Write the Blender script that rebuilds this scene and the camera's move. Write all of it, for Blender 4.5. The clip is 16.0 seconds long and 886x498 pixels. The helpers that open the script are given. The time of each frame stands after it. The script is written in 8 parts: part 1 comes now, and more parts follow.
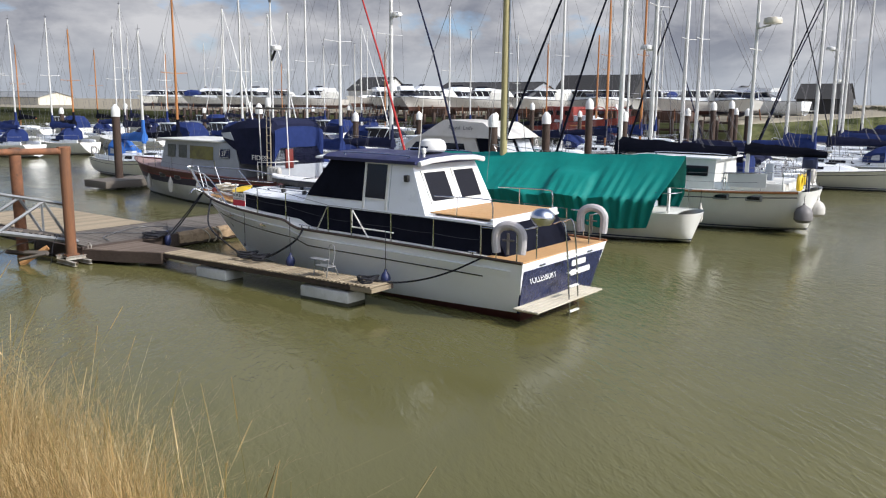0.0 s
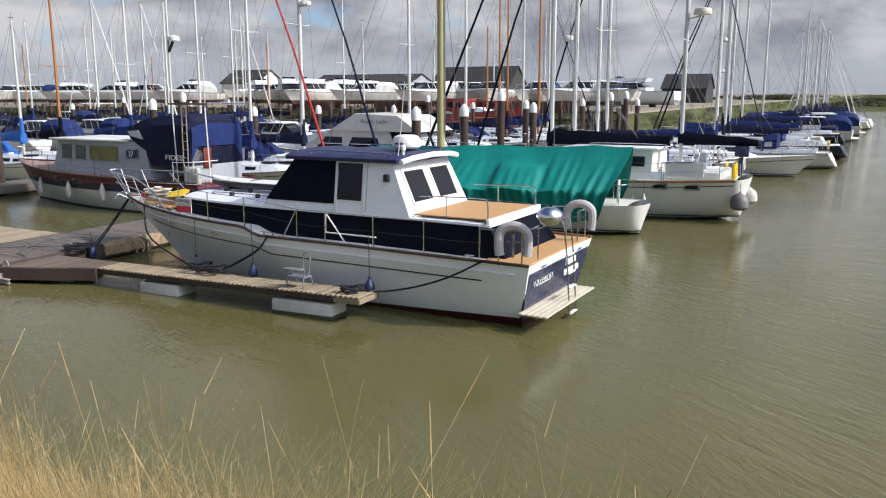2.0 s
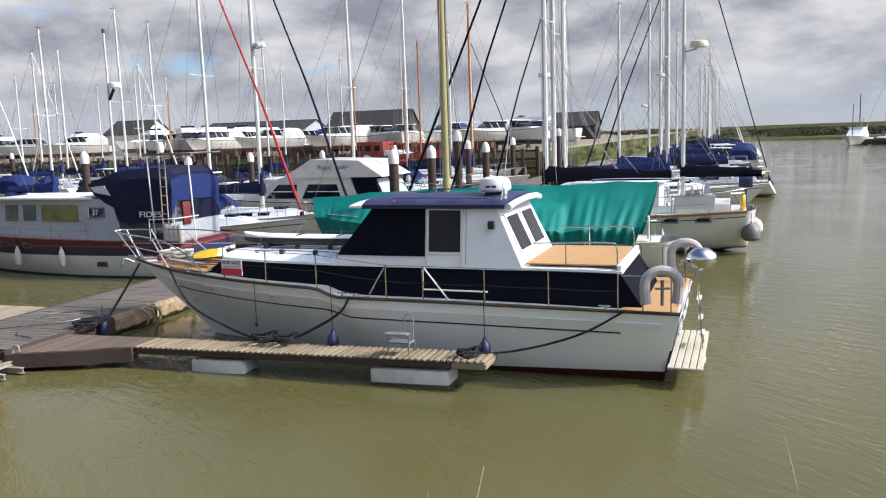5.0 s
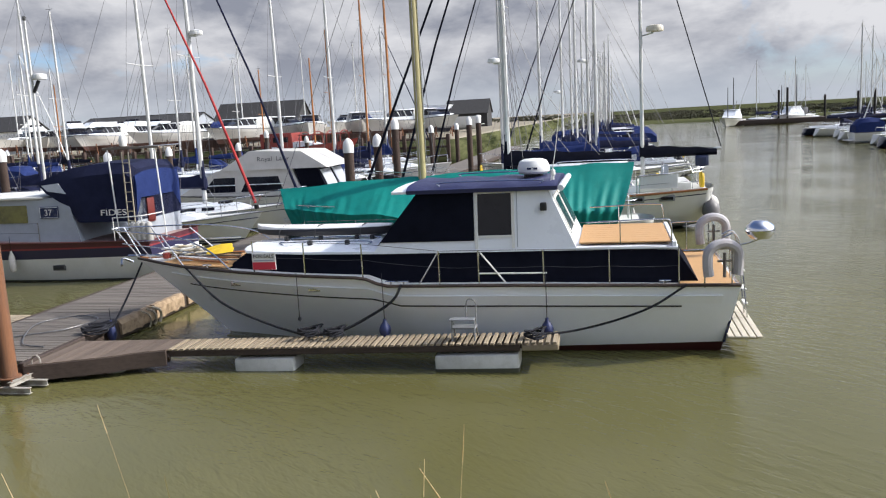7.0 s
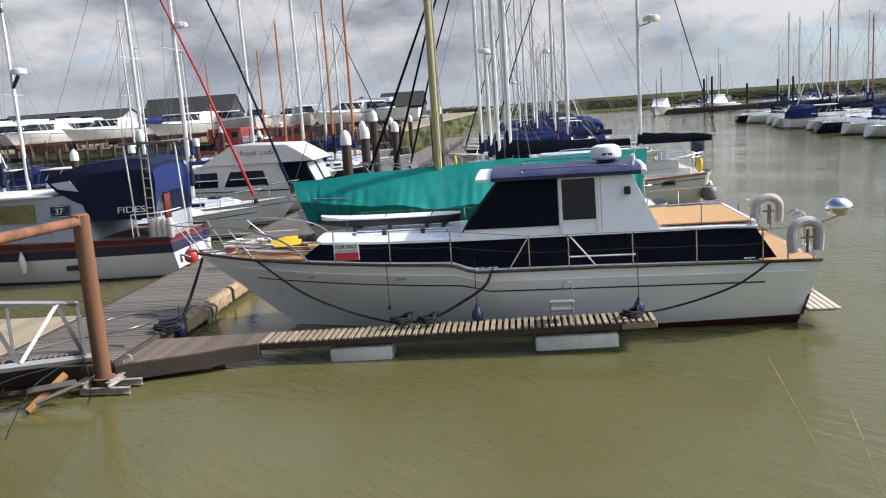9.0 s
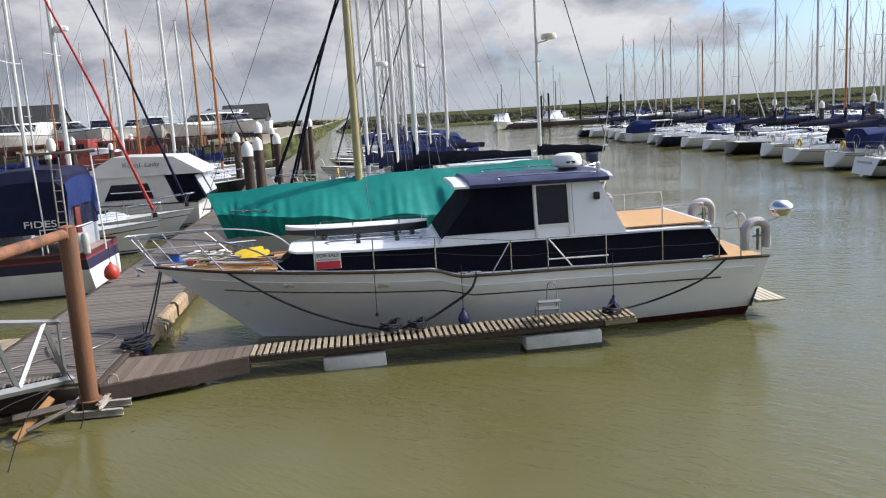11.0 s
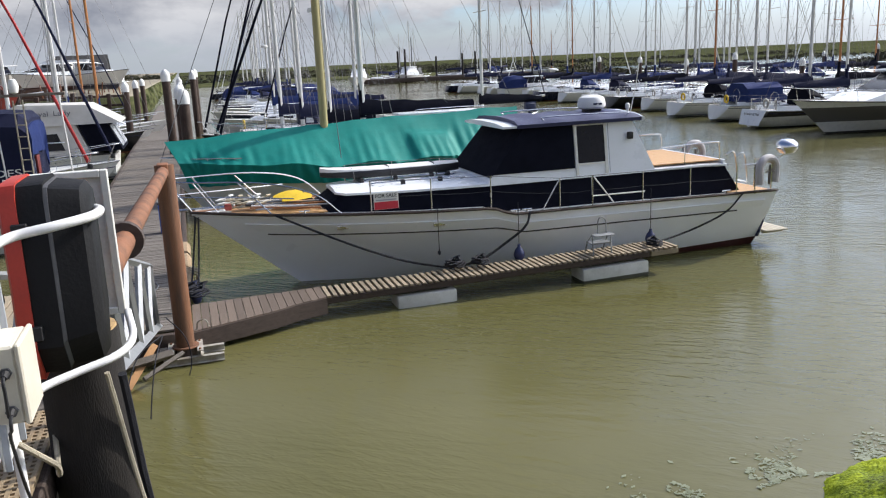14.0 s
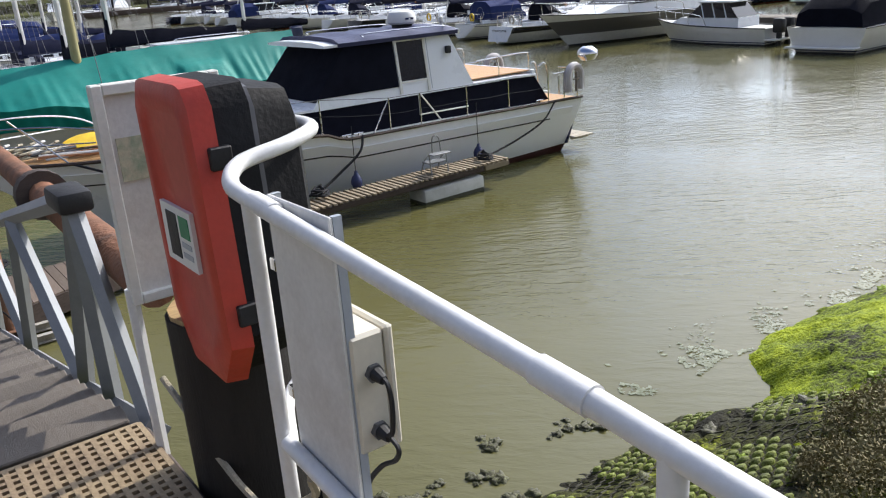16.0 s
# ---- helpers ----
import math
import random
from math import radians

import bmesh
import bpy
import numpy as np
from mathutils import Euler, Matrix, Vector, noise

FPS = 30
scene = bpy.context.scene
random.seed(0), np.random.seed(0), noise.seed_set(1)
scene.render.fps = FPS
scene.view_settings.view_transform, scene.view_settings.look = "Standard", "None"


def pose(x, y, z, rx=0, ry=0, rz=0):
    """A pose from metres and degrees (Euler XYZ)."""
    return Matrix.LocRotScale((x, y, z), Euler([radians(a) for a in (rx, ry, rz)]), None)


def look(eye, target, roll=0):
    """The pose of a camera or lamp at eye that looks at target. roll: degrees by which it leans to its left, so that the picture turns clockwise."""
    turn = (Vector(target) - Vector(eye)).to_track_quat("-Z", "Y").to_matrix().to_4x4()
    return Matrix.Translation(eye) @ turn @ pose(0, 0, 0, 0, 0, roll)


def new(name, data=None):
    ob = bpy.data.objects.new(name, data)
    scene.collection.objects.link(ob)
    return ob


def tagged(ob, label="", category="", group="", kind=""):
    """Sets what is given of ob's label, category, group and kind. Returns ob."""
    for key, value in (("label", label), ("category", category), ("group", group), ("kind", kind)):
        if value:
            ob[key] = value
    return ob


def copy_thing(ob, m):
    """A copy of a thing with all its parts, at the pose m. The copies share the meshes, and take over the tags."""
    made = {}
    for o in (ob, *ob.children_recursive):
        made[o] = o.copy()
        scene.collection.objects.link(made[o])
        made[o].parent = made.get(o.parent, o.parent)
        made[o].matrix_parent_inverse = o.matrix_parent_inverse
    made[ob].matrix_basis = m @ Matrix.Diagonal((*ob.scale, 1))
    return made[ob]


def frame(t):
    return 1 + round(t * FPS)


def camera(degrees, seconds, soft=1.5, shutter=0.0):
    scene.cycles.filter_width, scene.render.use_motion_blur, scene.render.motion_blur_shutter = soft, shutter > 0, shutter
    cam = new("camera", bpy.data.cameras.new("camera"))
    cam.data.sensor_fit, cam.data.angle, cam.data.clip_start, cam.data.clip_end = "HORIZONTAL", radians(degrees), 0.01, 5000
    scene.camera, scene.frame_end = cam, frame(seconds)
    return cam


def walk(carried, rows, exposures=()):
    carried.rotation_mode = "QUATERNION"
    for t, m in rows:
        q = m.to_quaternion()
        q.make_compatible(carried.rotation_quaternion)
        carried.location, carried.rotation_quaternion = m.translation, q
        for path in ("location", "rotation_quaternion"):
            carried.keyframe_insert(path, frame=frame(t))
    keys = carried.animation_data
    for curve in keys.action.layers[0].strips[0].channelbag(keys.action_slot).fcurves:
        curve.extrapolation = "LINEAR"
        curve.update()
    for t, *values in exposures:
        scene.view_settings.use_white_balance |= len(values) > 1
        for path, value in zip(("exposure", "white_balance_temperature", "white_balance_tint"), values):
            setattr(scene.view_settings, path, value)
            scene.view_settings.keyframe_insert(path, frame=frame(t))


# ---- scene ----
cam = camera(57.1, 16.0, soft=1.15)
METRES, EYE, TILT, LEAN, TURN = 23.0, 4.35, -10.3, -0.5, 0.0
ROWS = [
    (0.0, 0.0, 0.0, 0.0, 0.0, 0.0, -0.0),
    (0.5, -0.0252, 0.0212, 0.0025, -0.2, 0.75, 0.13),
    (1.0, -0.0484, 0.0325, 0.0052, -2.72, 0.91, 1.23),
    (1.5, -0.074, 0.0474, 0.0087, -5.3, 0.62, 0.84),
    (2.0, -0.0986, 0.0581, 0.0115, -8.91, -0.69, 2.16),
    (2.5, -0.123, 0.0824, 0.014, -9.68, -0.48, 4.84),
    (3.0, -0.155, 0.0967, 0.0174, -10.01, 0.18, 5.21),
    (3.5, -0.1811, 0.1178, 0.022, -11.45, 1.86, 4.93),
    (6.0, -0.325, 0.1979, 0.0372, -21.06, 0.6, 6.39),
    (6.5, -0.3561, 0.2098, 0.0395, -23.28, -0.3, 6.76),
    (7.0, -0.3859, 0.2262, 0.0437, -25.25, 0.1, 8.04),
    (7.5, -0.4186, 0.2455, 0.0488, -26.31, 1.07, 8.32),
    (8.0, -0.4484, 0.261, 0.0525, -27.88, -0.54, 8.18),
    (10.5, -0.5917, 0.315, 0.0702, -37.8, -1.46, 11.37),
    (11.0, -0.6148, 0.3388, 0.0746, -42.33, -2.33, 10.74),
    (11.5, -0.6382, 0.3588, 0.0783, -46.25, -3.38, 9.74),
    (12.0, -0.6594, 0.3863, 0.0804, -45.91, -3.28, 8.17),
    (12.5, -0.6848, 0.4091, 0.0842, -47.87, -3.65, 8.27),
    (13.0, -0.7104, 0.4287, 0.0864, -51.26, -4.14, 7.35),
    (13.5, -0.7331, 0.4443, 0.0907, -52.75, -5.8, 8.76),
    (14.0, -0.7477, 0.4642, 0.0936, -53.78, -7.42, 11.2),
    (14.5, -0.7597, 0.4883, 0.0938, -59.12, -10.4, 12.59),
    (15.0, -0.7698, 0.5104, 0.0969, -68.86, -15.92, 12.2),
    (15.5, -0.7689, 0.5311, 0.0984, -71.66, -18.09, 13.19),
    (16.0, -0.756, 0.5553, 0.1023, -73.39, -16.45, 13.84),
]
walk(cam, [(t, pose(0, 0, EYE, TILT, LEAN, TURN) @ pose(METRES * x, METRES * y, METRES * z, 90 + pitch, roll, yaw)) for t, x, y, z, yaw, pitch, roll in ROWS],
     exposures=((0.0, -0.24), (2.0, -0.24), (5.0, -0.02), (7.0, -0.03), (12.5, -0.03), (13.5, -0.10), (14.5, -0.05), (16.0, -0.05)))

# ---------------------------------------------------------------- world and light
AZ = math.atan2(-0.46, 0.89)          # towards the sun, in the plan
EL = radians(37)
wd = bpy.data.worlds.new("sky")
scene.world = wd
wd.use_nodes = True
nt = wd.node_tree
nt.nodes.clear()


def wn(kind, **kw):
    nd = nt.nodes.new(kind)
    for k, v in kw.items():
        nd.inputs[k].default_value = v
    return nd


def wmath(op, a, b=None):
    nd = nt.nodes.new("ShaderNodeMath")
    nd.operation = op
    for i, v in enumerate((a, b)):
        if v is None:
            continue
        if isinstance(v, (int, float)):
            nd.inputs[i].default_value = v
        else:
            nt.links.new(v, nd.inputs[i])
    return nd.outputs[0]


sky = nt.nodes.new("ShaderNodeTexSky")
sky.sky_type, sky.sun_disc = "NISHITA", False
sky.sun_elevation, sky.sun_rotation = EL, math.pi / 2 - AZ
sky.air_density, sky.dust_density, sky.ozone_density = 1.0, 0.5, 1.6
skys = nt.nodes.new("ShaderNodeVectorMath")
skys.operation = "MULTIPLY"
skys.inputs[1].default_value = (0.098, 0.112, 0.145)
nt.links.new(sky.outputs[0], skys.inputs[0])
tc = nt.nodes.new("ShaderNodeTexCoord")
sep = nt.nodes.new("ShaderNodeSeparateXYZ")
nt.links.new(tc.outputs["Generated"], sep.inputs[0])
comb = nt.nodes.new("ShaderNodeCombineXYZ")
nt.links.new(sep.outputs[0], comb.inputs[0])
nt.links.new(sep.outputs[1], comb.inputs[1])
nt.links.new(wmath("MULTIPLY", sep.outputs[2], 2.3), comb.inputs[2])
n1 = wn("ShaderNodeTexNoise", Scale=4.2, Detail=10.0, Roughness=0.55, Distortion=0.25)
n2 = wn("ShaderNodeTexNoise", Scale=6.0, Detail=8.0, Roughness=0.58, Distortion=0.15)
nt.links.new(comb.outputs[0], n1.inputs["Vector"])
nt.links.new(comb.outputs[0], n2.inputs["Vector"])
cover = nt.nodes.new("ShaderNodeValToRGB")
cover.color_ramp.elements[0].position, cover.color_ramp.elements[1].position = 0.42, 0.50
# the cover breaks up towards the south-west
brk = nt.nodes.new("ShaderNodeVectorMath")
brk.operation = "DOT_PRODUCT"
brk.inputs[1].default_value = (0.97, 0.22, 0.12)
nt.links.new(tc.outputs["Generated"], brk.inputs[0])
gap = nt.nodes.new("ShaderNodeMapRange")
gap.interpolation_type = "SMOOTHSTEP"
gap.inputs["From Min"].default_value, gap.inputs["From Max"].default_value = 0.85, 0.985
gap.inputs["To Min"].default_value, gap.inputs["To Max"].default_value = 0.06, -0.11
nt.links.new(brk.outputs["Value"], gap.inputs[0])
nt.links.new(wmath("ADD", n1.outputs[0], gap.outputs[0]), cover.inputs[0])
tone = nt.nodes.new("ShaderNodeValToRGB")
tone.color_ramp.elements[0].position, tone.color_ramp.elements[1].position = 0.36, 0.62
tone.color_ramp.elements[0].color = (0.37, 0.395, 0.48, 1)
tone.color_ramp.elements[1].color = (0.95, 0.955, 1.0, 1)
nt.links.new(n2.outputs[0], tone.inputs[0])
mixc = nt.nodes.new("ShaderNodeMixRGB")
# the clouds thin out overhead
up = nt.nodes.new("ShaderNodeMapRange")
up.interpolation_type = "SMOOTHSTEP"
up.inputs["From Min"].default_value, up.inputs["From Max"].default_value = 0.32, 0.66
up.inputs["To Min"].default_value, up.inputs["To Max"].default_value = 1.0, 0.08
nt.links.new(sep.outputs[2], up.inputs[0])
nt.links.new(wmath("MULTIPLY", cover.outputs[0], up.outputs[0]), mixc.inputs[0])
# the bright aureole round the sun
dot = nt.nodes.new("ShaderNodeVectorMath")
dot.operation = "DOT_PRODUCT"
dot.inputs[1].default_value = (math.cos(AZ) * math.cos(EL), math.sin(AZ) * math.cos(EL), math.sin(EL))
nt.links.new(tc.outputs["Generated"], dot.inputs[0])
near_sun = wmath("POWER", wmath("MAXIMUM", dot.outputs["Value"], 0.0), 6.5)
aur = nt.nodes.new("ShaderNodeVectorMath")
aur.operation = "SCALE"
aur.inputs[0].default_value = (5.0, 5.15, 5.4)
nt.links.new(near_sun, aur.inputs["Scale"])
clear = nt.nodes.new("ShaderNodeVectorMath")
nt.links.new(skys.outputs[0], clear.inputs[0])
nt.links.new(aur.outputs[0], clear.inputs[1])
nt.links.new(clear.outputs[0], mixc.inputs[1])
# clouds and haze brighten towards the sun
glow = wmath("ADD", wmath("MULTIPLY", near_sun, 5.2), 0.80)
lit = nt.nodes.new("ShaderNodeVectorMath")
lit.operation = "SCALE"
nt.links.new(tone.outputs[0], lit.inputs[0])
nt.links.new(glow, lit.inputs["Scale"])
nt.links.new(lit.outputs[0], mixc.inputs[2])
# pale haze low over the horizon
hz = nt.nodes.new("ShaderNodeMapRange")
hz.interpolation_type = "SMOOTHSTEP"
hz.inputs["From Min"].default_value, hz.inputs["From Max"].default_value = 0.0, 0.085
hz.inputs["To Min"].default_value, hz.inputs["To Max"].default_value = 0.85, 0.0
nt.links.new(sep.outputs[2], hz.inputs[0])
hcol = nt.nodes.new("ShaderNodeVectorMath")
hcol.operation = "SCALE"
hcol.inputs[0].default_value = (0.62, 0.68, 0.78)
nt.links.new(glow, hcol.inputs["Scale"])
mixh = nt.nodes.new("ShaderNodeMixRGB")
nt.links.new(hz.outputs[0], mixh.inputs[0])
nt.links.new(mixc.outputs[0], mixh.inputs[1])
nt.links.new(hcol.outputs[0], mixh.inputs[2])
bg = nt.nodes.new("ShaderNodeBackground")
bg.inputs["Strength"].default_value = 1.0
nt.links.new(mixh.outputs[0], bg.inputs[0])
wout = nt.nodes.new("ShaderNodeOutputWorld")
nt.links.new(bg.outputs[0], wout.inputs[0])

sun_data = bpy.data.lights.new("sun", "SUN")
sun_data.energy, sun_data.angle, sun_data.color = 5.0, radians(0.6), (1.0, 0.94, 0.86)
sun = new("sun", sun_data)
to_sun = Vector((math.cos(AZ) * math.cos(EL), math.sin(AZ) * math.cos(EL), math.sin(EL)))
sun.matrix_world = look((0, 0, 60), Vector((0, 0, 60)) - to_sun)

# ---------------------------------------------------------------- materials
MATS = {}


def surf(name, col, rough=0.5, metal=0.0, var=0.12, scale=6.0, bump=0.1, fine=60.0, tint=None, spec=0.5, stretch=(1, 1, 1), piece=0.0, zcut=None, coat=0.0, trim=0.0):
    """A painted or natural surface: stains at one scale, grain at another. zcut: (height, colour) rows for hull paint."""
    if name in MATS:
        return MATS[name]
    m = bpy.data.materials.new(name)
    m.use_nodes = True
    t = m.node_tree
    b = t.nodes["Principled BSDF"]
    L = t.links.new
    co = t.nodes.new("ShaderNodeTexCoord")
    mp = t.nodes.new("ShaderNodeMapping")
    mp.inputs["Scale"].default_value = stretch
    L(co.outputs["Object"], mp.inputs[0])
    a = t.nodes.new("ShaderNodeTexNoise")
    a.inputs["Scale"].default_value, a.inputs["Detail"].default_value, a.inputs["Roughness"].default_value = scale, 6, 0.62
    f = t.nodes.new("ShaderNodeTexNoise")
    f.inputs["Scale"].default_value, f.inputs["Detail"].default_value = fine, 3
    L(mp.outputs[0], a.inputs[0])
    L(mp.outputs[0], f.inputs[0])
    tint = tint or tuple(c * 0.55 for c in col)
    mx = t.nodes.new("ShaderNodeMixRGB")
    mx.inputs[1].default_value = (*col, 1)
    mx.inputs[2].default_value = (*tint, 1)
    rp = t.nodes.new("ShaderNodeMapRange")
    rp.inputs["From Min"].default_value, rp.inputs["From Max"].default_value = 0.42, 0.78
    rp.inputs["To Max"].default_value = min(1.0, var * 4)
    L(a.outputs[0], rp.inputs[0])
    L(rp.outputs[0], mx.inputs[0])
    base = mx.outputs[0]
    if zcut:
        sp = t.nodes.new("ShaderNodeSeparateXYZ")
        L(co.outputs["Object"], sp.inputs[0])
        tz = t.nodes.new("ShaderNodeMath")
        tz.operation = "MULTIPLY_ADD"
        tz.inputs[1].default_value = trim
        L(sp.outputs[0], tz.inputs[0])
        L(sp.outputs[2], tz.inputs[2])
        for lo, hi, c in zcut:
            g1 = t.nodes.new("ShaderNodeMath")
            g1.operation = "GREATER_THAN"
            g1.inputs[1].default_value = lo
            L(tz.outputs[0], g1.inputs[0])
            g2 = t.nodes.new("ShaderNodeMath")
            g2.operation = "LESS_THAN"
            g2.inputs[1].default_value = hi
            L(tz.outputs[0], g2.inputs[0])
            g3 = t.nodes.new("ShaderNodeMath")
            g3.operation = "MULTIPLY"
            L(g1.outputs[0], g3.inputs[0])
            L(g2.outputs[0], g3.inputs[1])
            mz = t.nodes.new("ShaderNodeMixRGB")
            L(g3.outputs[0], mz.inputs[0])
            L(base, mz.inputs[1])
            mz.inputs[2].default_value = (*c, 1)
            base = mz.outputs[0]
    mg = t.nodes.new("ShaderNodeMixRGB")
    mg.blend_type = "MULTIPLY"
    mg.inputs[0].default_value = 1.0
    gr = t.nodes.new("ShaderNodeMapRange")
    gr.inputs["To Min"].default_value, gr.inputs["To Max"].default_value = 1 - var * 0.9, 1 + var * 0.6
    L(f.outputs[0], gr.inputs[0])
    L(base, mg.inputs[1])
    L(gr.outputs[0], mg.inputs[2])
    base = mg.outputs[0]
    if piece:
        oi = t.nodes.new("ShaderNodeObjectInfo")
        pr = t.nodes.new("ShaderNodeMapRange")
        pr.inputs["To Min"].default_value, pr.inputs["To Max"].default_value = 1 - piece, 1 + piece
        L(oi.outputs["Random"], pr.inputs[0])
        m2 = t.nodes.new("ShaderNodeMixRGB")
        m2.blend_type = "MULTIPLY"
        m2.inputs[0].default_value = 1.0
        L(base, m2.inputs[1])
        L(pr.outputs[0], m2.inputs[2])
        base = m2.outputs[0]
    L(base, b.inputs["Base Color"])
    rr = t.nodes.new("ShaderNodeMapRange")
    rr.inputs["To Min"].default_value, rr.inputs["To Max"].default_value = max(0.02, rough - 0.1), min(1.0, rough + 0.14)
    L(a.outputs[0], rr.inputs[0])
    L(rr.outputs[0], b.inputs["Roughness"])
    b.inputs["Metallic"].default_value = metal
    b.inputs["Specular IOR Level"].default_value = spec
    b.inputs["Coat Weight"].default_value = coat
    if bump:
        bp = t.nodes.new("ShaderNodeBump")
        bp.inputs["Strength"].default_value, bp.inputs["Distance"].default_value = bump, 0.02
        ad = t.nodes.new("ShaderNodeMath")
        L(a.outputs[0], ad.inputs[0])
        L(f.outputs[0], ad.inputs[1])
        L(ad.outputs[0], bp.inputs["Height"])
        L(bp.outputs[0], b.inputs["Normal"])
    MATS[name] = m
    return m


WHITE = surf("white gelcoat", (0.77, 0.80, 0.84), 0.28, var=0.08, scale=1.4, tint=(0.66, 0.66, 0.63), bump=0.02)
WHITE2 = surf("aged white paint", (0.70, 0.70, 0.66), 0.45, var=0.14, scale=2.2, tint=(0.5, 0.48, 0.42), bump=0.06)
CREAM = surf("cream gelcoat", (0.66, 0.61, 0.50), 0.35, var=0.1, scale=2, bump=0.03)
GREY = surf("light grey paint", (0.37, 0.40, 0.44), 0.4, var=0.1, scale=2, bump=0.04)
DGREY = surf("dark grey gelcoat", (0.10, 0.10, 0.105), 0.3, var=0.1, bump=0.02)
BLACK = surf("black rubber", (0.015, 0.015, 0.017), 0.55, var=0.2, bump=0.1)
TINT = surf("dark tinted window", (0.008, 0.008, 0.012), 0.12, var=0.1, bump=0.01, spec=0.3)
NAVY = surf("navy canvas", (0.010, 0.013, 0.040), 0.8, var=0.18, scale=3, fine=220, bump=0.25, spec=0.2)
NAVYB = surf("blue canvas", (0.014, 0.028, 0.115), 0.8, var=0.16, scale=3, fine=220, bump=0.25, spec=0.2)
SKYB = surf("bright blue canvas", (0.02, 0.12, 0.42), 0.75, var=0.16, scale=3, fine=220, bump=0.25)
DARKC = surf("black canvas", (0.006, 0.007, 0.014), 0.85, var=0.2, scale=3, fine=220, bump=0.2, spec=0.08)
GREEN = surf("green tarpaulin", (0.0, 0.20, 0.17), 0.62, var=0.14, scale=2.5, fine=160, bump=0.15, tint=(0.0, 0.14, 0.12), spec=0.3)
TEAK = surf("teak decking", (0.52, 0.30, 0.125), 0.55, var=0.16, scale=5, stretch=(1, 14, 1), tint=(0.36, 0.20, 0.09), bump=0.1)
WOOD = surf("varnished wood", (0.28, 0.11, 0.035), 0.3, var=0.2, scale=5, stretch=(1, 9, 9), bump=0.05, coat=0.3)
OLDWOOD = surf("weathered grey timber", (0.145, 0.127, 0.11), 0.85, var=0.22, scale=4, stretch=(10, 1, 10), tint=(0.13, 0.11, 0.09), bump=0.35, piece=0.22)
DECKB = surf("brown worn decking", (0.145, 0.108, 0.085), 0.85, var=0.22, scale=5, stretch=(10, 1, 10), tint=(0.12, 0.09, 0.06), bump=0.3, piece=0.2)
FINGER = surf("pale worn decking", (0.30, 0.245, 0.17), 0.85, var=0.2, scale=5, stretch=(10, 1, 10), tint=(0.22, 0.17, 0.11), bump=0.3, piece=0.2)
BEAM = surf("dark wet timber", (0.062, 0.042, 0.033), 0.7, var=0.25, scale=4, stretch=(1, 6, 6), bump=0.35)
CONC = surf("pale concrete float", (0.58, 0.58, 0.54), 0.8, var=0.16, scale=4, tint=(0.36, 0.35, 0.29), bump=0.15, zcut=[(-2, 0.06, (0.06, 0.06, 0.035))])
RUST = surf("rusted steel", (0.23, 0.095, 0.045), 0.8, var=0.25, scale=3.2, fine=35, tint=(0.045, 0.03, 0.024), bump=0.5)
STEEL = surf("stainless steel", (0.62, 0.62, 0.62), 0.22, 1.0, var=0.08, bump=0.01)
ALU = surf("aluminium", (0.26, 0.27, 0.28), 0.5, 0.4, var=0.1, scale=3, bump=0.05)
MASTM = surf("mast alloy", (0.62, 0.62, 0.60), 0.45, 0.25, var=0.1, scale=2, bump=0.03)
MASTW = surf("wooden mast", (0.42, 0.17, 0.05), 0.4, var=0.2, scale=3, stretch=(8, 8, 1), bump=0.1)
MASTG = surf("olive spar", (0.40, 0.35, 0.17), 0.42, var=0.15, scale=3, stretch=(8, 8, 1), bump=0.08)
WIRE = surf("rigging wire", (0.13, 0.13, 0.14), 0.5, 0.2, var=0.1, bump=0)
ROPE = surf("dark rope", (0.012, 0.013, 0.02), 0.9, var=0.3, fine=150, bump=0.5)
ROPEW = surf("pale rope", (0.45, 0.40, 0.30), 0.9, var=0.3, fine=150, bump=0.5)
REDC = surf("red canvas", (0.42, 0.02, 0.02), 0.7, var=0.18, bump=0.2)
REDP = surf("red plastic", (0.50, 0.045, 0.025), 0.42, var=0.14, scale=5, tint=(0.26, 0.03, 0.02), bump=0.06)
BROWNH = surf("maroon hull paint", (0.10, 0.03, 0.025), 0.5, var=0.2, bump=0.08)
NAVYP = surf("navy paint", (0.018, 0.025, 0.075), 0.25, var=0.1, bump=0.02)
BLUEP = surf("blue plastic", (0.02, 0.10, 0.45), 0.4, var=0.1)
YELLOW = surf("yellow plastic", (0.75, 0.50, 0.02), 0.5, var=0.12)
ORANGE = surf("orange plastic", (0.80, 0.42, 0.03), 0.5, var=0.12)
FENDW = surf("white vinyl fender", (0.52, 0.50, 0.46), 0.5, var=0.18, scale=5, bump=0.04)
FENDN = surf("navy vinyl fender", (0.02, 0.03, 0.10), 0.45, var=0.12)
FENDG = surf("grey vinyl fender", (0.16, 0.15, 0.15), 0.5, var=0.14)
WPLAS = surf("white plastic", (0.74, 0.74, 0.72), 0.4, var=0.08, scale=3, tint=(0.58, 0.56, 0.5))
DBLACK = surf("tarred pile", (0.014, 0.011, 0.009), 0.75, var=0.3, scale=4, bump=0.22, stretch=(3, 3, 0.6))
PILEM = surf("weathered pile", (0.06, 0.036, 0.026), 0.8, var=0.25, scale=4, stretch=(4, 4, 1), bump=0.4)
SHED = surf("black weatherboard", (0.035, 0.034, 0.034), 0.8, var=0.2, scale=2, stretch=(1, 1, 10), bump=0.4)
REDH = surf("red hull", (0.24, 0.03, 0.02), 0.55, var=0.2, scale=1.5, bump=0.1)
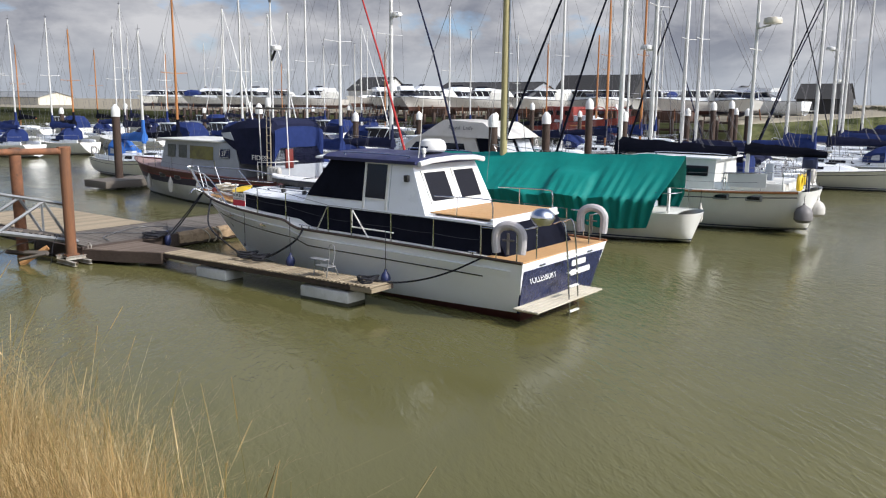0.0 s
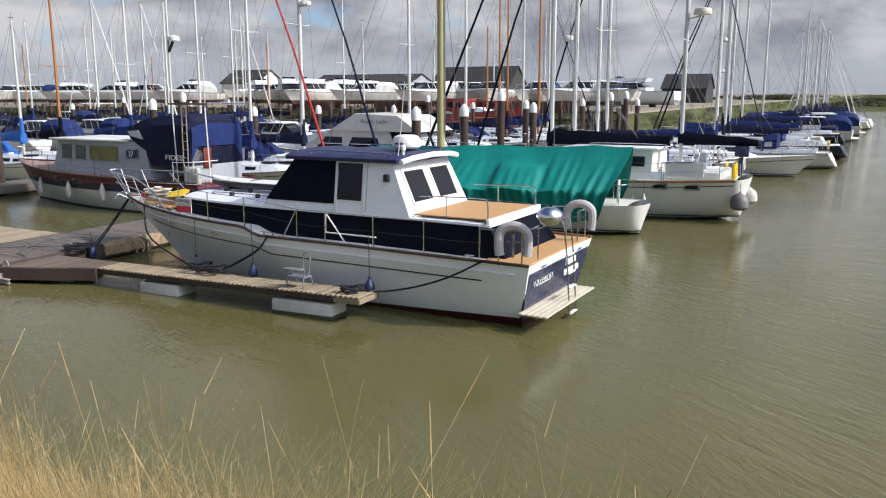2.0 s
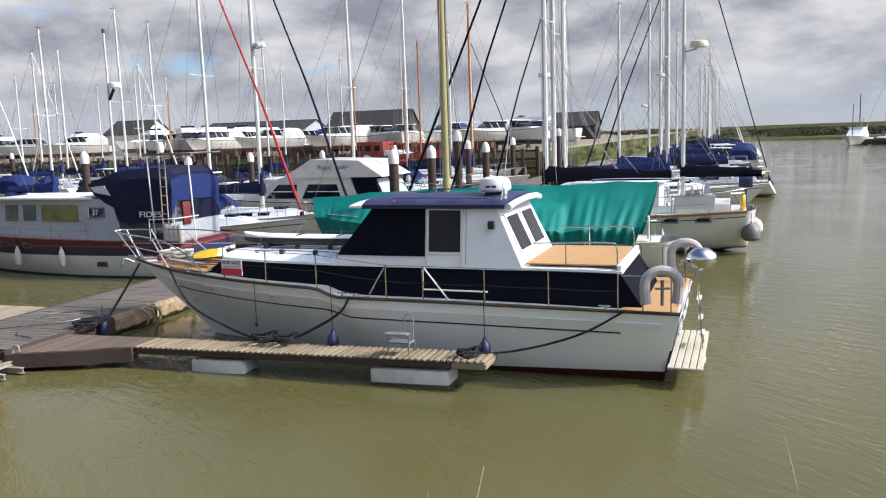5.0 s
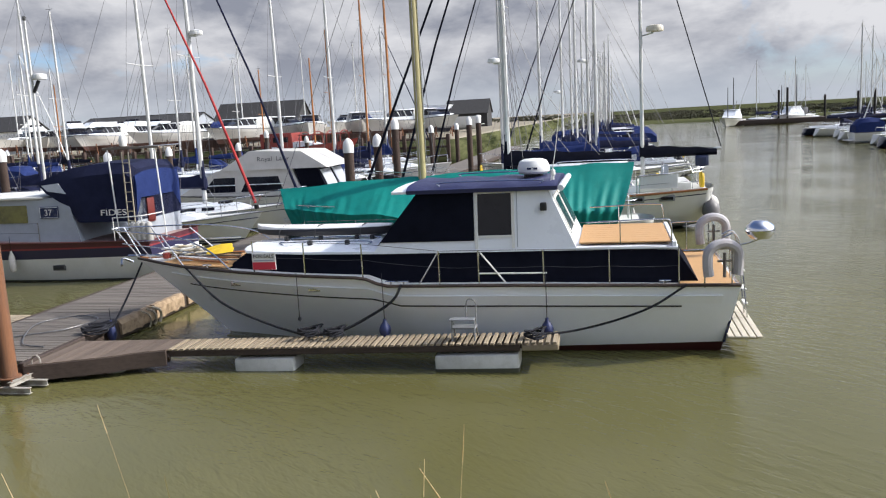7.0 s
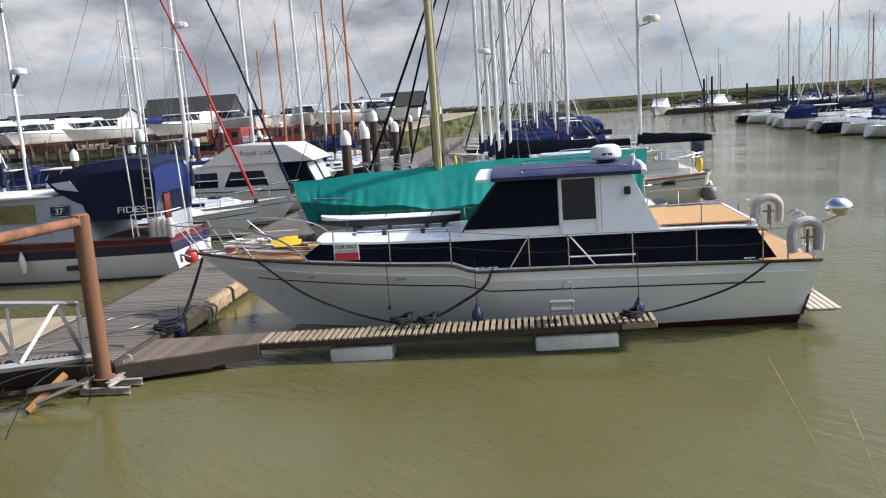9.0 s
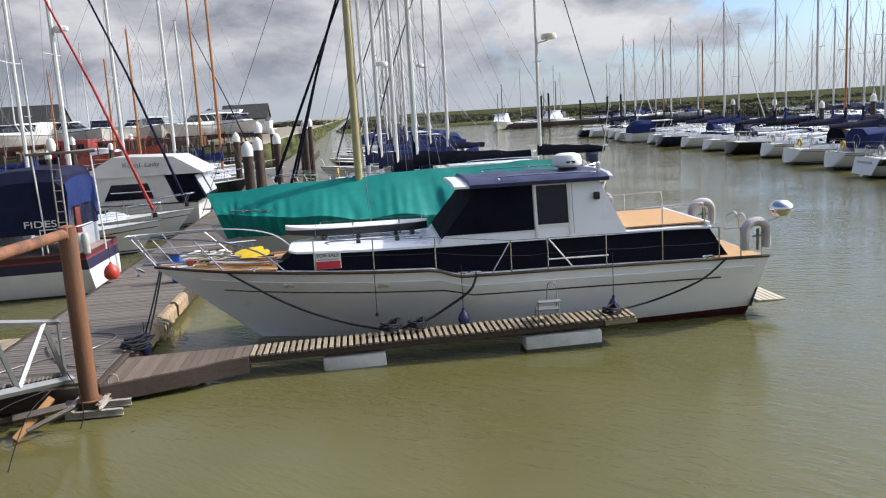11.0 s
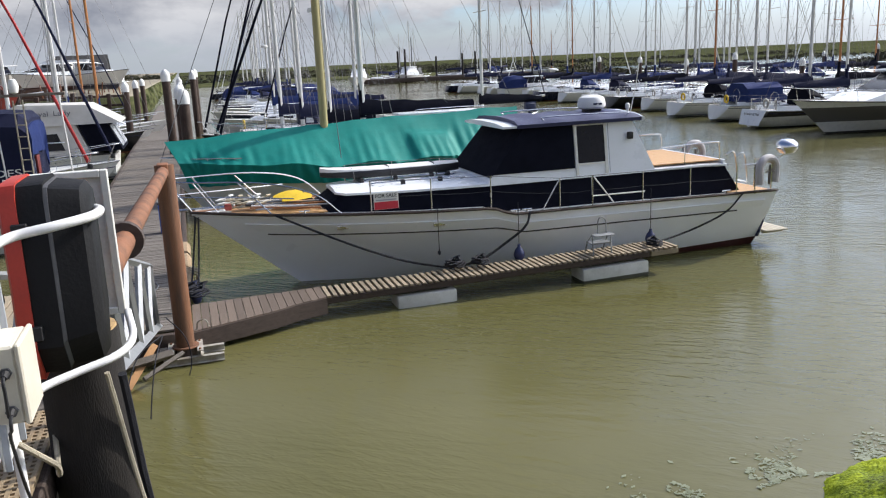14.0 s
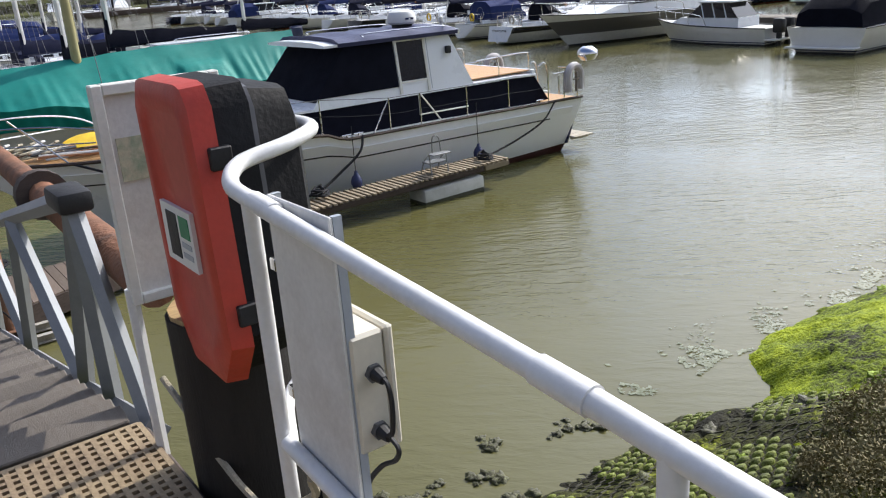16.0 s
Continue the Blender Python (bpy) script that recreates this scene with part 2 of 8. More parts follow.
STONE = surf("block wall", (0.34, 0.32, 0.27), 0.9, var=0.2, scale=2)

# water: murky, rippled
WATER = bpy.data.materials.new("marina water")
WATER.use_nodes = True
t_ = WATER.node_tree
b_ = t_.nodes["Principled BSDF"]
co_ = t_.nodes.new("ShaderNodeTexCoord")
big = t_.nodes.new("ShaderNodeTexNoise")
big.inputs["Scale"].default_value, big.inputs["Detail"].default_value = 0.12, 4
t_.links.new(co_.outputs["Object"], big.inputs[0])
wc = t_.nodes.new("ShaderNodeValToRGB")
wc.color_ramp.elements[0].position, wc.color_ramp.elements[1].position = 0.35, 0.7
wc.color_ramp.elements[0].color = (0.094, 0.089, 0.033, 1)
wc.color_ramp.elements[1].color = (0.122, 0.113, 0.044, 1)
t_.links.new(big.outputs[0], wc.inputs[0])
t_.links.new(wc.outputs[0], b_.inputs["Base Color"])
b_.inputs["Roughness"].default_value = 0.04
b_.inputs["IOR"].default_value = 1.33
# wind patches: ripples strong in some places, faint in others
pat = t_.nodes.new("ShaderNodeTexNoise")
pat.inputs["Scale"].default_value, pat.inputs["Detail"].default_value = 0.16, 3
t_.links.new(co_.outputs["Object"], pat.inputs[0])
pmr = t_.nodes.new("ShaderNodeMapRange")
pmr.inputs["From Min"].default_value, pmr.inputs["From Max"].default_value = 0.40, 0.62
pmr.inputs["To Min"].default_value, pmr.inputs["To Max"].default_value = 0.5, 1.45
t_.links.new(pat.outputs[0], pmr.inputs[0])
prev = None
for sc, long_, dist, rot, strg in ((2.4, 3.0, 0.05, -25, 0.36), (6.0, 4.0, 0.022, -38, 0.75), (11.0, 3.5, 0.011, -55, 0.8), (0.4, 1.6, 0.12, 10, 0.2), (20.0, 2.5, 0.006, -20, 0.75)):
    mp_ = t_.nodes.new("ShaderNodeMapping")
    mp_.vector_type = "TEXTURE"
    mp_.inputs["Scale"].default_value = (long_, 1, 1)
    mp_.inputs["Rotation"].default_value = (0, 0, radians(rot))
    nn = t_.nodes.new("ShaderNodeTexNoise")
    nn.inputs["Scale"].default_value, nn.inputs["Detail"].default_value, nn.inputs["Distortion"].default_value = sc, 3, 0.5
    t_.links.new(co_.outputs["Object"], mp_.inputs[0])
    t_.links.new(mp_.outputs[0], nn.inputs[0])
    bp_ = t_.nodes.new("ShaderNodeBump")
    bp_.inputs["Distance"].default_value = dist
    sm_ = t_.nodes.new("ShaderNodeMath")
    sm_.operation = "MULTIPLY"
    sm_.inputs[1].default_value = strg
    t_.links.new(pmr.outputs[0], sm_.inputs[0])
    t_.links.new(sm_.outputs[0], bp_.inputs["Strength"])
    t_.links.new(nn.outputs[0], bp_.inputs["Height"])
    if prev:
        t_.links.new(prev.outputs[0], bp_.inputs["Normal"])
    prev = bp_
t_.links.new(prev.outputs[0], b_.inputs["Normal"])

# ---------------------------------------------------------------- mesh helpers
G = pose(1.59, 15.34, 0, 0, 0, 143.13)     # the marina's own frame: along the berths, across them


def at(s, w, z=0.0, turn=0.0):
    """A pose in the marina: s along the berths towards the walkway, w across them away from the shore."""
    return G @ pose(s, -w, z, 0, 0, turn)


class Geo:
    def __init__(self):
        self.v, self.f = [], []

    def add(self, vs, fs):
        o = len(self.v)
        self.v += [tuple(p) for p in vs]
        self.f += [tuple(i + o for i in q) for q in fs]
        return self

    def box(self, x0, x1, y0, y1, z0, z1, c=0.0, m=None):
        """A box; c chamfers its edges."""
        c = min(c, abs(x1 - x0) * 0.45, abs(y1 - y0) * 0.45, abs(z1 - z0) * 0.45)
        if c <= 0:
            vs = [(x, y, z) for z in (z0, z1) for y in (y0, y1) for x in (x0, x1)]
            fs = [(0, 2, 3, 1), (4, 5, 7, 6), (0, 1, 5, 4), (2, 6, 7, 3), (0, 4, 6, 2), (1, 3, 7, 5)]
        else:
            bm = bmesh.new()
            bmesh.ops.create_cube(bm, size=1)
            for q in bm.verts:
                q.co = ((x0 + x1) / 2 + q.co.x * (x1 - x0), (y0 + y1) / 2 + q.co.y * (y1 - y0), (z0 + z1) / 2 + q.co.z * (z1 - z0))
            bmesh.ops.bevel(bm, geom=bm.edges[:], offset=c, segments=1 if c < 0.015 else 2, affect="EDGES", profile=0.5)
            bm.verts.index_update()
            vs = [q.co.copy() for q in bm.verts]
            fs = [[q.index for q in f.verts] for f in bm.faces]
            bm.free()
        if m:
            vs = [m @ Vector(p) for p in vs]
        return self.add(vs, fs)

    def moved(self, x, y, z):
        self.v = [(p[0] + x, p[1] + y, p[2] + z) for p in self.v]
        return self

    def tube(self, pts, r, seg=8, r1=None, cap=True):
        """A round bar along a line of points, tapering from r to r1."""
        pts = [Vector(p) for p in pts]
        k = len(pts)
        r1 = r if r1 is None else r1
        vs, fs = [], []
        prevx = None
        for i, p in enumerate(pts):
            d = (pts[min(i + 1, k - 1)] - pts[max(i - 1, 0)]).normalized()
            if prevx is None:
                ref = Vector((0, 0, 1)) if abs(d.z) < 0.9 else Vector((1, 0, 0))
                ax = d.cross(ref).normalized()
            else:
                ax = (prevx - d * prevx.dot(d)).normalized()
            prevx = ax
            ay = d.cross(ax)
            rr = r + (r1 - r) * i / max(1, k - 1)
            for j in range(seg):
                a = 2 * math.pi * j / seg
                vs.append(p + ax * (rr * math.cos(a)) + ay * (rr * math.sin(a)))
        for i in range(k - 1):
            for j in range(seg):
                j2 = (j + 1) % seg
                fs.append((i * seg + j, i * seg + j2, (i + 1) * seg + j2, (i + 1) * seg + j))
        if cap:
            fs.append(tuple(range(seg))[::-1])
            fs.append(tuple((k - 1) * seg + j for j in range(seg)))
        return self.add(vs, fs)

    def loft(self, rings, closed=True, caps=True):
        """A skin over rings of equal length."""
        k = len(rings[0])
        vs = [p for r in rings for p in r]
        fs = []
        for i in range(len(rings) - 1):
            for j in range(k if closed else k - 1):
                j2 = (j + 1) % k
                fs.append((i * k + j, i * k + j2, (i + 1) * k + j2, (i + 1) * k + j))
        if caps and closed:
            fs.append(tuple(range(k))[::-1])
            fs.append(tuple((len(rings) - 1) * k + j for j in range(k)))
        return self.add(vs, fs)

    def turned(self, prof, m=None, seg=14):
        """A body of revolution about z from (radius, height) rows."""
        rings = [[(r * math.cos(2 * math.pi * j / seg), r * math.sin(2 * math.pi * j / seg), z) for j in range(seg)] for r, z in prof]
        if m:
            rings = [[m @ Vector(p) for p in q] for q in rings]
        return self.loft(rings)

    def slab(self, outline, z0, z1):
        """A flat plate from an outline in plan."""
        return self.loft([[(x, y, z0) for x, y in outline], [(x, y, z1) for x, y in outline]])

    def quad(self, a, b, c, d, th=0.006):
        """A thin plate on four corners, thickened along its normal."""
        a, b, c, d = (Vector(p) for p in (a, b, c, d))
        nn_ = (b - a).cross(d - a).normalized() * th
        return self.loft([[a, b, c, d], [a + nn_, b + nn_, c + nn_, d + nn_]])

    def mesh(self, name, smooth=35):
        me = bpy.data.meshes.new(name)
        me.from_pydata(self.v, [], self.f)
        bm = bmesh.new()
        bm.from_mesh(me)
        bmesh.ops.recalc_face_normals(bm, faces=bm.faces)
        if smooth:
            lim = radians(smooth)
            for f in bm.faces:
                f.smooth = True
            for e in bm.edges:
                e.smooth = len(e.link_faces) == 2 and e.calc_face_angle(0) < lim
        bm.to_mesh(me)
        bm.free()
        return me


def part(name, geo, material, parent=None, label="", smooth=35):
    ob = new(name, geo.mesh(name, smooth) if isinstance(geo, Geo) else geo)
    if not ob.data.materials:
        ob.data.materials.append(material)
    if parent:
        ob.parent = parent
    if label:
        ob["label"] = label
    return ob


def thing(name, m, label, category, group="", kind=""):
    ob = new(name)
    ob.empty_display_size = 0.2
    ob.matrix_world = m
    return tagged(ob, label, category, group, kind)


def lone(name, geo, material, m, label, category, group="", kind="", smooth=35):
    ob = part(name, geo, material, None, "", smooth)
    ob.matrix_world = m
    return tagged(ob, label, category, group, kind)


def sag(a, b, drop, k=10):
    """A slack line from a to b."""
    a, b = Vector(a), Vector(b)
    return [a.lerp(b, i / k) - Vector((0, 0, drop * 4 * (i / k) * (1 - i / k))) for i in range(k + 1)]


def bend(pts, k=5):
    """A smooth curve through points (Catmull-Rom)."""
    p = [Vector(q) for q in pts]
    p = [p[0] * 2 - p[1]] + p + [p[-1] * 2 - p[-2]]
    out = []
    for i in range(1, len(p) - 2):
        for j in range(k):
            x = j / k
            out.append(0.5 * (2 * p[i] + (p[i + 1] - p[i - 1]) * x + (2 * p[i - 1] - 5 * p[i] + 4 * p[i + 1] - p[i + 2]) * x * x
                              + (3 * p[i] - p[i - 1] - 3 * p[i + 1] + p[i + 2]) * x ** 3))
    return out + [p[-2]]


def writing(name, body, size, m, material, parent=None, extrude=0.004, width=None):
    """Letters as a mesh, lying in the plane of m, centred."""
    cu = bpy.data.curves.new(name, "FONT")
    cu.body, cu.size, cu.extrude, cu.align_x, cu.align_y = body, size, extrude, "CENTER", "CENTER"
    tmp = bpy.data.objects.new(name, cu)
    scene.collection.objects.link(tmp)
    bpy.context.view_layer.update()
    me = bpy.data.meshes.new_from_object(tmp)
    bpy.data.objects.remove(tmp)
    me.materials.clear()
    if width:
        xs = [q.co.x for q in me.vertices]
        k = width / max(1e-6, max(xs) - min(xs))
        me.transform(Matrix.Diagonal((k, 1, 1, 1)))
    me.transform(m)
    return part(name, me, material, parent)


def hull_form(L, B, sheer, draft=0.5, trans=0.85, stem=1.5, rake=0.3, full=0.42, power=2.2, stations=22, flare=0.55, knuckle=0.0, rocker=0.0, sect=0.22, bulge=0.0):
    """The shell of a boat as rings from stern to bow, and a function of (t, side) for its sheer line."""
    levels = [0.0, 0.12, 0.25, 0.38, 0.5, 0.58, 0.66, 0.74, 0.82, 0.91, 1.0]

    def half(t):
        if t < full:
            return B / 2 * (trans + (1 - trans) * math.sin(math.pi / 2 * t / full))
        return B / 2 * max(0.0, 1 - ((t - full) / (1 - full)) ** power)

    def point(t, v, side):
        zt = sheer(t)
        dd = draft * (1 - rocker * max(0.0, 1 - t / 0.45) ** 1.6)
        z = -dd + (zt + dd) * v
        q = 1 - v
        xs, xb = rake * q, L - stem * (zt + draft) / (sheer(1.0) + draft) * q
        x = xs + t * (xb - xs)
        ex = sect + (0.12 * rocker * max(0.0, 1 - t / 0.3)) + flare * max(0.0, (t - 0.35) / 0.65) ** 1.3
        y = half(t) * (v ** ex if v > 0 else 0.0)
        if knuckle and v < 0.72:
            y *= 1 - knuckle * (0.4 + 0.6 * t)
        return Vector((x, side * max(y, 0.015 if v > 0 else 0.0), z))

    geo = Geo()
    rings = [[point(i / stations, v, 1) for v in levels[::-1]] + [point(i / stations, v, -1) for v in levels[1:]] for i in range(stations + 1)]
    if bulge:
        # a rounded stern
        tail = [[Vector((p.x - bulge * math.sin(radians(a)), p.y * math.cos(radians(a)), p.z)) for p in rings[0]] for a in (86, 66, 44, 22)]
        rings = tail + rings
    geo.loft(rings, closed=False)
    k = len(rings[0])
    geo.add(rings[0], [tuple(range(k))])
    geo.add(rings[-1], [tuple(range(k))])
    return geo, (lambda t, side=1: point(t, 1.0, side)), point


def deck_form(edge, drop=0.05, inset=0.03, n=22, camber=0.05, t0=0.0, t1=1.0):
    geo = Geo()
    rows = []
    for i in range(n + 1):
        t = t0 + (t1 - t0) * i / n
        p = edge(t)
        y = max(0.01, p.y - inset)
        rows.append([(p.x - (0.03 if t > 0.95 else 0), y * k, p.z - drop + camber * (1 - k * k)) for k in (1, 0.6, 0.2, -0.2, -0.6, -1)])
    geo.loft(rows, closed=False)
    return geo


def stanchion(geo, p, h=0.62, r=0.014):
    return geo.tube([p, (p[0], p[1], p[2] + h)], r, 6)

# ---------------------------------------------------------------- ground and water
def smooth(a, b, x):
    x = min(1.0, max(0.0, (x - a) / (b - a)))
    return x * x * (3 - 2 * x)


def lerp_rows(rows, x):
    if x <= rows[0][0]:
        return rows[0][1]
    for (a, za), (b, zb) in zip(rows, rows[1:]):
        if x <= b:
            return za + (zb - za) * (x - a) / (b - a)
    return rows[-1][1]


BANK = [(-60, 0.9), (-24, 1.0), (-17, 2.55), (-14.6, 2.72), (-12.6, 2.72), (-12.0, 2.45), (-10.2, 1.05), (-9.3, 0.30), (-8.8, -0.12), (-7.0, -0.9), (-4, -2.2)]


BANK_END = [(-60, 0.9), (-24, 1.0), (-17, 2.55), (-14.3, 2.72), (-13.6, 2.6), (-12.8, 1.9), (-11.8, 1.22), (-11.0, 0.88), (-10.2, 0.5), (-9.5, 0.24), (-8.8, -0.12), (-7.0, -0.9), (-4, -2.2)]


def height(s, w):
    """The ground's height: sea wall, harbour bed, boatyard, marsh and the wall across the channel."""
    bump = noise.noise((s * 0.35, w * 0.35, 0)) * 0.12 + noise.noise((s * 1.1, w * 1.1, 3)) * 0.05
    if w < -4:
        q = w - 0.3 * noise.noise((s * 0.6, 1, 1))
        q += 0.28 * smooth(0.7, 0.2, abs(s - 7.35)) - 0.32 * smooth(6.9, 6.3, s) * smooth(2.5, 4.5, s) * smooth(-10.4, -9.4, w)
        k = smooth(2.0, 6.0, s)
        return lerp_rows(BANK, q - 0.4 * smooth(3, -2, s)) * (1 - k) + lerp_rows(BANK_END, q) * k + bump * (1 if w < -8 else 0.5)
    bed = -2.2
    yard = smooth(66.8, 68, w) * smooth(15, 17, s) * 4.7
    marsh = smooth(214, 226, w) * smooth(16, 10, s) * (2.9 + bump * 2)
    wall = smooth(-62, -74, s) * (5.6 - 3.5 * smooth(42, 95, w)) + bump * smooth(-62, -66, s) * 2
    left = smooth(106, 112, s) * smooth(40, 30, w) * 4.4
    z = bed + max(yard, marsh, wall, left)
    far = smooth(500, 1500, w) * smooth(60, -300, s) * 3 * (0.6 + 0.5 * noise.noise((s * 0.002, w * 0.001, 5)))
    return z + far


def axis(rows):
    out = []
    for a, b, st in rows:
        k = max(1, int(round((b - a) / st)))
        out += [a + (b - a) * i / k for i in range(k)]
    return out + [rows[-1][1]]


ss = axis([(-3000, -300, 300), (-300, -110, 19), (-110, -50, 3), (-50, -12, 4), (-12, 22, 0.4), (22, 70, 3), (70, 300, 25), (300, 3000, 300)])
ws = axis([(-3000, -100, 290), (-100, -20, 8), (-20, -14.6, 0.9), (-14.6, -6.5, 0.22), (-6.5, 62, 4), (62, 70, 0.8), (70, 126, 8), (126, 140, 2), (140, 200, 12), (200, 236, 3), (236, 400, 18), (400, 3000, 200)])
gg = Geo()
gg.v = [(s, -w, height(s, w)) for s in ss for w in ws]
nw = len(ws)
gg.f = [(i * nw + j, i * nw + j + 1, (i + 1) * nw + j + 1, (i + 1) * nw + j) for i in range(len(ss) - 1) for j in range(nw - 1)]

GROUND = bpy.data.materials.new("bank ground")
GROUND.use_nodes = True
gt = GROUND.node_tree
gb = gt.nodes["Principled BSDF"]
gco = gt.nodes.new("ShaderNodeTexCoord")
gsep = gt.nodes.new("ShaderNodeSeparateXYZ")
gt.links.new(gco.outputs["Object"], gsep.inputs[0])
gn = gt.nodes.new("ShaderNodeTexNoise")
gn.inputs["Scale"].default_value, gn.inputs["Detail"].default_value, gn.inputs["Roughness"].default_value = 1.6, 8, 0.7
gt.links.new(gco.outputs["Object"], gn.inputs[0])
gn2 = gt.nodes.new("ShaderNodeTexNoise")
gn2.inputs["Scale"].default_value, gn2.inputs["Detail"].default_value = 14, 6
gt.links.new(gco.outputs["Object"], gn2.inputs[0])
grass_c = gt.nodes.new("ShaderNodeMixRGB")
grass_c.inputs[1].default_value, grass_c.inputs[2].default_value = (0.022, 0.026, 0.013, 1), (0.055, 0.048, 0.027, 1)
gt.links.new(gn.outputs[0], grass_c.inputs[0])
weed = gt.nodes.new("ShaderNodeValToRGB")
weed.color_ramp.elements[0].position, weed.color_ramp.elements[1].position = 0.40, 0.62
weed.color_ramp.elements[0].color, weed.color_ramp.elements[1].color = (0.035, 0.04, 0.012, 1), (0.16, 0.20, 0.015, 1)
gt.links.new(gn.outputs[0], weed.inputs[0])
zr = gt.nodes.new("ShaderNodeMapRange")
zr.inputs["From Min"].default_value, zr.inputs["From Max"].default_value = 0.9, 1.3
gt.links.new(gsep.outputs[2], zr.inputs[0])
gmix = gt.nodes.new("ShaderNodeMixRGB")
gt.links.new(zr.outputs[0], gmix.inputs[0])
gt.links.new(weed.outputs[0], gmix.inputs[1])
gt.links.new(grass_c.outputs[0], gmix.inputs[2])
# the marsh and the far banks are past the reach of the weed
wr = gt.nodes.new("ShaderNodeMath")
wr.operation = "LESS_THAN"
wr.inputs[1].default_value = 0.0
gt.links.new(gsep.outputs[1], wr.inputs[0])
gmix2 = gt.nodes.new("ShaderNodeMixRGB")
# streaky marsh turf far off, dark turf near by
gmp = gt.nodes.new("ShaderNodeMapping")
gmp.inputs["Scale"].default_value = (0.02, 0.09, 1)
gt.links.new(gco.outputs["Object"], gmp.inputs[0])
gn3 = gt.nodes.new("ShaderNodeTexNoise")
gn3.inputs["Scale"].default_value, gn3.inputs["Detail"].default_value, gn3.inputs["Roughness"].default_value = 1.0, 8, 0.65
gt.links.new(gmp.outputs[0], gn3.inputs[0])
turf = gt.nodes.new("ShaderNodeValToRGB")
turf.color_ramp.elements[0].position, turf.color_ramp.elements[1].position = 0.38, 0.62
turf.color_ramp.elements[0].color, turf.color_ramp.elements[1].color = (0.022, 0.027, 0.013, 1), (0.10, 0.105, 0.05, 1)
gt.links.new(gn3.outputs[0], turf.inputs[0])
gt.links.new(wr.outputs[0], gmix2.inputs[0])
gt.links.new(gmix.outputs[0], gmix2.inputs[1])
gt.links.new(turf.outputs[0], gmix2.inputs[2])
# the yard is worn gravel and hard standing
gyard = gt.nodes.new("ShaderNodeMixRGB")
gyard.inputs[1].default_value, gyard.inputs[2].default_value = (0.20, 0.175, 0.13, 1), (0.34, 0.31, 0.25, 1)
gt.links.new(gn.outputs[0], gyard.inputs[0])
gyz = gt.nodes.new("ShaderNodeMath")
gyz.operation = "LESS_THAN"
gyz.inputs[1].default_value = -66.5
gt.links.new(gsep.outputs[1], gyz.inputs[0])
gys = gt.nodes.new("ShaderNodeMath")
gys.operation = "GREATER_THAN"
gys.inputs[1].default_value = 14.0
gt.links.new(gsep.outputs[0], gys.inputs[0])
gyf = gt.nodes.new("ShaderNodeMath")
gyf.operation = "MULTIPLY"
gt.links.new(gyz.outputs[0], gyf.inputs[0])
gt.links.new(gys.outputs[0], gyf.inputs[1])
gmix3 = gt.nodes.new("ShaderNodeMixRGB")
gyt = gt.nodes.new("ShaderNodeMath")
gyt.operation = "GREATER_THAN"
gyt.inputs[1].default_value = 2.35
gt.links.new(gsep.outputs[2], gyt.inputs[0])
gyl = gt.nodes.new("ShaderNodeMath")
gyl.operation = "MULTIPLY"
gt.links.new(gyf.outputs[0], gyl.inputs[0])
gt.links.new(gyt.outputs[0], gyl.inputs[1])
gt.links.new(gyl.outputs[0], gmix3.inputs[0])
gt.links.new(gmix2.outputs[0], gmix3.inputs[1])
gt.links.new(gyard.outputs[0], gmix3.inputs[2])
gt.links.new(gmix3.outputs[0], gb.inputs["Base Color"])
gb.inputs["Roughness"].default_value = 0.95
gb.inputs["Specular IOR Level"].default_value = 0.0
gbp = gt.nodes.new("ShaderNodeBump")
gbp.inputs["Strength"].default_value, gbp.inputs["Distance"].default_value = 0.8, 0.06
gt.links.new(gn2.outputs[0], gbp.inputs["Height"])
gt.links.new(gbp.outputs[0], gb.inputs["Normal"])
lone("ground", gg, GROUND, G, "grassy sea wall, muddy harbour bed and marsh", "ground", kind="structure", smooth=180)

wg = Geo()
wg.add([(-3000, -3000, 0), (3000, -3000, 0), (3000, 3000, 0), (-3000, 3000, 0)], [(0, 1, 2, 3)])
lone("water", wg, WATER, G, "murky olive harbour water with small ripples", "water", kind="structure")


# ---------------------------------------------------------------- pontoons
def planks(parent, s0, s1, w0, w1, pitch, z, mat, along="w", gap=0.02, th=0.035):
    """Deck boards of one size side by side; each is a part on one shared mesh."""
    ln, span = (s1 - s0, w1 - w0) if along == "w" else (w1 - w0, s1 - s0)
    k = int(span / pitch)
    geo = Geo().box(-ln / 2, ln / 2, -(pitch - gap) / 2, (pitch - gap) / 2, -th, 0, 0.005)
    me = geo.mesh("plank")
    me.materials.append(mat)
    for i in range(k):
        ob = new("plank", me)
        ob.parent = parent
        c = (i + 0.5) * pitch
        jig = random.uniform(-0.004, 0.004)
        if along == "w":
            ob.matrix_basis = pose((s0 + s1) / 2, -(w0 + c), z + jig, 0, 0, random.uniform(-0.25, 0.25))
        else:
            ob.matrix_basis = pose(s0 + c, -(w0 + w1) / 2, z + jig, 0, 0, 90 + random.uniform(-0.25, 0.25))


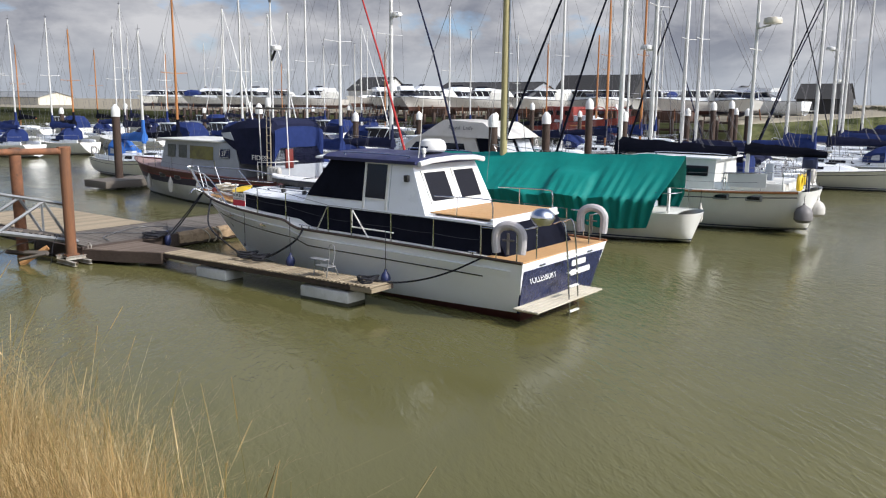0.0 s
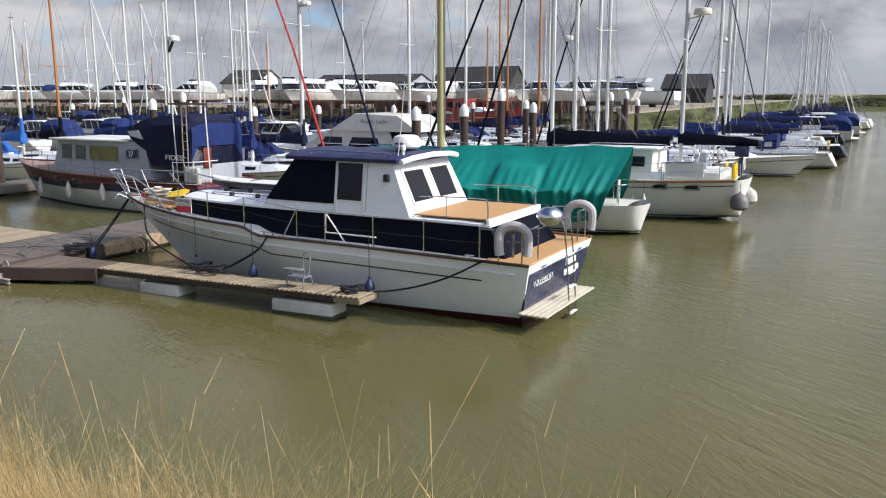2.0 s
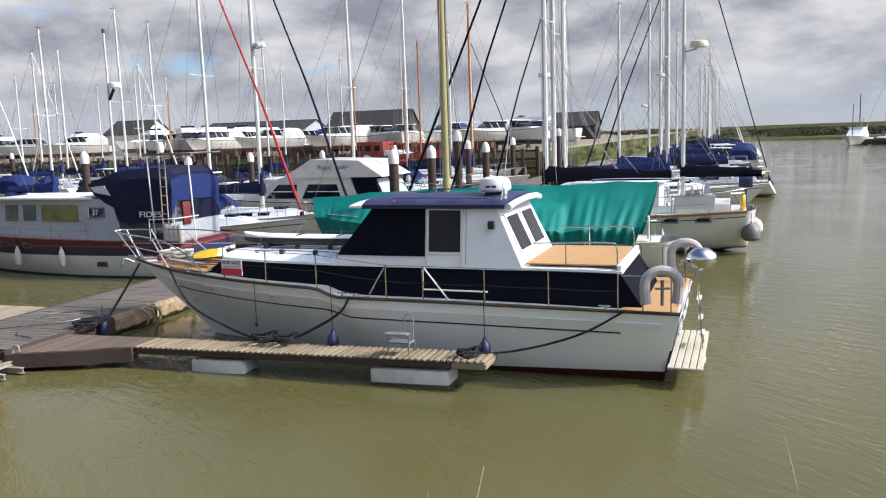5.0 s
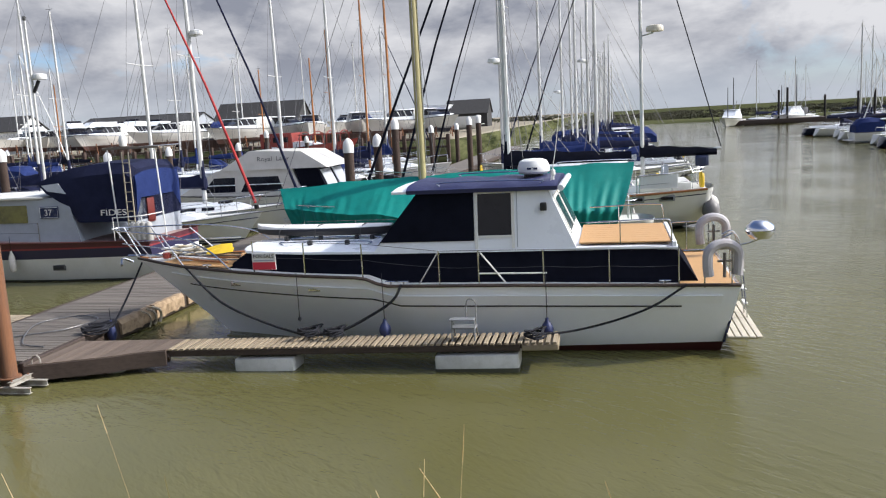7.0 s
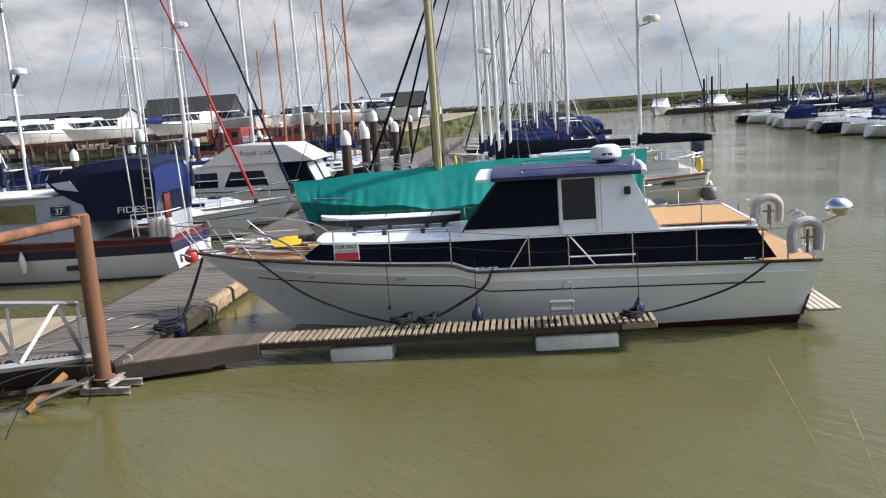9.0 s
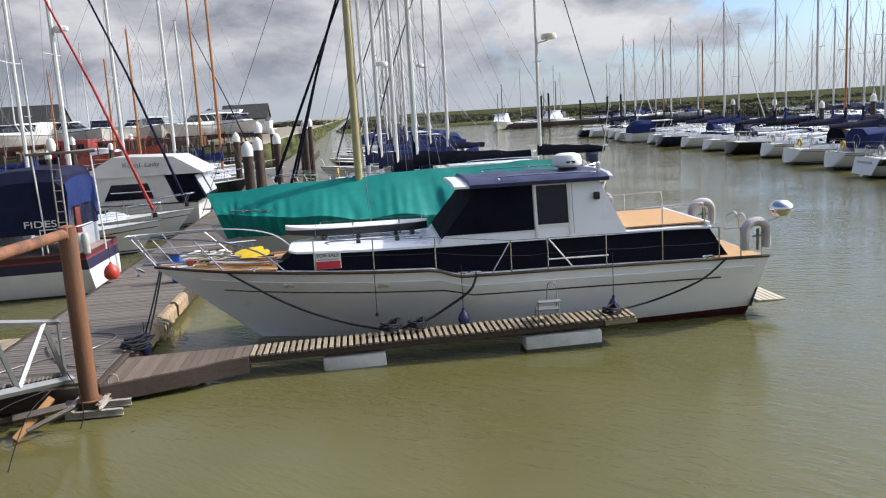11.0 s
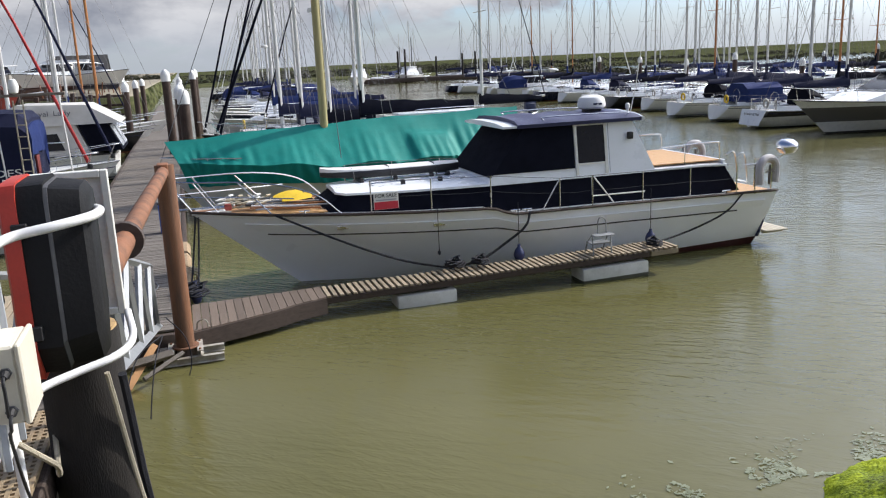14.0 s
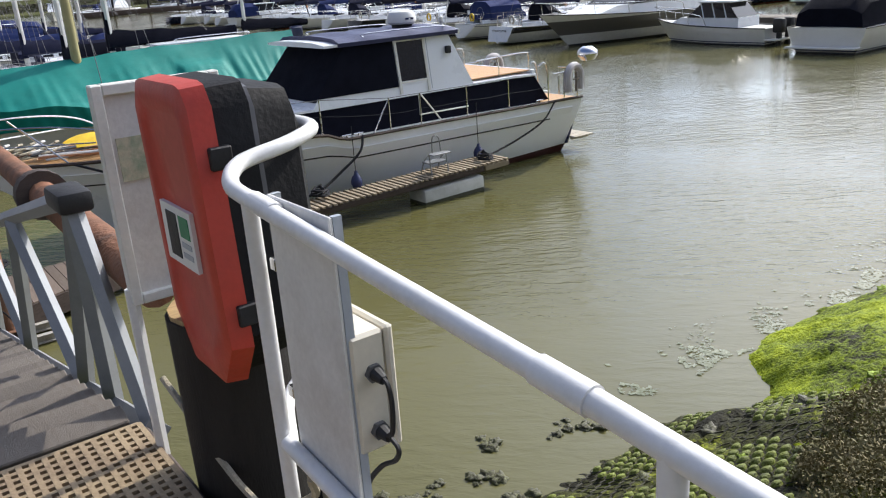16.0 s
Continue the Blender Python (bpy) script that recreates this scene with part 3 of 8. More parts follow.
PZ = 0.42
walkway = thing("pontoon", G, "long floating walkway of weathered grey planks", "pontoon", kind="structure")
part("edge_beam", Geo().box(12.62, 12.74, -95, 1.84, 0.04, PZ - 0.002, 0.02), BEAM, walkway)
part("edge_beam", Geo().box(15.14, 15.26, -95, 1.84, 0.04, PZ - 0.002, 0.02), BEAM, walkway)
part("end_beam", Geo().box(12.74, 15.14, 1.72, 1.84, 0.04, PZ - 0.04, 0.02), BEAM, walkway)
for i in range(16):
    part("float", Geo().box(12.9, 15.0, -3.3 - 6 * i, -1.2 - 6 * i, -0.3, 0.34, 0.06), CONC, walkway)
planks(walkway, 12.745, 15.135, -1.71, 38, 0.15, PZ, OLDWOOD)
part("far_deck", Geo().box(12.745, 15.135, -95, -38.1, PZ - 0.04, PZ, 0.01), OLDWOOD, walkway)

spur = thing("side_pontoon", G, "pale planked pontoon spur beside the walkway", "pontoon", kind="structure")
part("edge_beam", Geo().box(15.3, 21.5, -1.92, -1.80, 0.02, PZ - 0.03, 0.02), BEAM, spur)
part("edge_beam", Geo().box(15.3, 21.5, 1.10, 1.22, 0.02, PZ - 0.03, 0.02), BEAM, spur)
part("float", Geo().box(16.5, 20.5, -1.6, 0.9, -0.3, 0.3, 0.05), CONC, spur)
planks(spur, 15.3, 21.5, -1.2, 1.9, 0.16, PZ - 0.01, FINGER, along="s")

finger = thing("finger_pontoon", G @ pose(0, 0, 0.085, 0, 1.0, 0), "narrow finger jetty with pale slatted boards on concrete floats", "jetty", kind="structure")
FZ = 0.515
part("edge_beam", Geo().box(3.75, 11.0, 0.84, 0.92, 0.36, FZ - 0.045, 0.012), BEAM, finger)
part("edge_beam", Geo().box(3.1, 12.3, 0.22, 0.30, 0.36, FZ - 0.045, 0.012), BEAM, finger)
part("tail_beam", Geo().box(3.1, 3.72, 0.30, 0.92, 0.36, FZ - 0.05, 0.012), FINGER, finger)
for s0, s1 in ((3.78, 5.25), (7.85, 9.0)):
    part("float", Geo().box(s0, s1, 0.36, 0.93, -0.35, 0.30, 0.05), CONC, finger, "pale moulded concrete float")
planks(finger, 3.1, 10.3, 0.22 - 1.16, -0.24, 0.118, FZ, FINGER, along="s", gap=0.046)
# added plate that stops light between the slats and darkens their gaps
part("under_board", Geo().box(3.74, 10.3, 0.31, 0.83, 0.38, 0.43, 0.01), BEAM, finger)
# the root of the finger widens to the walkway
root_edge = [(10.3, 0.98), (10.8, 1.12), (11.25, 1.37), (12.1, 1.66), (12.61, 1.84)]
for i in range(16):
    s0 = 10.3 + i * 0.143
    top_, s1 = FZ - 0.003 * (i % 2), s0 + 0.132
    part("plank", Geo().slab([(s0, 0.24), (s1, 0.24), (s1, lerp_rows(root_edge, s1)), (s0, lerp_rows(root_edge, s0))], top_ - 0.035, top_), DECKB, finger)
part("fascia", Geo().loft([[(s, e + 0.03, FZ - 0.02), (s, e - 0.02, FZ - 0.02), (s, e - 0.02, FZ - 0.30), (s, e + 0.03, FZ - 0.30)] for s, e in root_edge]), BEAM, finger)
part("gusset_beam", Geo().tube([(10.3, 0.86, 0.36), (10.95, 1.06, 0.36), (12.55, 1.66, 0.36)], 0.11, 4), BEAM, finger)
part("float", Geo().box(11.2, 12.4, 0.3, 1.1, -0.3, 0.3, 0.05), CONC, finger)


# ---------------------------------------------------------------- the motor cruiser
def cruiser(m):
    t = thing("motor_cruiser", m, "white motor cruiser with black window covers moored at a finger jetty", "motor boat")
    L, B = 12.45, 3.75

    def sheer(q):
        x = q * L
        return lerp_rows([(0, 1.27), (4, 1.335), (6.32, 1.345), (6.45, 1.40), (6.7, 1.50), (9, 1.555), (11, 1.60), (12.45, 1.66)], x)

    hm = surf("cruiser hull", (0.87, 0.895, 0.93), 0.3, var=0.07, scale=1.2, tint=(0.73, 0.73, 0.73), bump=0.02,
              zcut=[(-2, 0.20, (0.055, 0.012, 0.012))], trim=0.03)
    geo, edge, pt = hull_form(L, B, sheer, 0.55, 0.94, 2.75, 0.42, 0.45, 2.3, 48, 0.62, 0.035)
    hull = part("hull", geo, hm, t)
    trx = lambda z: 0.42 * (1 - (z + 0.55) / 1.82)
    part("transom_panel", Geo().loft([[(trx(0.2) - d, y, 0.2) for y in (-1.5, 1.5)] + [(trx(1.1) - d, y, 1.1) for y in (1.66, -1.66)] for d in (0.015, -0.03)]), NAVYP, hull, "navy painted transom")
    for side in (1, -1):
        part("cove_line", Geo().tube([pt(i / 40, 0.79, side) + Vector((0, side * 0.004, 0)) for i in range(3, 38)], 0.016, 5), BLACK, hull)
    for side in (1, -1):
        out = lambda i, v, d: pt(i / 48, v, side) + Vector((0, side * d, 0))
        part("knuckle", Geo().loft([[out(i, 0.905, -0.01), out(i, 0.90, 0.03), out(i, 0.815, 0.004), out(i, 0.815, -0.02)] for i in range(1, 46)], closed=False), hm, hull)
    part("deck", deck_form(edge, 0.06, 0.03, 48), WHITE2, t)
    for side in (1, -1):
        part("rubbing_strake", Geo().tube([edge(i / 60, side) + Vector((0, side * 0.01, 0.012)) for i in range(61)], 0.032, 6), BEAM if side > 0 else WOOD, hull)
    # aft cockpit and teak
    part("cockpit_sole", Geo().box(0.06, 1.0, -1.72, 1.72, 1.245, 1.275, 0.008), TEAK, t, "teak planked stern deck")
    part("foredeck_planking", Geo().slab([(9.85, -0.95), (11.7, -0.30), (11.7, 0.30), (9.85, 0.95)], 1.585, 1.615), TEAK, t)
    # trunk cabin, black sides and white top
    zt = 1.90

    def trunk(x):
        return lerp_rows([(0.6, 1.34), (6.5, 1.33), (8.3, 1.17), (10.1, 0.72)], x)

    xs0 = [0.62, 1.5, 2.5, 3.5, 4.5, 5.5, 6.5, 7.2, 7.9, 8.6, 9.3, 10.05]
    rings = []
    for i, x in enumerate(xs0):
        y = trunk(x)
        zb = sheer(x / L) - 0.07
        xt = 1.05 if i == 0 else (9.5 if i == len(xs0) - 1 else min(max(x, 1.06), 9.45))
        rings.append([(x, y, zb), (xt, y - 0.05, zt - 0.03), (xt, -y + 0.05, zt - 0.03), (x, -y, zb)])
    cab = part("trunk_cabin", Geo().loft(rings), DARKC, t, "cabin side wrapped in black canvas")
    roofr = []
    for x in [1.0, 1.6, 2.7, 4, 5.5, 6.6, 7.4, 8.2, 8.9, 9.45, 9.62]:
        y = trunk(x) - 0.015 if x < 9.5 else 0.60
        zz = zt + (0.0 if x > 1.1 else -0.02)
        roofr.append([(x, y, zz - 0.035), (x, y, zz + 0.01), (x, y * 0.75, zz + 0.045), (x, 0, zz + 0.07), (x, -y * 0.75, zz + 0.045), (x, -y, zz + 0.01), (x, -y, zz - 0.035)])
    part("cabin_top", Geo().loft(roofr), WHITE, t)
    # aft deck teak on the cabin top
    for i in range(9):
        part("teak_plank", Geo().box(1.12, 2.74, -1.2 + i * 0.268, -1.2 + (i + 1) * 0.268 - 0.008, zt + 0.062, zt + 0.088, 0.004), TEAK, t)
    part("deck_trim", Geo().box(1.02, 1.1, -1.3, 1.3, zt - 0.02, zt + 0.09, 0.01), WHITE, t)
    # wheelhouse
    z0, z1 = zt, 2.99
    y0, y1 = 1.31, 1.16
    x_rb, x_rt, x_ft, x_fb = 2.78, 3.28, 5.72, 6.62
    wh = part("wheelhouse", Geo().loft([[(x_rb, y0, z0), (x_fb, y0, z0), (x_fb, -y0, z0), (x_rb, -y0, z0)],
                                        [(x_rt, y1, z1), (x_ft, y1, z1), (x_ft, -y1, z1), (x_rt, -y1, z1)]]), WHITE, t)

    def on_side(x, z, off, side=1):
        k = (z - z0) / (z1 - z0)
        return Vector((x, side * (y0 + (y1 - y0) * k + off), z))

    for side in (1, -1):
        o = side
        # black canvas over the forward part, from the door to the raked front
        def xf(z):
            return x_fb + (x_ft - x_fb) * (z - z0) / (z1 - z0)
        part("side_cover", Geo().loft([[on_side(4.66, z0 + 0.18, d, o), on_side(xf(z0 + 0.18) + 0.02, z0 + 0.18, d, o), on_side(xf(z1) + 0.02, z1, d, o), on_side(4.66, z1, d, o)] for d in (-0.02, 0.02)]), DARKC, wh, "black canvas window cover")
        # the sliding door's frame and its pane
        for a in ((4.64, 4.585, 1.93, 2.99), (3.955, 3.90, 1.93, 2.99)):
            part("door_frame", Geo().loft([[on_side(a[0], a[2], d, o), on_side(a[1], a[2], d, o), on_side(a[1], a[3], d, o), on_side(a[0], a[3], d, o)] for d in (-0.02, 0.026)]), WHITE2, wh)
        for a in ((4.585, 3.955, 2.13, 2.17), (4.585, 3.955, 2.94, 2.985)):
            part("door_frame", Geo().loft([[on_side(a[0], a[2], d, o), on_side(a[1], a[2], d, o), on_side(a[1], a[3], d, o), on_side(a[0], a[3], d, o)] for d in (-0.02, 0.022)]), WHITE2, wh)
        part("door_pane", Geo().loft([[on_side(4.585, 2.17, d, o), on_side(3.955, 2.17, d, o), on_side(3.955, 2.94, d, o), on_side(4.585, 2.94, d, o)] for d in (-0.02, 0.006)]), TINT, wh, "tinted door glass")
        part("panel_joint", Geo().loft([[on_side(3.86, 1.95, d, o), on_side(3.845, 1.95, d, o), on_side(3.845, 2.98, d, o), on_side(3.86, 2.98, d, o)] for d in (0.0, 0.004)]), GREY, wh)
        part("deck_speaker", Geo().box(3.3, 3.42, 0, 0.09, 2.60, 2.75, 0.02, m=Matrix.Translation((0, o * 1.225 - (0.045 if o < 0 else 0.02), 0))), BLACK, wh)
    fx = lambda z: x_fb + (x_ft - x_fb) * (z - z0) / (z1 - z0)
    part("windscreen_cover", Geo().loft([[(fx(z0 + 0.12) + d, 1.27, z0 + 0.12), (fx(z0 + 0.12) + d, -1.27, z0 + 0.12), (fx(z1) + d, -1.16, z1), (fx(z1) + d, 1.16, z1)] for d in (-0.02, 0.025)]), DARKC, wh, "black canvas windscreen cover")
    # two windows in the raked back
    bx = lambda z: x_rb + (x_rt - x_rb) * (z - z0) / (z1 - z0)

    def back_plate(ya, yb, za, zb, d0, d1):
        return Geo().loft([[(bx(za) - d, ya, za), (bx(za) - d, yb, za), (bx(zb) - d, yb, zb), (bx(zb) - d, ya, zb)] for d in (d0, d1)])
    for ya, yb in ((0.10, 0.98), (-0.98, -0.10)):
        w = part("window", back_plate(ya, yb, 2.12, 2.84, -0.01, 0.028), WHITE2, wh)
        part("pane", back_plate(ya + 0.06, yb - 0.06, 2.18, 2.79, 0.02, 0.034), TINT, w, "dark window glass")
    # roof with a rolled navy cover
    part("roof", Geo().loft([[(x, y, z) for y, z in ((1.24, 2.985), (1.24, 3.03), (0.8, 3.075), (0, 3.09), (-0.8, 3.075), (-1.24, 3.03), (-1.24, 2.985))] for x in (3.12, 3.2, 5.0, 6.05, 6.22)]), WHITE, wh)
    rc = []
    for i in range(13):
        x = 3.1 + i * 0.235
        zz = 0.02 * math.sin(i * 1.7)
        rc.append([(x, y, z + zz * (abs(y) < 1.2)) for y, z in ((1.27, 2.975), (1.285, 3.05), (1.1, 3.10), (0.7, 3.13), (0, 3.15), (-0.7, 3.13), (-1.1, 3.10), (-1.285, 3.05), (-1.27, 2.975))])
    part("roof_brow", Geo().tube([(3.04, 1.2, 3.0), (3.0, 0.8, 3.06), (2.98, 0, 3.09), (3.0, -0.8, 3.06), (3.04, -1.2, 3.0)], 0.06, 8), WHITE, wh)
    cv = part("roof_cover", Geo().loft(rc), surf("navy vinyl cover", (0.02, 0.024, 0.085), 0.45, var=0.12, scale=3, fine=120, bump=0.15), wh, "navy cover lashed over the wheelhouse roof")
    for side in (1, -1):
        part("roof_handrail", Geo().tube(bend([(3.4, side * 1.16, 3.10), (3.5, side * 1.16, 3.16), (5.2, side * 1.16, 3.17), (5.3, side * 1.16, 3.10)]), 0.016, 6), STEEL, wh)
    part("aerial", Geo().tube([(3.25, 1.0, 3.0), (3.12, 1.05, 3.7), (3.0, 1.1, 4.6)], 0.012, 6, 0.005), WPLAS, wh)
    part("light_stub", Geo().tube([(3.2, 0.85, 3.08), (3.2, 0.85, 3.2)], 0.03, 8).turned([(0.035, 3.2), (0.05, 3.22), (0.05, 3.3), (0.02, 3.33)], m=Matrix.Translation((3.2, 0.85, 0))), WPLAS, wh)
    # paddle board on the far side of the fore cabin top, rails and straps
    bd = [[(x, -0.45 + h * k, zz + lift) for k, zz in ((1, 2.06), (1.02, 2.15), (0.9, 2.215), (0.4, 2.235), (-0.4, 2.235), (-0.9, 2.215), (-1.02, 2.15), (-1, 2.06), (-0.6, 2.03), (0.6, 2.03))] for x, h, lift in ((6.7, 0.12, 0.0), (6.9, 0.26, 0.0), (7.4, 0.36, 0.0), (8.4, 0.38, 0.0), (9.2, 0.30, 0.02), (9.6, 0.17, 0.05), (9.75, 0.04, 0.07))]
    part("paddle_board", Geo().loft(bd), surf("board", (0.72, 0.72, 0.70), 0.4, var=0.08, zcut=[(1, 2.20, (0.015, 0.015, 0.018))]), t, "white paddle board with a thick black rail")
    for x in (7.3, 8.3, 9.1):
        part("board_strap", Geo().tube([(x, -0.02, 2.02), (x, -0.07, 2.17), (x, -0.3, 2.245), (x, -0.6, 2.245), (x, -0.83, 2.17), (x, -0.88, 2.02)], 0.012, 5), BLACK, t)
    for x in (7.0, 8.9):
        part("board_bearer", Geo().box(x, x + 0.08, -0.9, 0.0, 1.93, 2.06, 0.01), BLACK, t)
    for y in (0.55, -0.1):
        part("grab_rail", Geo().tube(bend([(6.95, y, 1.95), (7.0, y, 2.01), (8.75, y * 0.9, 2.01), (8.8, y * 0.9, 1.95)]), 0.016, 6), STEEL, t)
        for x in (7.35, 8.15):
            part("strap_pad", Geo().box(x, x + 0.09, y - 0.05, y + 0.05, 1.94, 2.05, 0.02), BLACK, t)
    # stanchions, rails, braces
    sx = [1.02, 2.2, 3.35, 4.52, 5.25, 6.72, 7.91, 9.06]
    for side in (1, -1):
        for x in sx:
            p = edge(x / L, side)
            part("stanchion", stanchion(Geo(), (p.x, p.y - side * 0.07, p.z), 0.64), STEEL, t)
        rail = [edge(x / L, side) + Vector((0, -side * 0.07, 0.64)) for x in sx]
        part("guard_wire", Geo().tube(rail, 0.006, 5), WIRE, t)
        mid = []
        for a, b in zip(rail, rail[1:]):
            mid += sag(a - Vector((0, 0, 0.3)), b - Vector((0, 0, 0.3)), 0.02, 4)
        part("guard_wire", Geo().tube(mid, 0.006, 5), ROPE, t)
        a, b = edge(5.25 / L, side), edge(5.65 / L, side)
        part("brace", Geo().tube([(a.x + 0.02, a.y - side * 0.07, a.z + 0.6), (b.x, b.y - side * 0.07, b.z)], 0.014, 6), STEEL, t)
        a, b = edge(4.48 / L, side), edge(4.0 / L, side)
        part("brace", Geo().tube([(a.x, a.y - side * 0.07, a.z + 0.6), (b.x, b.y - side * 0.07, b.z)], 0.016, 6), WPLAS, t)
        part("gate_bar", Geo().tube([(4.52, edge(.36, side).y - side * 0.09, 1.93), (4.52, edge(.36, side).y - side * 0.09, 1.55), (3.3, edge(.27, side).y - side * 0.09, 1.54)], 0.016, 6), WPLAS, t)
        # pulpit
        top = bend([edge(9.6 / L, side) + Vector((0, -side * 0.05, 0.0)), edge(9.9 / L, side) + Vector((0.25, 0, 0.45)), edge(10.9 / L, side) + Vector((0.2, 0.05 * side, 0.66)), Vector((12.45, side * 0.42, 2.32)), Vector((12.95, side * 0.12, 2.34)), Vector((12.98, 0, 2.34))])
        part("pulpit_rail", Geo().tube(top, 0.017, 6), STEEL, t)
        low = bend([edge(10.3 / L, side) + Vector((0.2, 0, 0.35)), edge(11.4 / L, side) + Vector((0.15, 0.02 * side, 0.36)), Vector((12.72, side * 0.14, 2.02))])
        part("pulpit_rail", Geo().tube(low, 0.012, 6), STEEL, t)
        for q, tx, ty, tz in ((0.875, 11.5, 0.62, 2.26), (0.955, 12.35, 0.42, 2.32), (0.995, 12.85, 0.16, 2.34)):
            p = edge(q, side)
            part("pulpit_post", Geo().tube([(p.x, p.y, p.z), (tx, side * ty, tz)], 0.015, 6), STEEL, t)
        # deck cleats, hawse
        for x in (1.25, 5.95, 6.2, 10.3):
            p = edge(x / L, side)
            part("cleat", Geo().tube([(p.x - 0.1, p.y - side * 0.12, p.z + 0.07), (p.x + 0.1, p.y - side * 0.12, p.z + 0.07)], 0.015, 6).tube([(p.x, p.y - side * 0.12, p.z - 0.03), (p.x, p.y - side * 0.12, p.z + 0.07)], 0.022, 6), STEEL, t)
        for x in (7.95, 9.85):
            p = pt(x / L, 0.9, side)
            q = pt(x / L, 0.84, side)
            c = (p + q) / 2
            part("fairlead", Geo().box(c.x - 0.13, c.x + 0.13, c.y - 0.03, c.y + 0.03 * 1, c.z - 0.045, c.z + 0.045, 0.02), STEEL, t, "polished hawse plate")
    # push rail round the stern
    pts = [(0.95, 1.8, 1.9), (0.15, 1.75, 1.92), (0.1, 1.1, 1.92)]
    for side in (1, -1):
        part("stern_rail", Geo().tube(bend([(x, side * y, z) for x, y, z in pts]), 0.014, 6), STEEL, t)
        for x, y in ((0.15, 1.75), (0.1, 1.1), (0.6, 1.79)):
            part("stern_post", Geo().tube([(x, side * y, 1.25), (x, side * y, 1.92)], 0.014, 6), STEEL, t)
    # rail round the teak aft deck
    for side in (1, -1):
        part("deck_rail", Geo().tube(bend([(2.6, side * 1.22, 2.35), (1.3, side * 1.22, 2.38), (1.12, side * 1.2, 2.3), (1.1, side * 1.2, 1.98)]), 0.014, 6), STEEL, t)
        part("deck_rail_post", Geo().tube([(2.0, side * 1.22, 1.95), (2.0, side * 1.22, 2.36)], 0.012, 6), STEEL, t)
    # radar scanner on the roof
    rd = part("radar_scanner", Geo().turned([(0.05, 3.2), (0.27, 3.2), (0.31, 3.24), (0.315, 3.31), (0.29, 3.40), (0.26, 3.45), (0.18, 3.485), (0.02, 3.495)], m=Matrix.Translation((3.63, 0, 0)), seg=28), WPLAS, t, "white radar dome on a dark bracket")
    part("radar_bracket", Geo().box(3.45, 3.81, -0.15, 0.15, 3.08, 3.22, 0.03).tube([(3.4, 0.2, 2.95), (3.5, 0.14, 3.2)], 0.02, 6).tube([(3.86, 0.2, 2.95), (3.76, 0.14, 3.2)], 0.02, 6), BLACK, rd)
    part("maker_band", Geo().box(3.53, 3.73, 0.290, 0.312, 3.29, 3.33), NAVYP, rd)
    # horseshoe buoys
    for x, y, rz in ((0.30, 1.80, 15), (0.12, -1.27, 10)):
        mm = pose(x, y, 1.74 if y > 0 else 1.80, 90, 0, rz)
        arc = [mm @ Vector(q) for q in [(0.25, -0.28, 0), (0.27, -0.12, 0)] + [(0.27 * math.cos(a), 0.05 + 0.22 * math.sin(a), 0) for a in [math.pi * i / 10 for i in range(11)]] + [(-0.27, -0.12, 0), (-0.25, -0.28, 0)]]
        hs = part("horseshoe_buoy", Geo().tube(arc, 0.088, 10), surf("faded vinyl", (0.44, 0.42, 0.43), 0.6, var=0.2, scale=6, tint=(0.30, 0.27, 0.27), bump=0.05), t, "faded grey horseshoe lifebuoy")
        part("holder", Geo().tube([mm @ Vector((0, -0.3, -0.06)), mm @ Vector((0, 0.12, -0.06))], 0.03, 6).tube([mm @ Vector((-0.12, -0.02, -0.06)), mm @ Vector((0.12, -0.02, -0.06))], 0.02, 6), OLDWOOD, hs)
    # kettle barbecue on a bracket
    bb = part("barbecue", Geo().turned([(0.03, 1.98), (0.16, 2.0), (0.235, 2.1), (0.245, 2.14), (0.22, 2.22), (0.12, 2.30), (0.02, 2.31)], m=Matrix.Translation((-0.32, 1.62, 0.06)), seg=20), surf("polished lid", (0.75, 0.75, 0.78), 0.12, 1.0, var=0.05, bump=0.01), t, "polished steel kettle barbecue")
    part("bracket", Geo().tube([(-0.32, 1.62, 2.05), (-0.12, 1.6, 1.97), (0.15, 1.6, 1.92)], 0.014, 6), STEEL, bb)
    # swim platform and ladder
    sp_ = part("swim_platform", Geo().box(-0.30, 0.22, -0.85, -0.75, 0.29, 0.335, 0.01).box(-0.30, 0.22, 1.55, 1.65, 0.29, 0.335, 0.01), surf("bleached boards", (0.55, 0.50, 0.40), 0.8, var=0.18, scale=4, stretch=(1, 12, 1)), t, "bleached slatted swim platform")
    for k in range(5):
        part("slat", Geo().box(-0.36 + 0.118 * k, -0.36 + 0.118 * k + 0.1, -0.95, 1.75, 0.337, 0.372, 0.008), surf("bleached boards", (0.55, 0.50, 0.40), 0.8), sp_)
    for y in (0.05, 0.42):
        part("ladder_rail", Geo().tube(bend([(0.12, y, 1.9), (-0.1, y, 1.95), (-0.20, y, 1.5), (-0.30, y, 0.3), (-0.32, y, -0.3)]), 0.016, 6), STEEL, t)
    for z, x in ((1.25, -0.22), (0.9, -0.25), (0.62, -0.28), (0.1, -0.31)):
        part("ladder_rung", Geo().box(x - 0.04, x + 0.04, 0.05, 0.42, z, z + 0.025, 0.005), WPLAS, t)
    for y in (1.0, -1.0):
        part("stern_fairlead", Geo().box(0.0, 0.03, y - 0.12, y + 0.12, 1.13, 1.17, 0.01), STEEL, t)
    # name on the transom: the port's name, the boat's own is drawn as bars
    tm = Matrix.Translation((trx(0.86) - 0.034, 0.88, 0.86)) @ pose(0, 0, 0, 77, 0, -90)
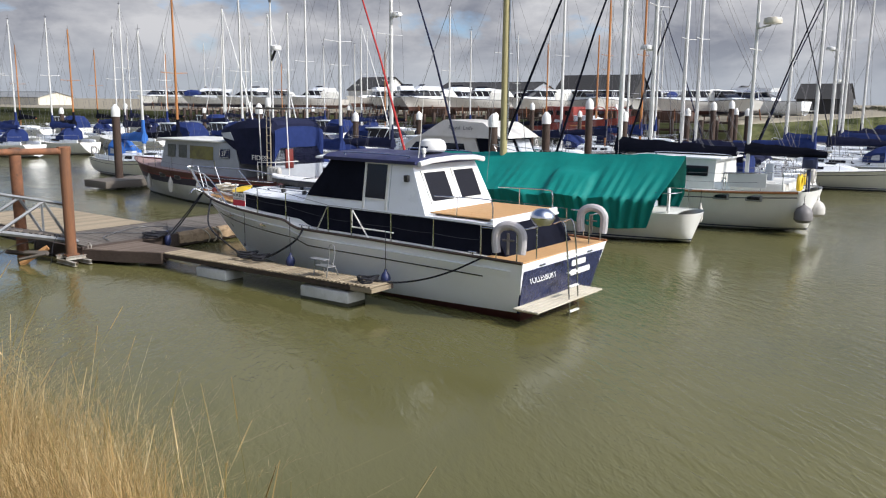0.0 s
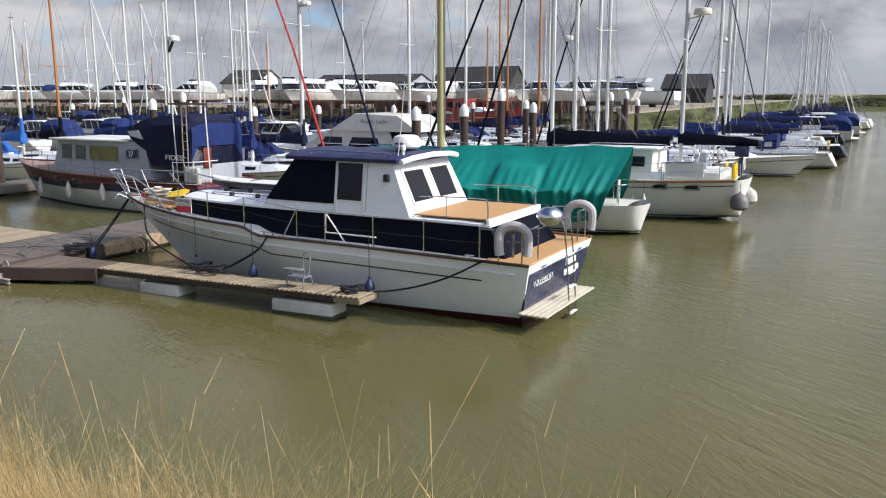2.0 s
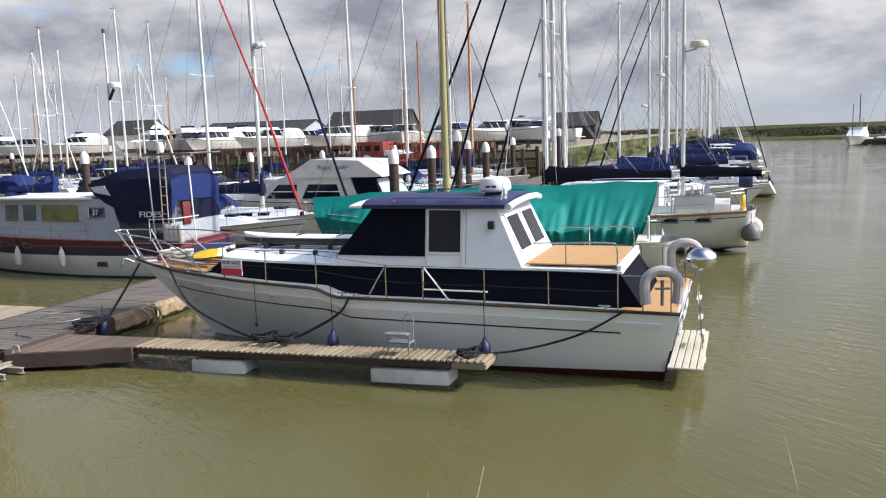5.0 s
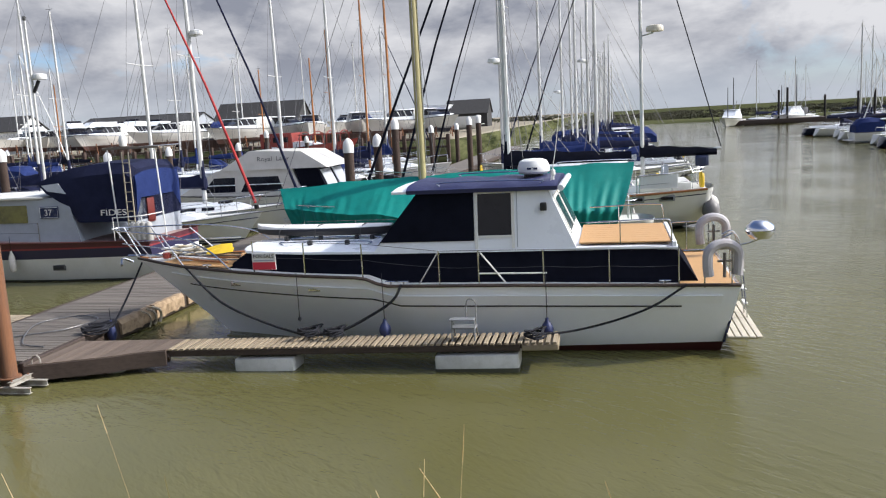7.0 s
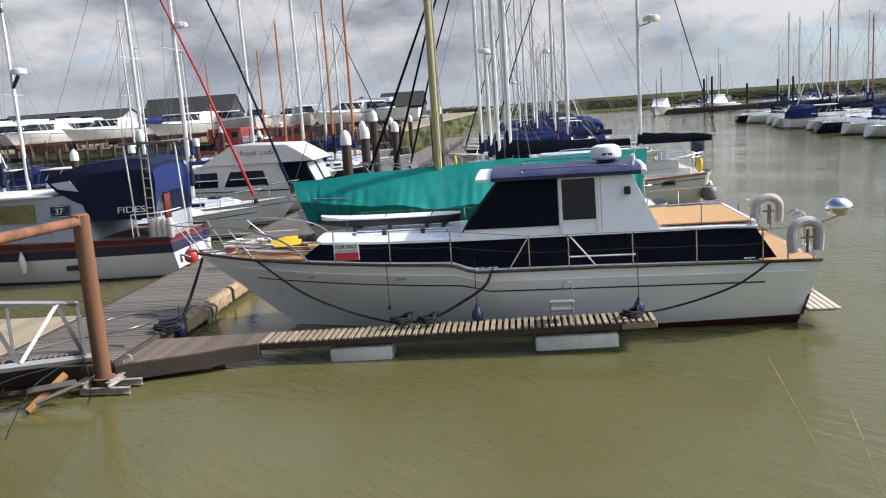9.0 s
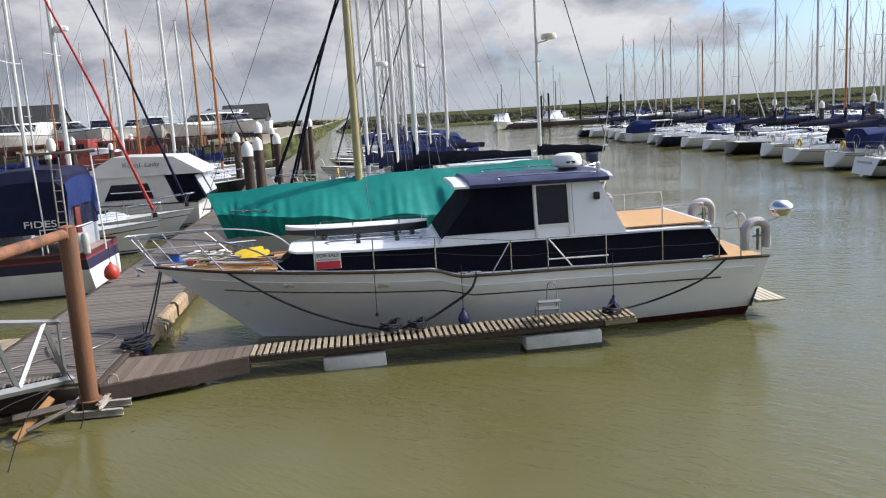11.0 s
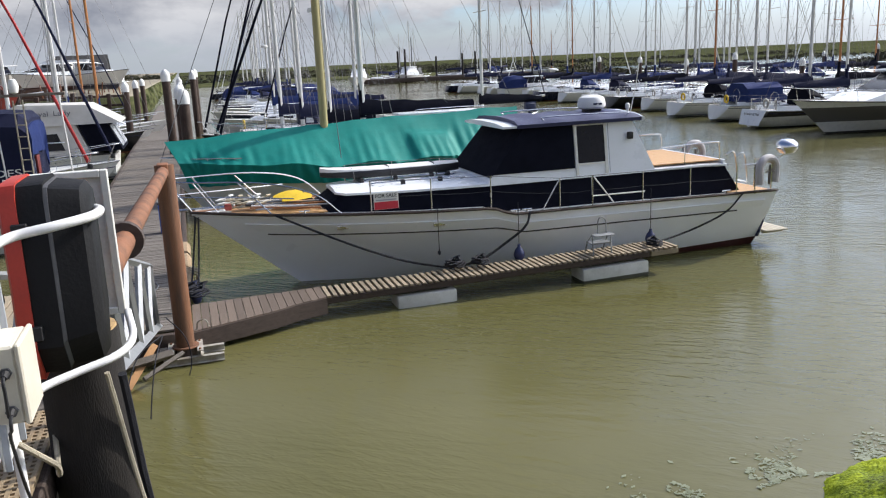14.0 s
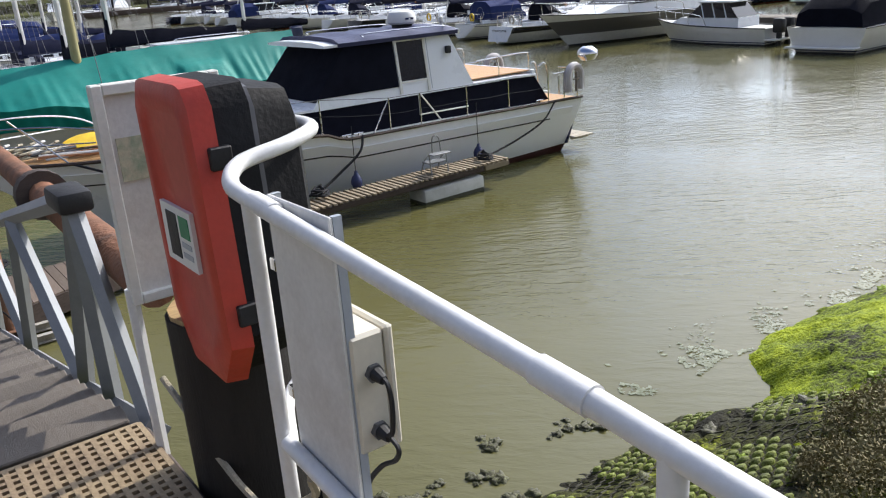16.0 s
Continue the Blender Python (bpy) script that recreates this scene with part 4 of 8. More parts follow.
    writing("port_name", "TOLLESBURY", 0.19, tm, WPLAS, t, width=1.05)
    for (ya, yb, z) in ((-0.85, -0.25, 0.98), (-1.15, -0.30, 0.76)):
        xx = trx(z) - 0.034
        part("name_bar", Geo().box(xx - 0.006, xx + 0.012, ya, yb, z - 0.06, z + 0.06), WPLAS, t)
    # sale board hung on the rail
    p = edge(8.8 / L)
    sg = part("sale_board", Geo().box(8.54, 9.03, p.y - 0.03, p.y - 0.015, 1.64, 1.97, 0.003), WPLAS, t, "red and white FOR SALE board")
    part("red_field", Geo().box(8.55, 9.02, p.y - 0.015, p.y - 0.009, 1.645, 1.79), surf("sign red", (0.62, 0.04, 0.07), 0.4, var=0.05), sg)
    writing("lettering", "FOR SALE", 0.10, pose(8.785, p.y - 0.012, 1.905, 90, 0, 180), BLACK, sg, width=0.42)
    part("small_print", Geo().box(8.58, 8.99, p.y - 0.015, p.y - 0.010, 1.815, 1.835), GREY, sg)
    # gear on the foredeck
    for i in range(9):
        a = random.uniform(-14, 14)
        part("oar", Geo().tube([Vector((9.95 + 0.1 * i, 0.75 - 0.17 * i, 1.66 + 0.025 * (i % 3))) , Vector((11.3 - 0.03 * i, 0.42 - 0.1 * i, 1.72 + 0.02 * (i % 2)))], 0.022, 6), (WOOD, WPLAS, ALU)[i % 3], t)
    for y0_, x0_, dz_ in ((0.28, 10.05, 0.0), (0.02, 10.2, 0.035)):
        pd = part("paddle", Geo().tube([(x0_ + 0.55, y0_ - 0.02, 1.79 + dz_), (x0_ + 1.3, y0_ - 0.12, 1.76 + dz_)], 0.017, 6), ALU, t)
        part("paddle_blade", Geo().loft([[(x, y0_ - 1.3 * hw, 1.79 + dz_ + up + hw * 0.7), (x, y0_ - hw * 0.4, 1.81 + dz_ + up + hw * 0.3), (x, y0_ + hw * 0.4, 1.80 + dz_ + up), (x, y0_ + 1.3 * hw, 1.775 + dz_ + up), (x, y0_, 1.765 + dz_ + up)] for x, hw, up in ((x0_, 0.06, 0.05), (x0_ + 0.05, 0.10, 0.045), (x0_ + 0.30, 0.115, 0.02), (x0_ + 0.48, 0.08, 0.01), (x0_ + 0.60, 0.025, 0.0))]), YELLOW, pd, "yellow plastic paddle blade")
    for k in range(6):
        part("spar", Geo().tube([(9.75 + 0.05 * k, 0.62 - 0.13 * k, 1.70 + 0.03 * (k % 2)), (11.2 + 0.09 * k, 0.50 - 0.15 * k, 1.69 + 0.025 * (k % 3))], 0.019, 6), (ALU, WOOD, BLACK)[k % 3], t)
    part("fuel_tin", Geo().box(11.64, 11.78, 0.02, 0.16, 1.66, 1.79, 0.03), surf("faded red tin", (0.26, 0.04, 0.03), 0.5, var=0.15), t, "small red tin")
    for i in range(5):
        cx, cy = 11.0 + 0.18 * i, random.uniform(-0.25, 0.25)
        coil = [Vector((cx + 0.17 * math.cos(a * 0.9) * (1 + 0.2 * math.sin(a)), cy + 0.15 * math.sin(a), 1.68 + 0.012 * a)) for a in [k * 0.7 for k in range(28)]]
        part("rope_coil", Geo().tube(coil, 0.02, 5), (ROPEW, WPLAS, ROPEW)[i % 3], t)
    part("anchor", Geo().tube([(11.6, 0, 1.72), (12.7, 0.0, 1.73)], 0.03, 6).tube(bend([(12.75, 0.22, 1.55), (12.85, 0, 1.66), (12.75, -0.22, 1.55)]), 0.03, 6), STEEL, t)
    return t, edge, pt


BOAT = at(0, 1.75, 0, -0.9)
boat, bedge, bpt = cruiser(BOAT)


# lines, fenders
def line(name, pts, r, mat, label, m=None):
    return lone(name, Geo().tube(pts, r, 6), mat, m or BOAT, label, "rope")


line("bow_line", bend([bedge(10.9 / 12.45) + Vector((0, 0, 0.02)), (9.6, 1.9, 1.1), (8.6, 2.05, 0.70), (7.75, 2.2, 0.50)]), 0.022, ROPE, "dark mooring rope from bow to finger jetty")
line("spring_line", bend([bedge(5.95 / 12.45) + Vector((0, 0.05, 0.05)), (6.1, 2.02, 1.12), (6.5, 2.06, 0.86), (7.1, 2.15, 0.58), (7.75, 2.2, 0.50)]), 0.026, ROPE, "dark spring rope looped down to the jetty")
line("stern_line", bend([bedge(0.9 / 12.45) + Vector((0, 0.02, 0.02)), (1.5, 2.06, 0.98), (2.2, 2.08, 0.72), (2.9, 2.12, 0.56), (3.4, 2.3, 0.56)]), 0.020, ROPE, "dark stern rope led to the jetty end")
for p0, p1 in (((12.3, 0.15, 1.58), (12.42, 1.28, 0.44)), ((12.36, 0.05, 1.58), (12.55, 1.05, 0.44))):
    line("head_rope", sag(p0, p1, 0.04), 0.018, ROPE, "dark bow rope led down to the walkway")
for i, (cs, cw, r) in enumerate(((7.7, -0.36, 0.22), (7.2, -0.4, 0.2), (3.5, -0.6, 0.2), (12.52, 0.3, 0.30), (12.62, 0.55, 0.22))):
    pts = [Vector(((r * (0.75 + 0.25 * math.sin(a * 3.1))) * math.cos(a), r * math.sin(a * 1.03), 0.03 + 0.004 * a + 0.02 * math.sin(a * 2.3))) for a in [k * 0.55 for k in range(48)]]
    lone("coiled_rope", Geo().tube(pts, 0.02, 5), ROPE, at(cs, cw, 0.53 if cs < 9 else 0.42), "tangled dark mooring rope lying on the jetty", "rope")


def fender(m, r=0.11, h=0.42, mat=None, label="", lanyard=0.6, cat="fender"):
    t = thing("fender", m, label, cat)
    part("body", Geo().turned([(0.02, 0), (r * 0.7, 0.03), (r, 0.12), (r, h * 0.55), (r * 0.75, h * 0.8), (0.035, h), (0.03, h + 0.05)]), mat, t)
    part("lanyard", Geo().tube([(0, 0, h + 0.04), (0, 0, h + lanyard)], 0.008, 5), ROPE, t)
    return t


for s in (3.33, 6.3):
    fender(at(s, -0.22, 0.43), 0.11, 0.3, FENDN, "navy blue teardrop fender hung against the white hull", 0.9)
fender(at(7.95, -0.2, 0.75), 0.01, 0.02, ROPE, "thin line hung down the hull", 0.9, "rope")

# step stool on the finger jetty
st = thing("step_stool", at(4.75, -0.62, 0.52), "small grey folding step with tube handles on the jetty", "step stool")
part("tread", Geo().box(-0.22, 0.22, -0.13, 0.13, 0.2, 0.225, 0.008), ALU, st)
part("tread", Geo().box(-0.22, 0.22, 0.08, 0.26, 0.38, 0.405, 0.008), ALU, st)
for x in (-0.2, 0.2):
    part("leg", Geo().tube([(x, -0.2, 0), (x, -0.1, 0.21), (x, 0.1, 0.4), (x, 0.16, 0.0)], 0.014, 6), ALU, st)
part("handle", Geo().tube(bend([(-0.2, -0.05, 0.25), (-0.2, -0.1, 0.62), (-0.05, -0.1, 0.66), (-0.02, -0.1, 0.3)]), 0.012, 6), ALU, st)


# ---------------------------------------------------------------- sailing yachts
def yacht(m, L, label, hullm=None, mastm=None, mast_h=11.0, mast_x=0.58, cover=None, stay=None, hood=None, detail=True, stripe=NAVYP, radar=0, boom=0.36, mizzen=0, free=0.95, back=True, group="", rake=-0.42):
    """A moored sailing yacht, bow along +x from a stern at 0."""
    t = thing("sailing_yacht", m, label, "sailing boat", group)
    B = 0.32 * L

    def sheer(q):
        return free * (1.0 - 0.28 * math.sin(math.pi * min(1, q * 1.1) * 0.9) * 0.5 + 0.28 * q * q)

    geo, edge, pt = hull_form(L, B, sheer, 0.45, 0.66, L * 0.13, rake if not mizzen else 0.3, 0.48, 2.0, 18, 0.45, rocker=1.15, sect=0.30, bulge=0.14 if not mizzen else 0.35)
    hull = part("hull", geo, hullm or WHITE, t)
    if detail:
        for side in (1, -1):
            part("cove_stripe", Geo().tube([pt(i / 16, 0.86, side) + Vector((0, side * 0.006, 0)) for i in range(17)], 0.016, 4), stripe, hull)
            part("toe_rail", Geo().tube([edge(i / 16, side) for i in range(17)], 0.025, 5), WOOD if stripe is WOOD else ALU, hull)
    part("deck", deck_form(edge, 0.03, 0.03, 14), WHITE2, t)
    # coachroof
    x0, x1 = 0.30 * L, 0.74 * L
    rr = []
    for x, k, h in ((x0, 1.0, 0.40), (x0 + 0.2 * (x1 - x0), 1.0, 0.42), (x0 + 0.6 * (x1 - x0), 0.9, 0.36), (x0 + 0.9 * (x1 - x0), 0.62, 0.26), (x1, 0.5, 0.08)):
        y = B * 0.31 * k
        z = sheer(x / L)
        rr.append([(x, y, z - 0.03), (x, y * 0.86, z + h * 0.85), (x, y * 0.5, z + h), (x, -y * 0.5, z + h), (x, -y * 0.86, z + h * 0.85), (x, -y, z - 0.03)])
    cr = part("coachroof", Geo().loft(rr), WHITE, t)
    if detail:
        for side in (1, -1):
            for a, b in ((0.08, 0.30), (0.36, 0.56), (0.62, 0.74)):
                xa, xb = x0 + a * (x1 - x0), x0 + b * (x1 - x0)
                pts = []
                for x, vz in ((xa, 0.35), (xb, 0.35), (xb, 0.78), (xa, 0.78)):
                    q = (x - x0) / (x1 - x0)
                    k = lerp_rows([(0, 1.0), (0.2, 1.0), (0.6, 0.9), (0.9, 0.62), (1, 0.5)], q)
                    h = lerp_rows([(0, 0.40), (0.2, 0.42), (0.6, 0.36), (0.9, 0.26), (1, 0.08)], q)
                    y = B * 0.31 * k
                    pts.append((x, side * (y + (y * 0.86 - y) * (vz * h / (h * 0.85)) + 0.012), sheer(x / L) - 0.03 + vz * h))
                part("window", Geo().loft([pts, [(p[0], p[1] - side * 0.03, p[2]) for p in pts]]), TINT, cr)
    # cockpit
    zc = sheer(0.15)
    for side in (1, -1):
        part("coaming", Geo().box(0.06 * L, x0, side * B * 0.27 - 0.05, side * B * 0.27 + 0.05, zc - 0.02, zc + 0.24, 0.03), WHITE, t)
    # a flat slab for the well, its shade put into the colour
    part("cockpit_well", Geo().box(0.07 * L, x0 - 0.05, -B * 0.2, B * 0.2, zc - 0.02, zc + 0.03, 0.01), surf("cockpit shade", (0.2, 0.17, 0.13), 0.7), t)
    if hood:
        hr = []
        for k in range(7):
            a = k / 6
            x = x0 - 0.35 + 1.15 * a
            hh = 0.95 - 0.55 * a * a
            w_ = B * 0.30
            hr.append([(x, w_, zc + 0.2), (x, w_ * 0.96, zc + 0.2 + hh * 0.6), (x, w_ * 0.6, zc + 0.2 + hh * 0.95), (x, 0, zc + 0.2 + hh), (x, -w_ * 0.6, zc + 0.2 + hh * 0.95), (x, -w_ * 0.96, zc + 0.2 + hh * 0.6), (x, -w_, zc + 0.2)])
        part("spray_hood", Geo().loft(hr, closed=True), hood, t, "canvas spray hood")
    # spars
    mm = mastm or MASTM
    mx = mast_x * L
    zd = sheer(mast_x) + 0.3
    r = 0.08 if L < 10 else 0.11
    mast = part("mast", Geo().tube([(mx, 0, zd - 0.3), (mx, 0, mast_h * 0.6), (mx - 0.02, 0, mast_h)], r, 8, r * 0.75), mm, t)
    sp_z = zd + (mast_h - zd) * 0.52
    part("spreader", Geo().tube([(mx - 0.1, B * 0.30, sp_z + 0.05), (mx, 0, sp_z), (mx - 0.1, -B * 0.30, sp_z + 0.05)], 0.02, 5), mm, mast)
    part("masthead_gear", Geo().tube([(mx, 0, mast_h), (mx, 0, mast_h + 0.35)], 0.012, 4).tube([(mx - 0.25, 0, mast_h + 0.1), (mx + 0.2, 0, mast_h + 0.1)], 0.012, 4), WIRE, mast)
    if radar:
        part("radar_dome", Geo().turned([(0.02, -0.02), (0.27, 0.0), (0.29, 0.07), (0.26, 0.17), (0.05, 0.22)], m=Matrix.Translation((mx + 0.36, 0, radar))).box(mx, mx + 0.4, -0.05, 0.05, radar - 0.07, radar - 0.01), WPLAS, mast, "white radar dome")
    bz = zd + 0.85
    bl = boom * L
    part("boom", Geo().tube([(mx, 0, bz), (mx - bl, 0, bz + 0.05)], 0.055, 8), mm, t)
    if cover:
        cs = []
        for k in range(11):
            a = k / 10
            x = mx + 0.12 - (bl + 0.05) * a
            hh = 0.58 * (1 - 0.5 * a) + 0.03 * math.sin(k * 2.1)
            ww = 0.22 * (1 - 0.4 * a)
            b0 = bz - 0.10 + 0.05 * a
            cs.append([(x, 0, b0 - 0.03), (x, ww, b0 + 0.05), (x, ww * 0.8, b0 + hh * 0.6), (x, 0.02, b0 + hh), (x, -ww * 0.8, b0 + hh * 0.6), (x, -ww, b0 + 0.05)])
        part("sail_cover", Geo().loft(cs), cover, t, "canvas sail cover laced round the boom")
        part("mast_boot", Geo().tube([(mx + 0.02, 0, bz - 0.2), (mx + 0.02, 0, bz + 1.1)], 0.13, 8, 0.09), cover, t)
    # standing rigging
    bow = edge(0.99)
    if stay:
        part("furled_sail", Geo().tube([(L - 0.25, 0, bow.z + 0.35), (mx + 0.1 + (L - mx) * 0.55, 0, (mast_h) * 0.5), (mx + 0.12, 0, mast_h - 0.2)], 0.062, 7, 0.03), stay, t, "furled headsail on the forestay")
        part("furler_drum", Geo().turned([(0.09, 0), (0.09, 0.16)], m=Matrix.Translation((L - 0.22, 0, bow.z + 0.12))), BLACK, t)
    else:
        part("forestay", Geo().tube([(L - 0.1, 0, bow.z), (mx, 0, mast_h - 0.1)], 0.009, 4), WIRE, t)
    if back:
        part("backstay", Geo().tube([(0.15, 0, sheer(0.01)), (mx, 0, mast_h)], 0.008, 4), WIRE, t)
    for side in (1, -1):
        ch = edge(mast_x - 0.03, side)
        part("shroud", Geo().tube([ch, (mx - 0.1, side * B * 0.30, sp_z + 0.05), (mx, 0, mast_h - 0.1)], 0.008, 4), WIRE, t)
        part("lower_shroud", Geo().tube([edge(mast_x - 0.07, side), (mx, 0, sp_z - 0.1)], 0.008, 4), WIRE, t)
        if detail:
            tops = []
            for q in (0.04, 0.18, 0.34, 0.52, 0.7, 0.86):
                p = edge(q, side)
                part("stanchion", stanchion(Geo(), (p.x, p.y * 0.96, p.z), 0.6, 0.012), STEEL, t)
                tops.append(Vector((p.x, p.y * 0.96, p.z + 0.6)))
            part("guard_wire", Geo().tube(tops, 0.006, 4), WIRE, t)
            part("guard_wire", Geo().tube([p - Vector((0, 0, 0.3)) for p in tops], 0.006, 4), WIRE, t)
            part("pulpit_rail", Geo().tube(bend([tops[-1], (L - 0.1, side * 0.28, bow.z + 0.66), (L + 0.12, 0, bow.z + 0.66)]), 0.014, 5), STEEL, t)
            part("pulpit_post", Geo().tube([edge(0.96, side), (L - 0.1, side * 0.28, bow.z + 0.66)], 0.014, 5), STEEL, t)
            part("pushpit_post", Geo().tube([(0.08, side * B * 0.22, sheer(0)), (0.08, side * B * 0.22, sheer(0) + 0.6)], 0.014, 5), STEEL, t)
            part("winch", Geo().turned([(0.09, 0), (0.08, 0.05), (0.06, 0.09), (0.085, 0.15), (0.02, 0.16)], m=Matrix.Translation((0.20 * L, side * B * 0.27, zc + 0.24))), STEEL, t)
            part("pushpit_rail", Geo().tube(bend([tops[0], (0.08, side * B * 0.22, tops[0].z), (0.05, side * 0.25, tops[0].z)]), 0.014, 5), STEEL, t)
    if detail:
        part("deck_hatch", Geo().box(0.62 * L, 0.62 * L + 0.5, -0.25, 0.25, sheer(0.64) + 0.30, sheer(0.64) + 0.40, 0.03), TINT, cr)
        part("companion_hatch", Geo().box(x0 + 0.1, x0 + 0.85, -0.35, 0.35, zc + 0.36, zc + 0.47, 0.03), WHITE2, cr)
        wl_ = [Vector((0.11 * L, 0.36 * math.cos(a), zc + 0.62 + 0.36 * math.sin(a))) for a in [math.tau * i / 16 for i in range(17)]]
        part("steering_wheel", Geo().tube(wl_, 0.014, 5).tube([(0.11 * L, 0, zc), (0.11 * L + 0.08, 0, zc + 0.65)], 0.05, 6), STEEL, t)
        part("boarding_ladder", Geo().tube([(-0.04, 0.18, 0.25), (0.02, 0.18, zc + 0.55)], 0.013, 5).tube([(-0.04, -0.18, 0.25), (0.02, -0.18, zc + 0.55)], 0.013, 5).tube([(-0.02, -0.18, 0.5), (-0.02, 0.18, 0.5)], 0.013, 5).tube([(0, -0.18, 0.8), (0, 0.18, 0.8)], 0.013, 5), STEEL, t)
        hb = [Vector((0.06, -B * 0.2 + 0.17 * math.cos(a), zc + 0.45 + 0.22 * math.sin(a))) for a in [radians(-65 + 310 * i / 12) for i in range(13)]]
        part("horseshoe_buoy", Geo().tube(hb, 0.06, 7), YELLOW if int(L * 10) % 3 == 0 else FENDW, t)
        if hood:
            for side in (1, -1):
                part("hood_window", Geo().quad((x0 - 0.1, side * (B * 0.30 + 0.012), zc + 0.35), (x0 + 0.35, side * (B * 0.30 + 0.012), zc + 0.35), (x0 + 0.3, side * (B * 0.295 + 0.012), zc + 0.6), (x0 - 0.08, side * (B * 0.295 + 0.012), zc + 0.65), 0.008), surf("clear sheet", (0.50, 0.53, 0.58), 0.12), t)
        for side in (1, -1):
            part("lazy_jack", Geo().tube([(mx - bl * 0.75, side * 0.1, bz + 0.1), (mx - bl * 0.3, side * 0.12, bz + 2.6), (mx, side * 0.1, sp_z)], 0.006, 4), WIRE, t)
    else:
        for side in (1, -1):
            ya, yb_ = B * 0.31 * 0.95, B * 0.31 * 0.82
            part("window_band", Geo().loft([[(x0 + 0.3, side * (ya + d_), sheer(0.4) + 0.10), (x0 + 0.26 * L, side * (yb_ + d_), sheer(0.5) + 0.10), (x0 + 0.25 * L, side * (yb_ - 0.05 + d_), sheer(0.5) + 0.25), (x0 + 0.35, side * (ya - 0.05 + d_), sheer(0.4) + 0.28)] for d_ in (0.03, -0.06)]), TINT, cr)
            rl_ = [edge(q, side) + Vector((0, -side * 0.06, 0.6)) for q in (0.02, 0.2, 0.4, 0.6, 0.8, 0.97)]
            rail_ = Geo().tube(rl_, 0.012, 4)
            for p in rl_:
                rail_.tube([p - Vector((0, 0, 0.6)), p], 0.013, 4)
            part("guard_rail", rail_, STEEL, t)
    if mizzen:
        zx = 0.165 * L
        mz = part("mizzen_mast", Geo().tube([(zx, 0, zc), (zx, 0, mizzen)], 0.075, 8, 0.05), mm, t)
        part("radar_bracket", Geo().tube([(zx, 0, 6.9), (zx - 0.45, 0, 7.0)], 0.03, 6), mm, mz)
        part("radar_dome", Geo().turned([(0.02, 0), (0.3, 0.02), (0.32, 0.1), (0.28, 0.22), (0.05, 0.27)], m=Matrix.Translation((zx - 0.5, 0, 7.02))), CREAM, mz, "cream radar dome")
        part("spreader", Geo().tube([(zx, 0.7, 6.2), (zx, -0.7, 6.2)], 0.018, 5), mm, mz)
        part("topping_lift", Geo().tube([(zx, 0, mizzen), (zx - 2.75, 0, zc + 1.45)], 0.02, 5), ROPE, t)
        part("mizzen_boom", Geo().tube([(zx, 0, zc + 1.25), (zx - 2.75, 0, zc + 1.38)], 0.05, 8), mm, t)
        cs = []
        for k in range(9):
            a = k / 8
            x = zx + 0.1 - 2.7 * a
            hh = 0.40 * (1 - 0.45 * a) + 0.02 * math.sin(k * 2.4)
            ww = 0.15 * (1 - 0.3 * a)
            cs.append([(x, 0, zc + 1.15), (x, ww, zc + 1.25), (x, ww * 0.7, zc + 1.2 + hh * 0.7), (x, 0, zc + 1.2 + hh), (x, -ww * 0.7, zc + 1.2 + hh * 0.7), (x, -ww, zc + 1.25)])
        part("mizzen_cover", Geo().loft(cs), cover or NAVY, t)
    return t, edge


DKHULL = surf("dark blue hull", (0.015, 0.02, 0.05), 0.25, var=0.08, bump=0.02, zcut=[(-2, 0.08, (0.2, 0.03, 0.02))])
WHHULL = surf("white yacht hull", (0.74, 0.74, 0.71), 0.3, var=0.1, scale=1.3, tint=(0.58, 0.58, 0.54), bump=0.02, zcut=[(-2, 0.06, (0.03, 0.03, 0.05)), (0.10, 0.15, (0.03, 0.04, 0.1))])
BKHULL = surf("black yacht hull", (0.016, 0.016, 0.016), 0.28, var=0.08, bump=0.02, zcut=[(-2, 0.08, (0.14, 0.03, 0.02))])

# the yacht under the green tarpaulin
gy = thing("covered_yacht", at(1.2, 11.75), "white yacht under a green tarpaulin, moored stern out", "sailing boat")
GL, GB = 11.8, 3.1
gsheer = lambda q: 1.0 - 0.1 * math.sin(math.pi * q) + 0.3 * q * q
ggeo, gedge, gpt = hull_form(GL, GB, gsheer, 0.5, 0.58, 1.5, 0.30, 0.5, 2.0, 24, 0.45, rocker=1.0, sect=0.34, bulge=0.5)
ghull = part("hull", ggeo, WHHULL, gy)
part("deck", deck_form(gedge, 0.03, 0.03, 18), WHITE2, gy)
part("coachroof", Geo().box(1.2, 2.4, -0.75, 0.75, 0.95, 1.22, 0.08), GREY, gy)
part("mast", Geo().tube([(6.85, 0, 1.0), (6.85, 0, 13.5)], 0.135, 12, 0.11), MASTG, gy, "thick olive wooden mast")
part("mast_track", Geo().tube([(6.70, 0, 3.0), (6.70, 0, 13.5)], 0.03, 6), STEEL, gy)
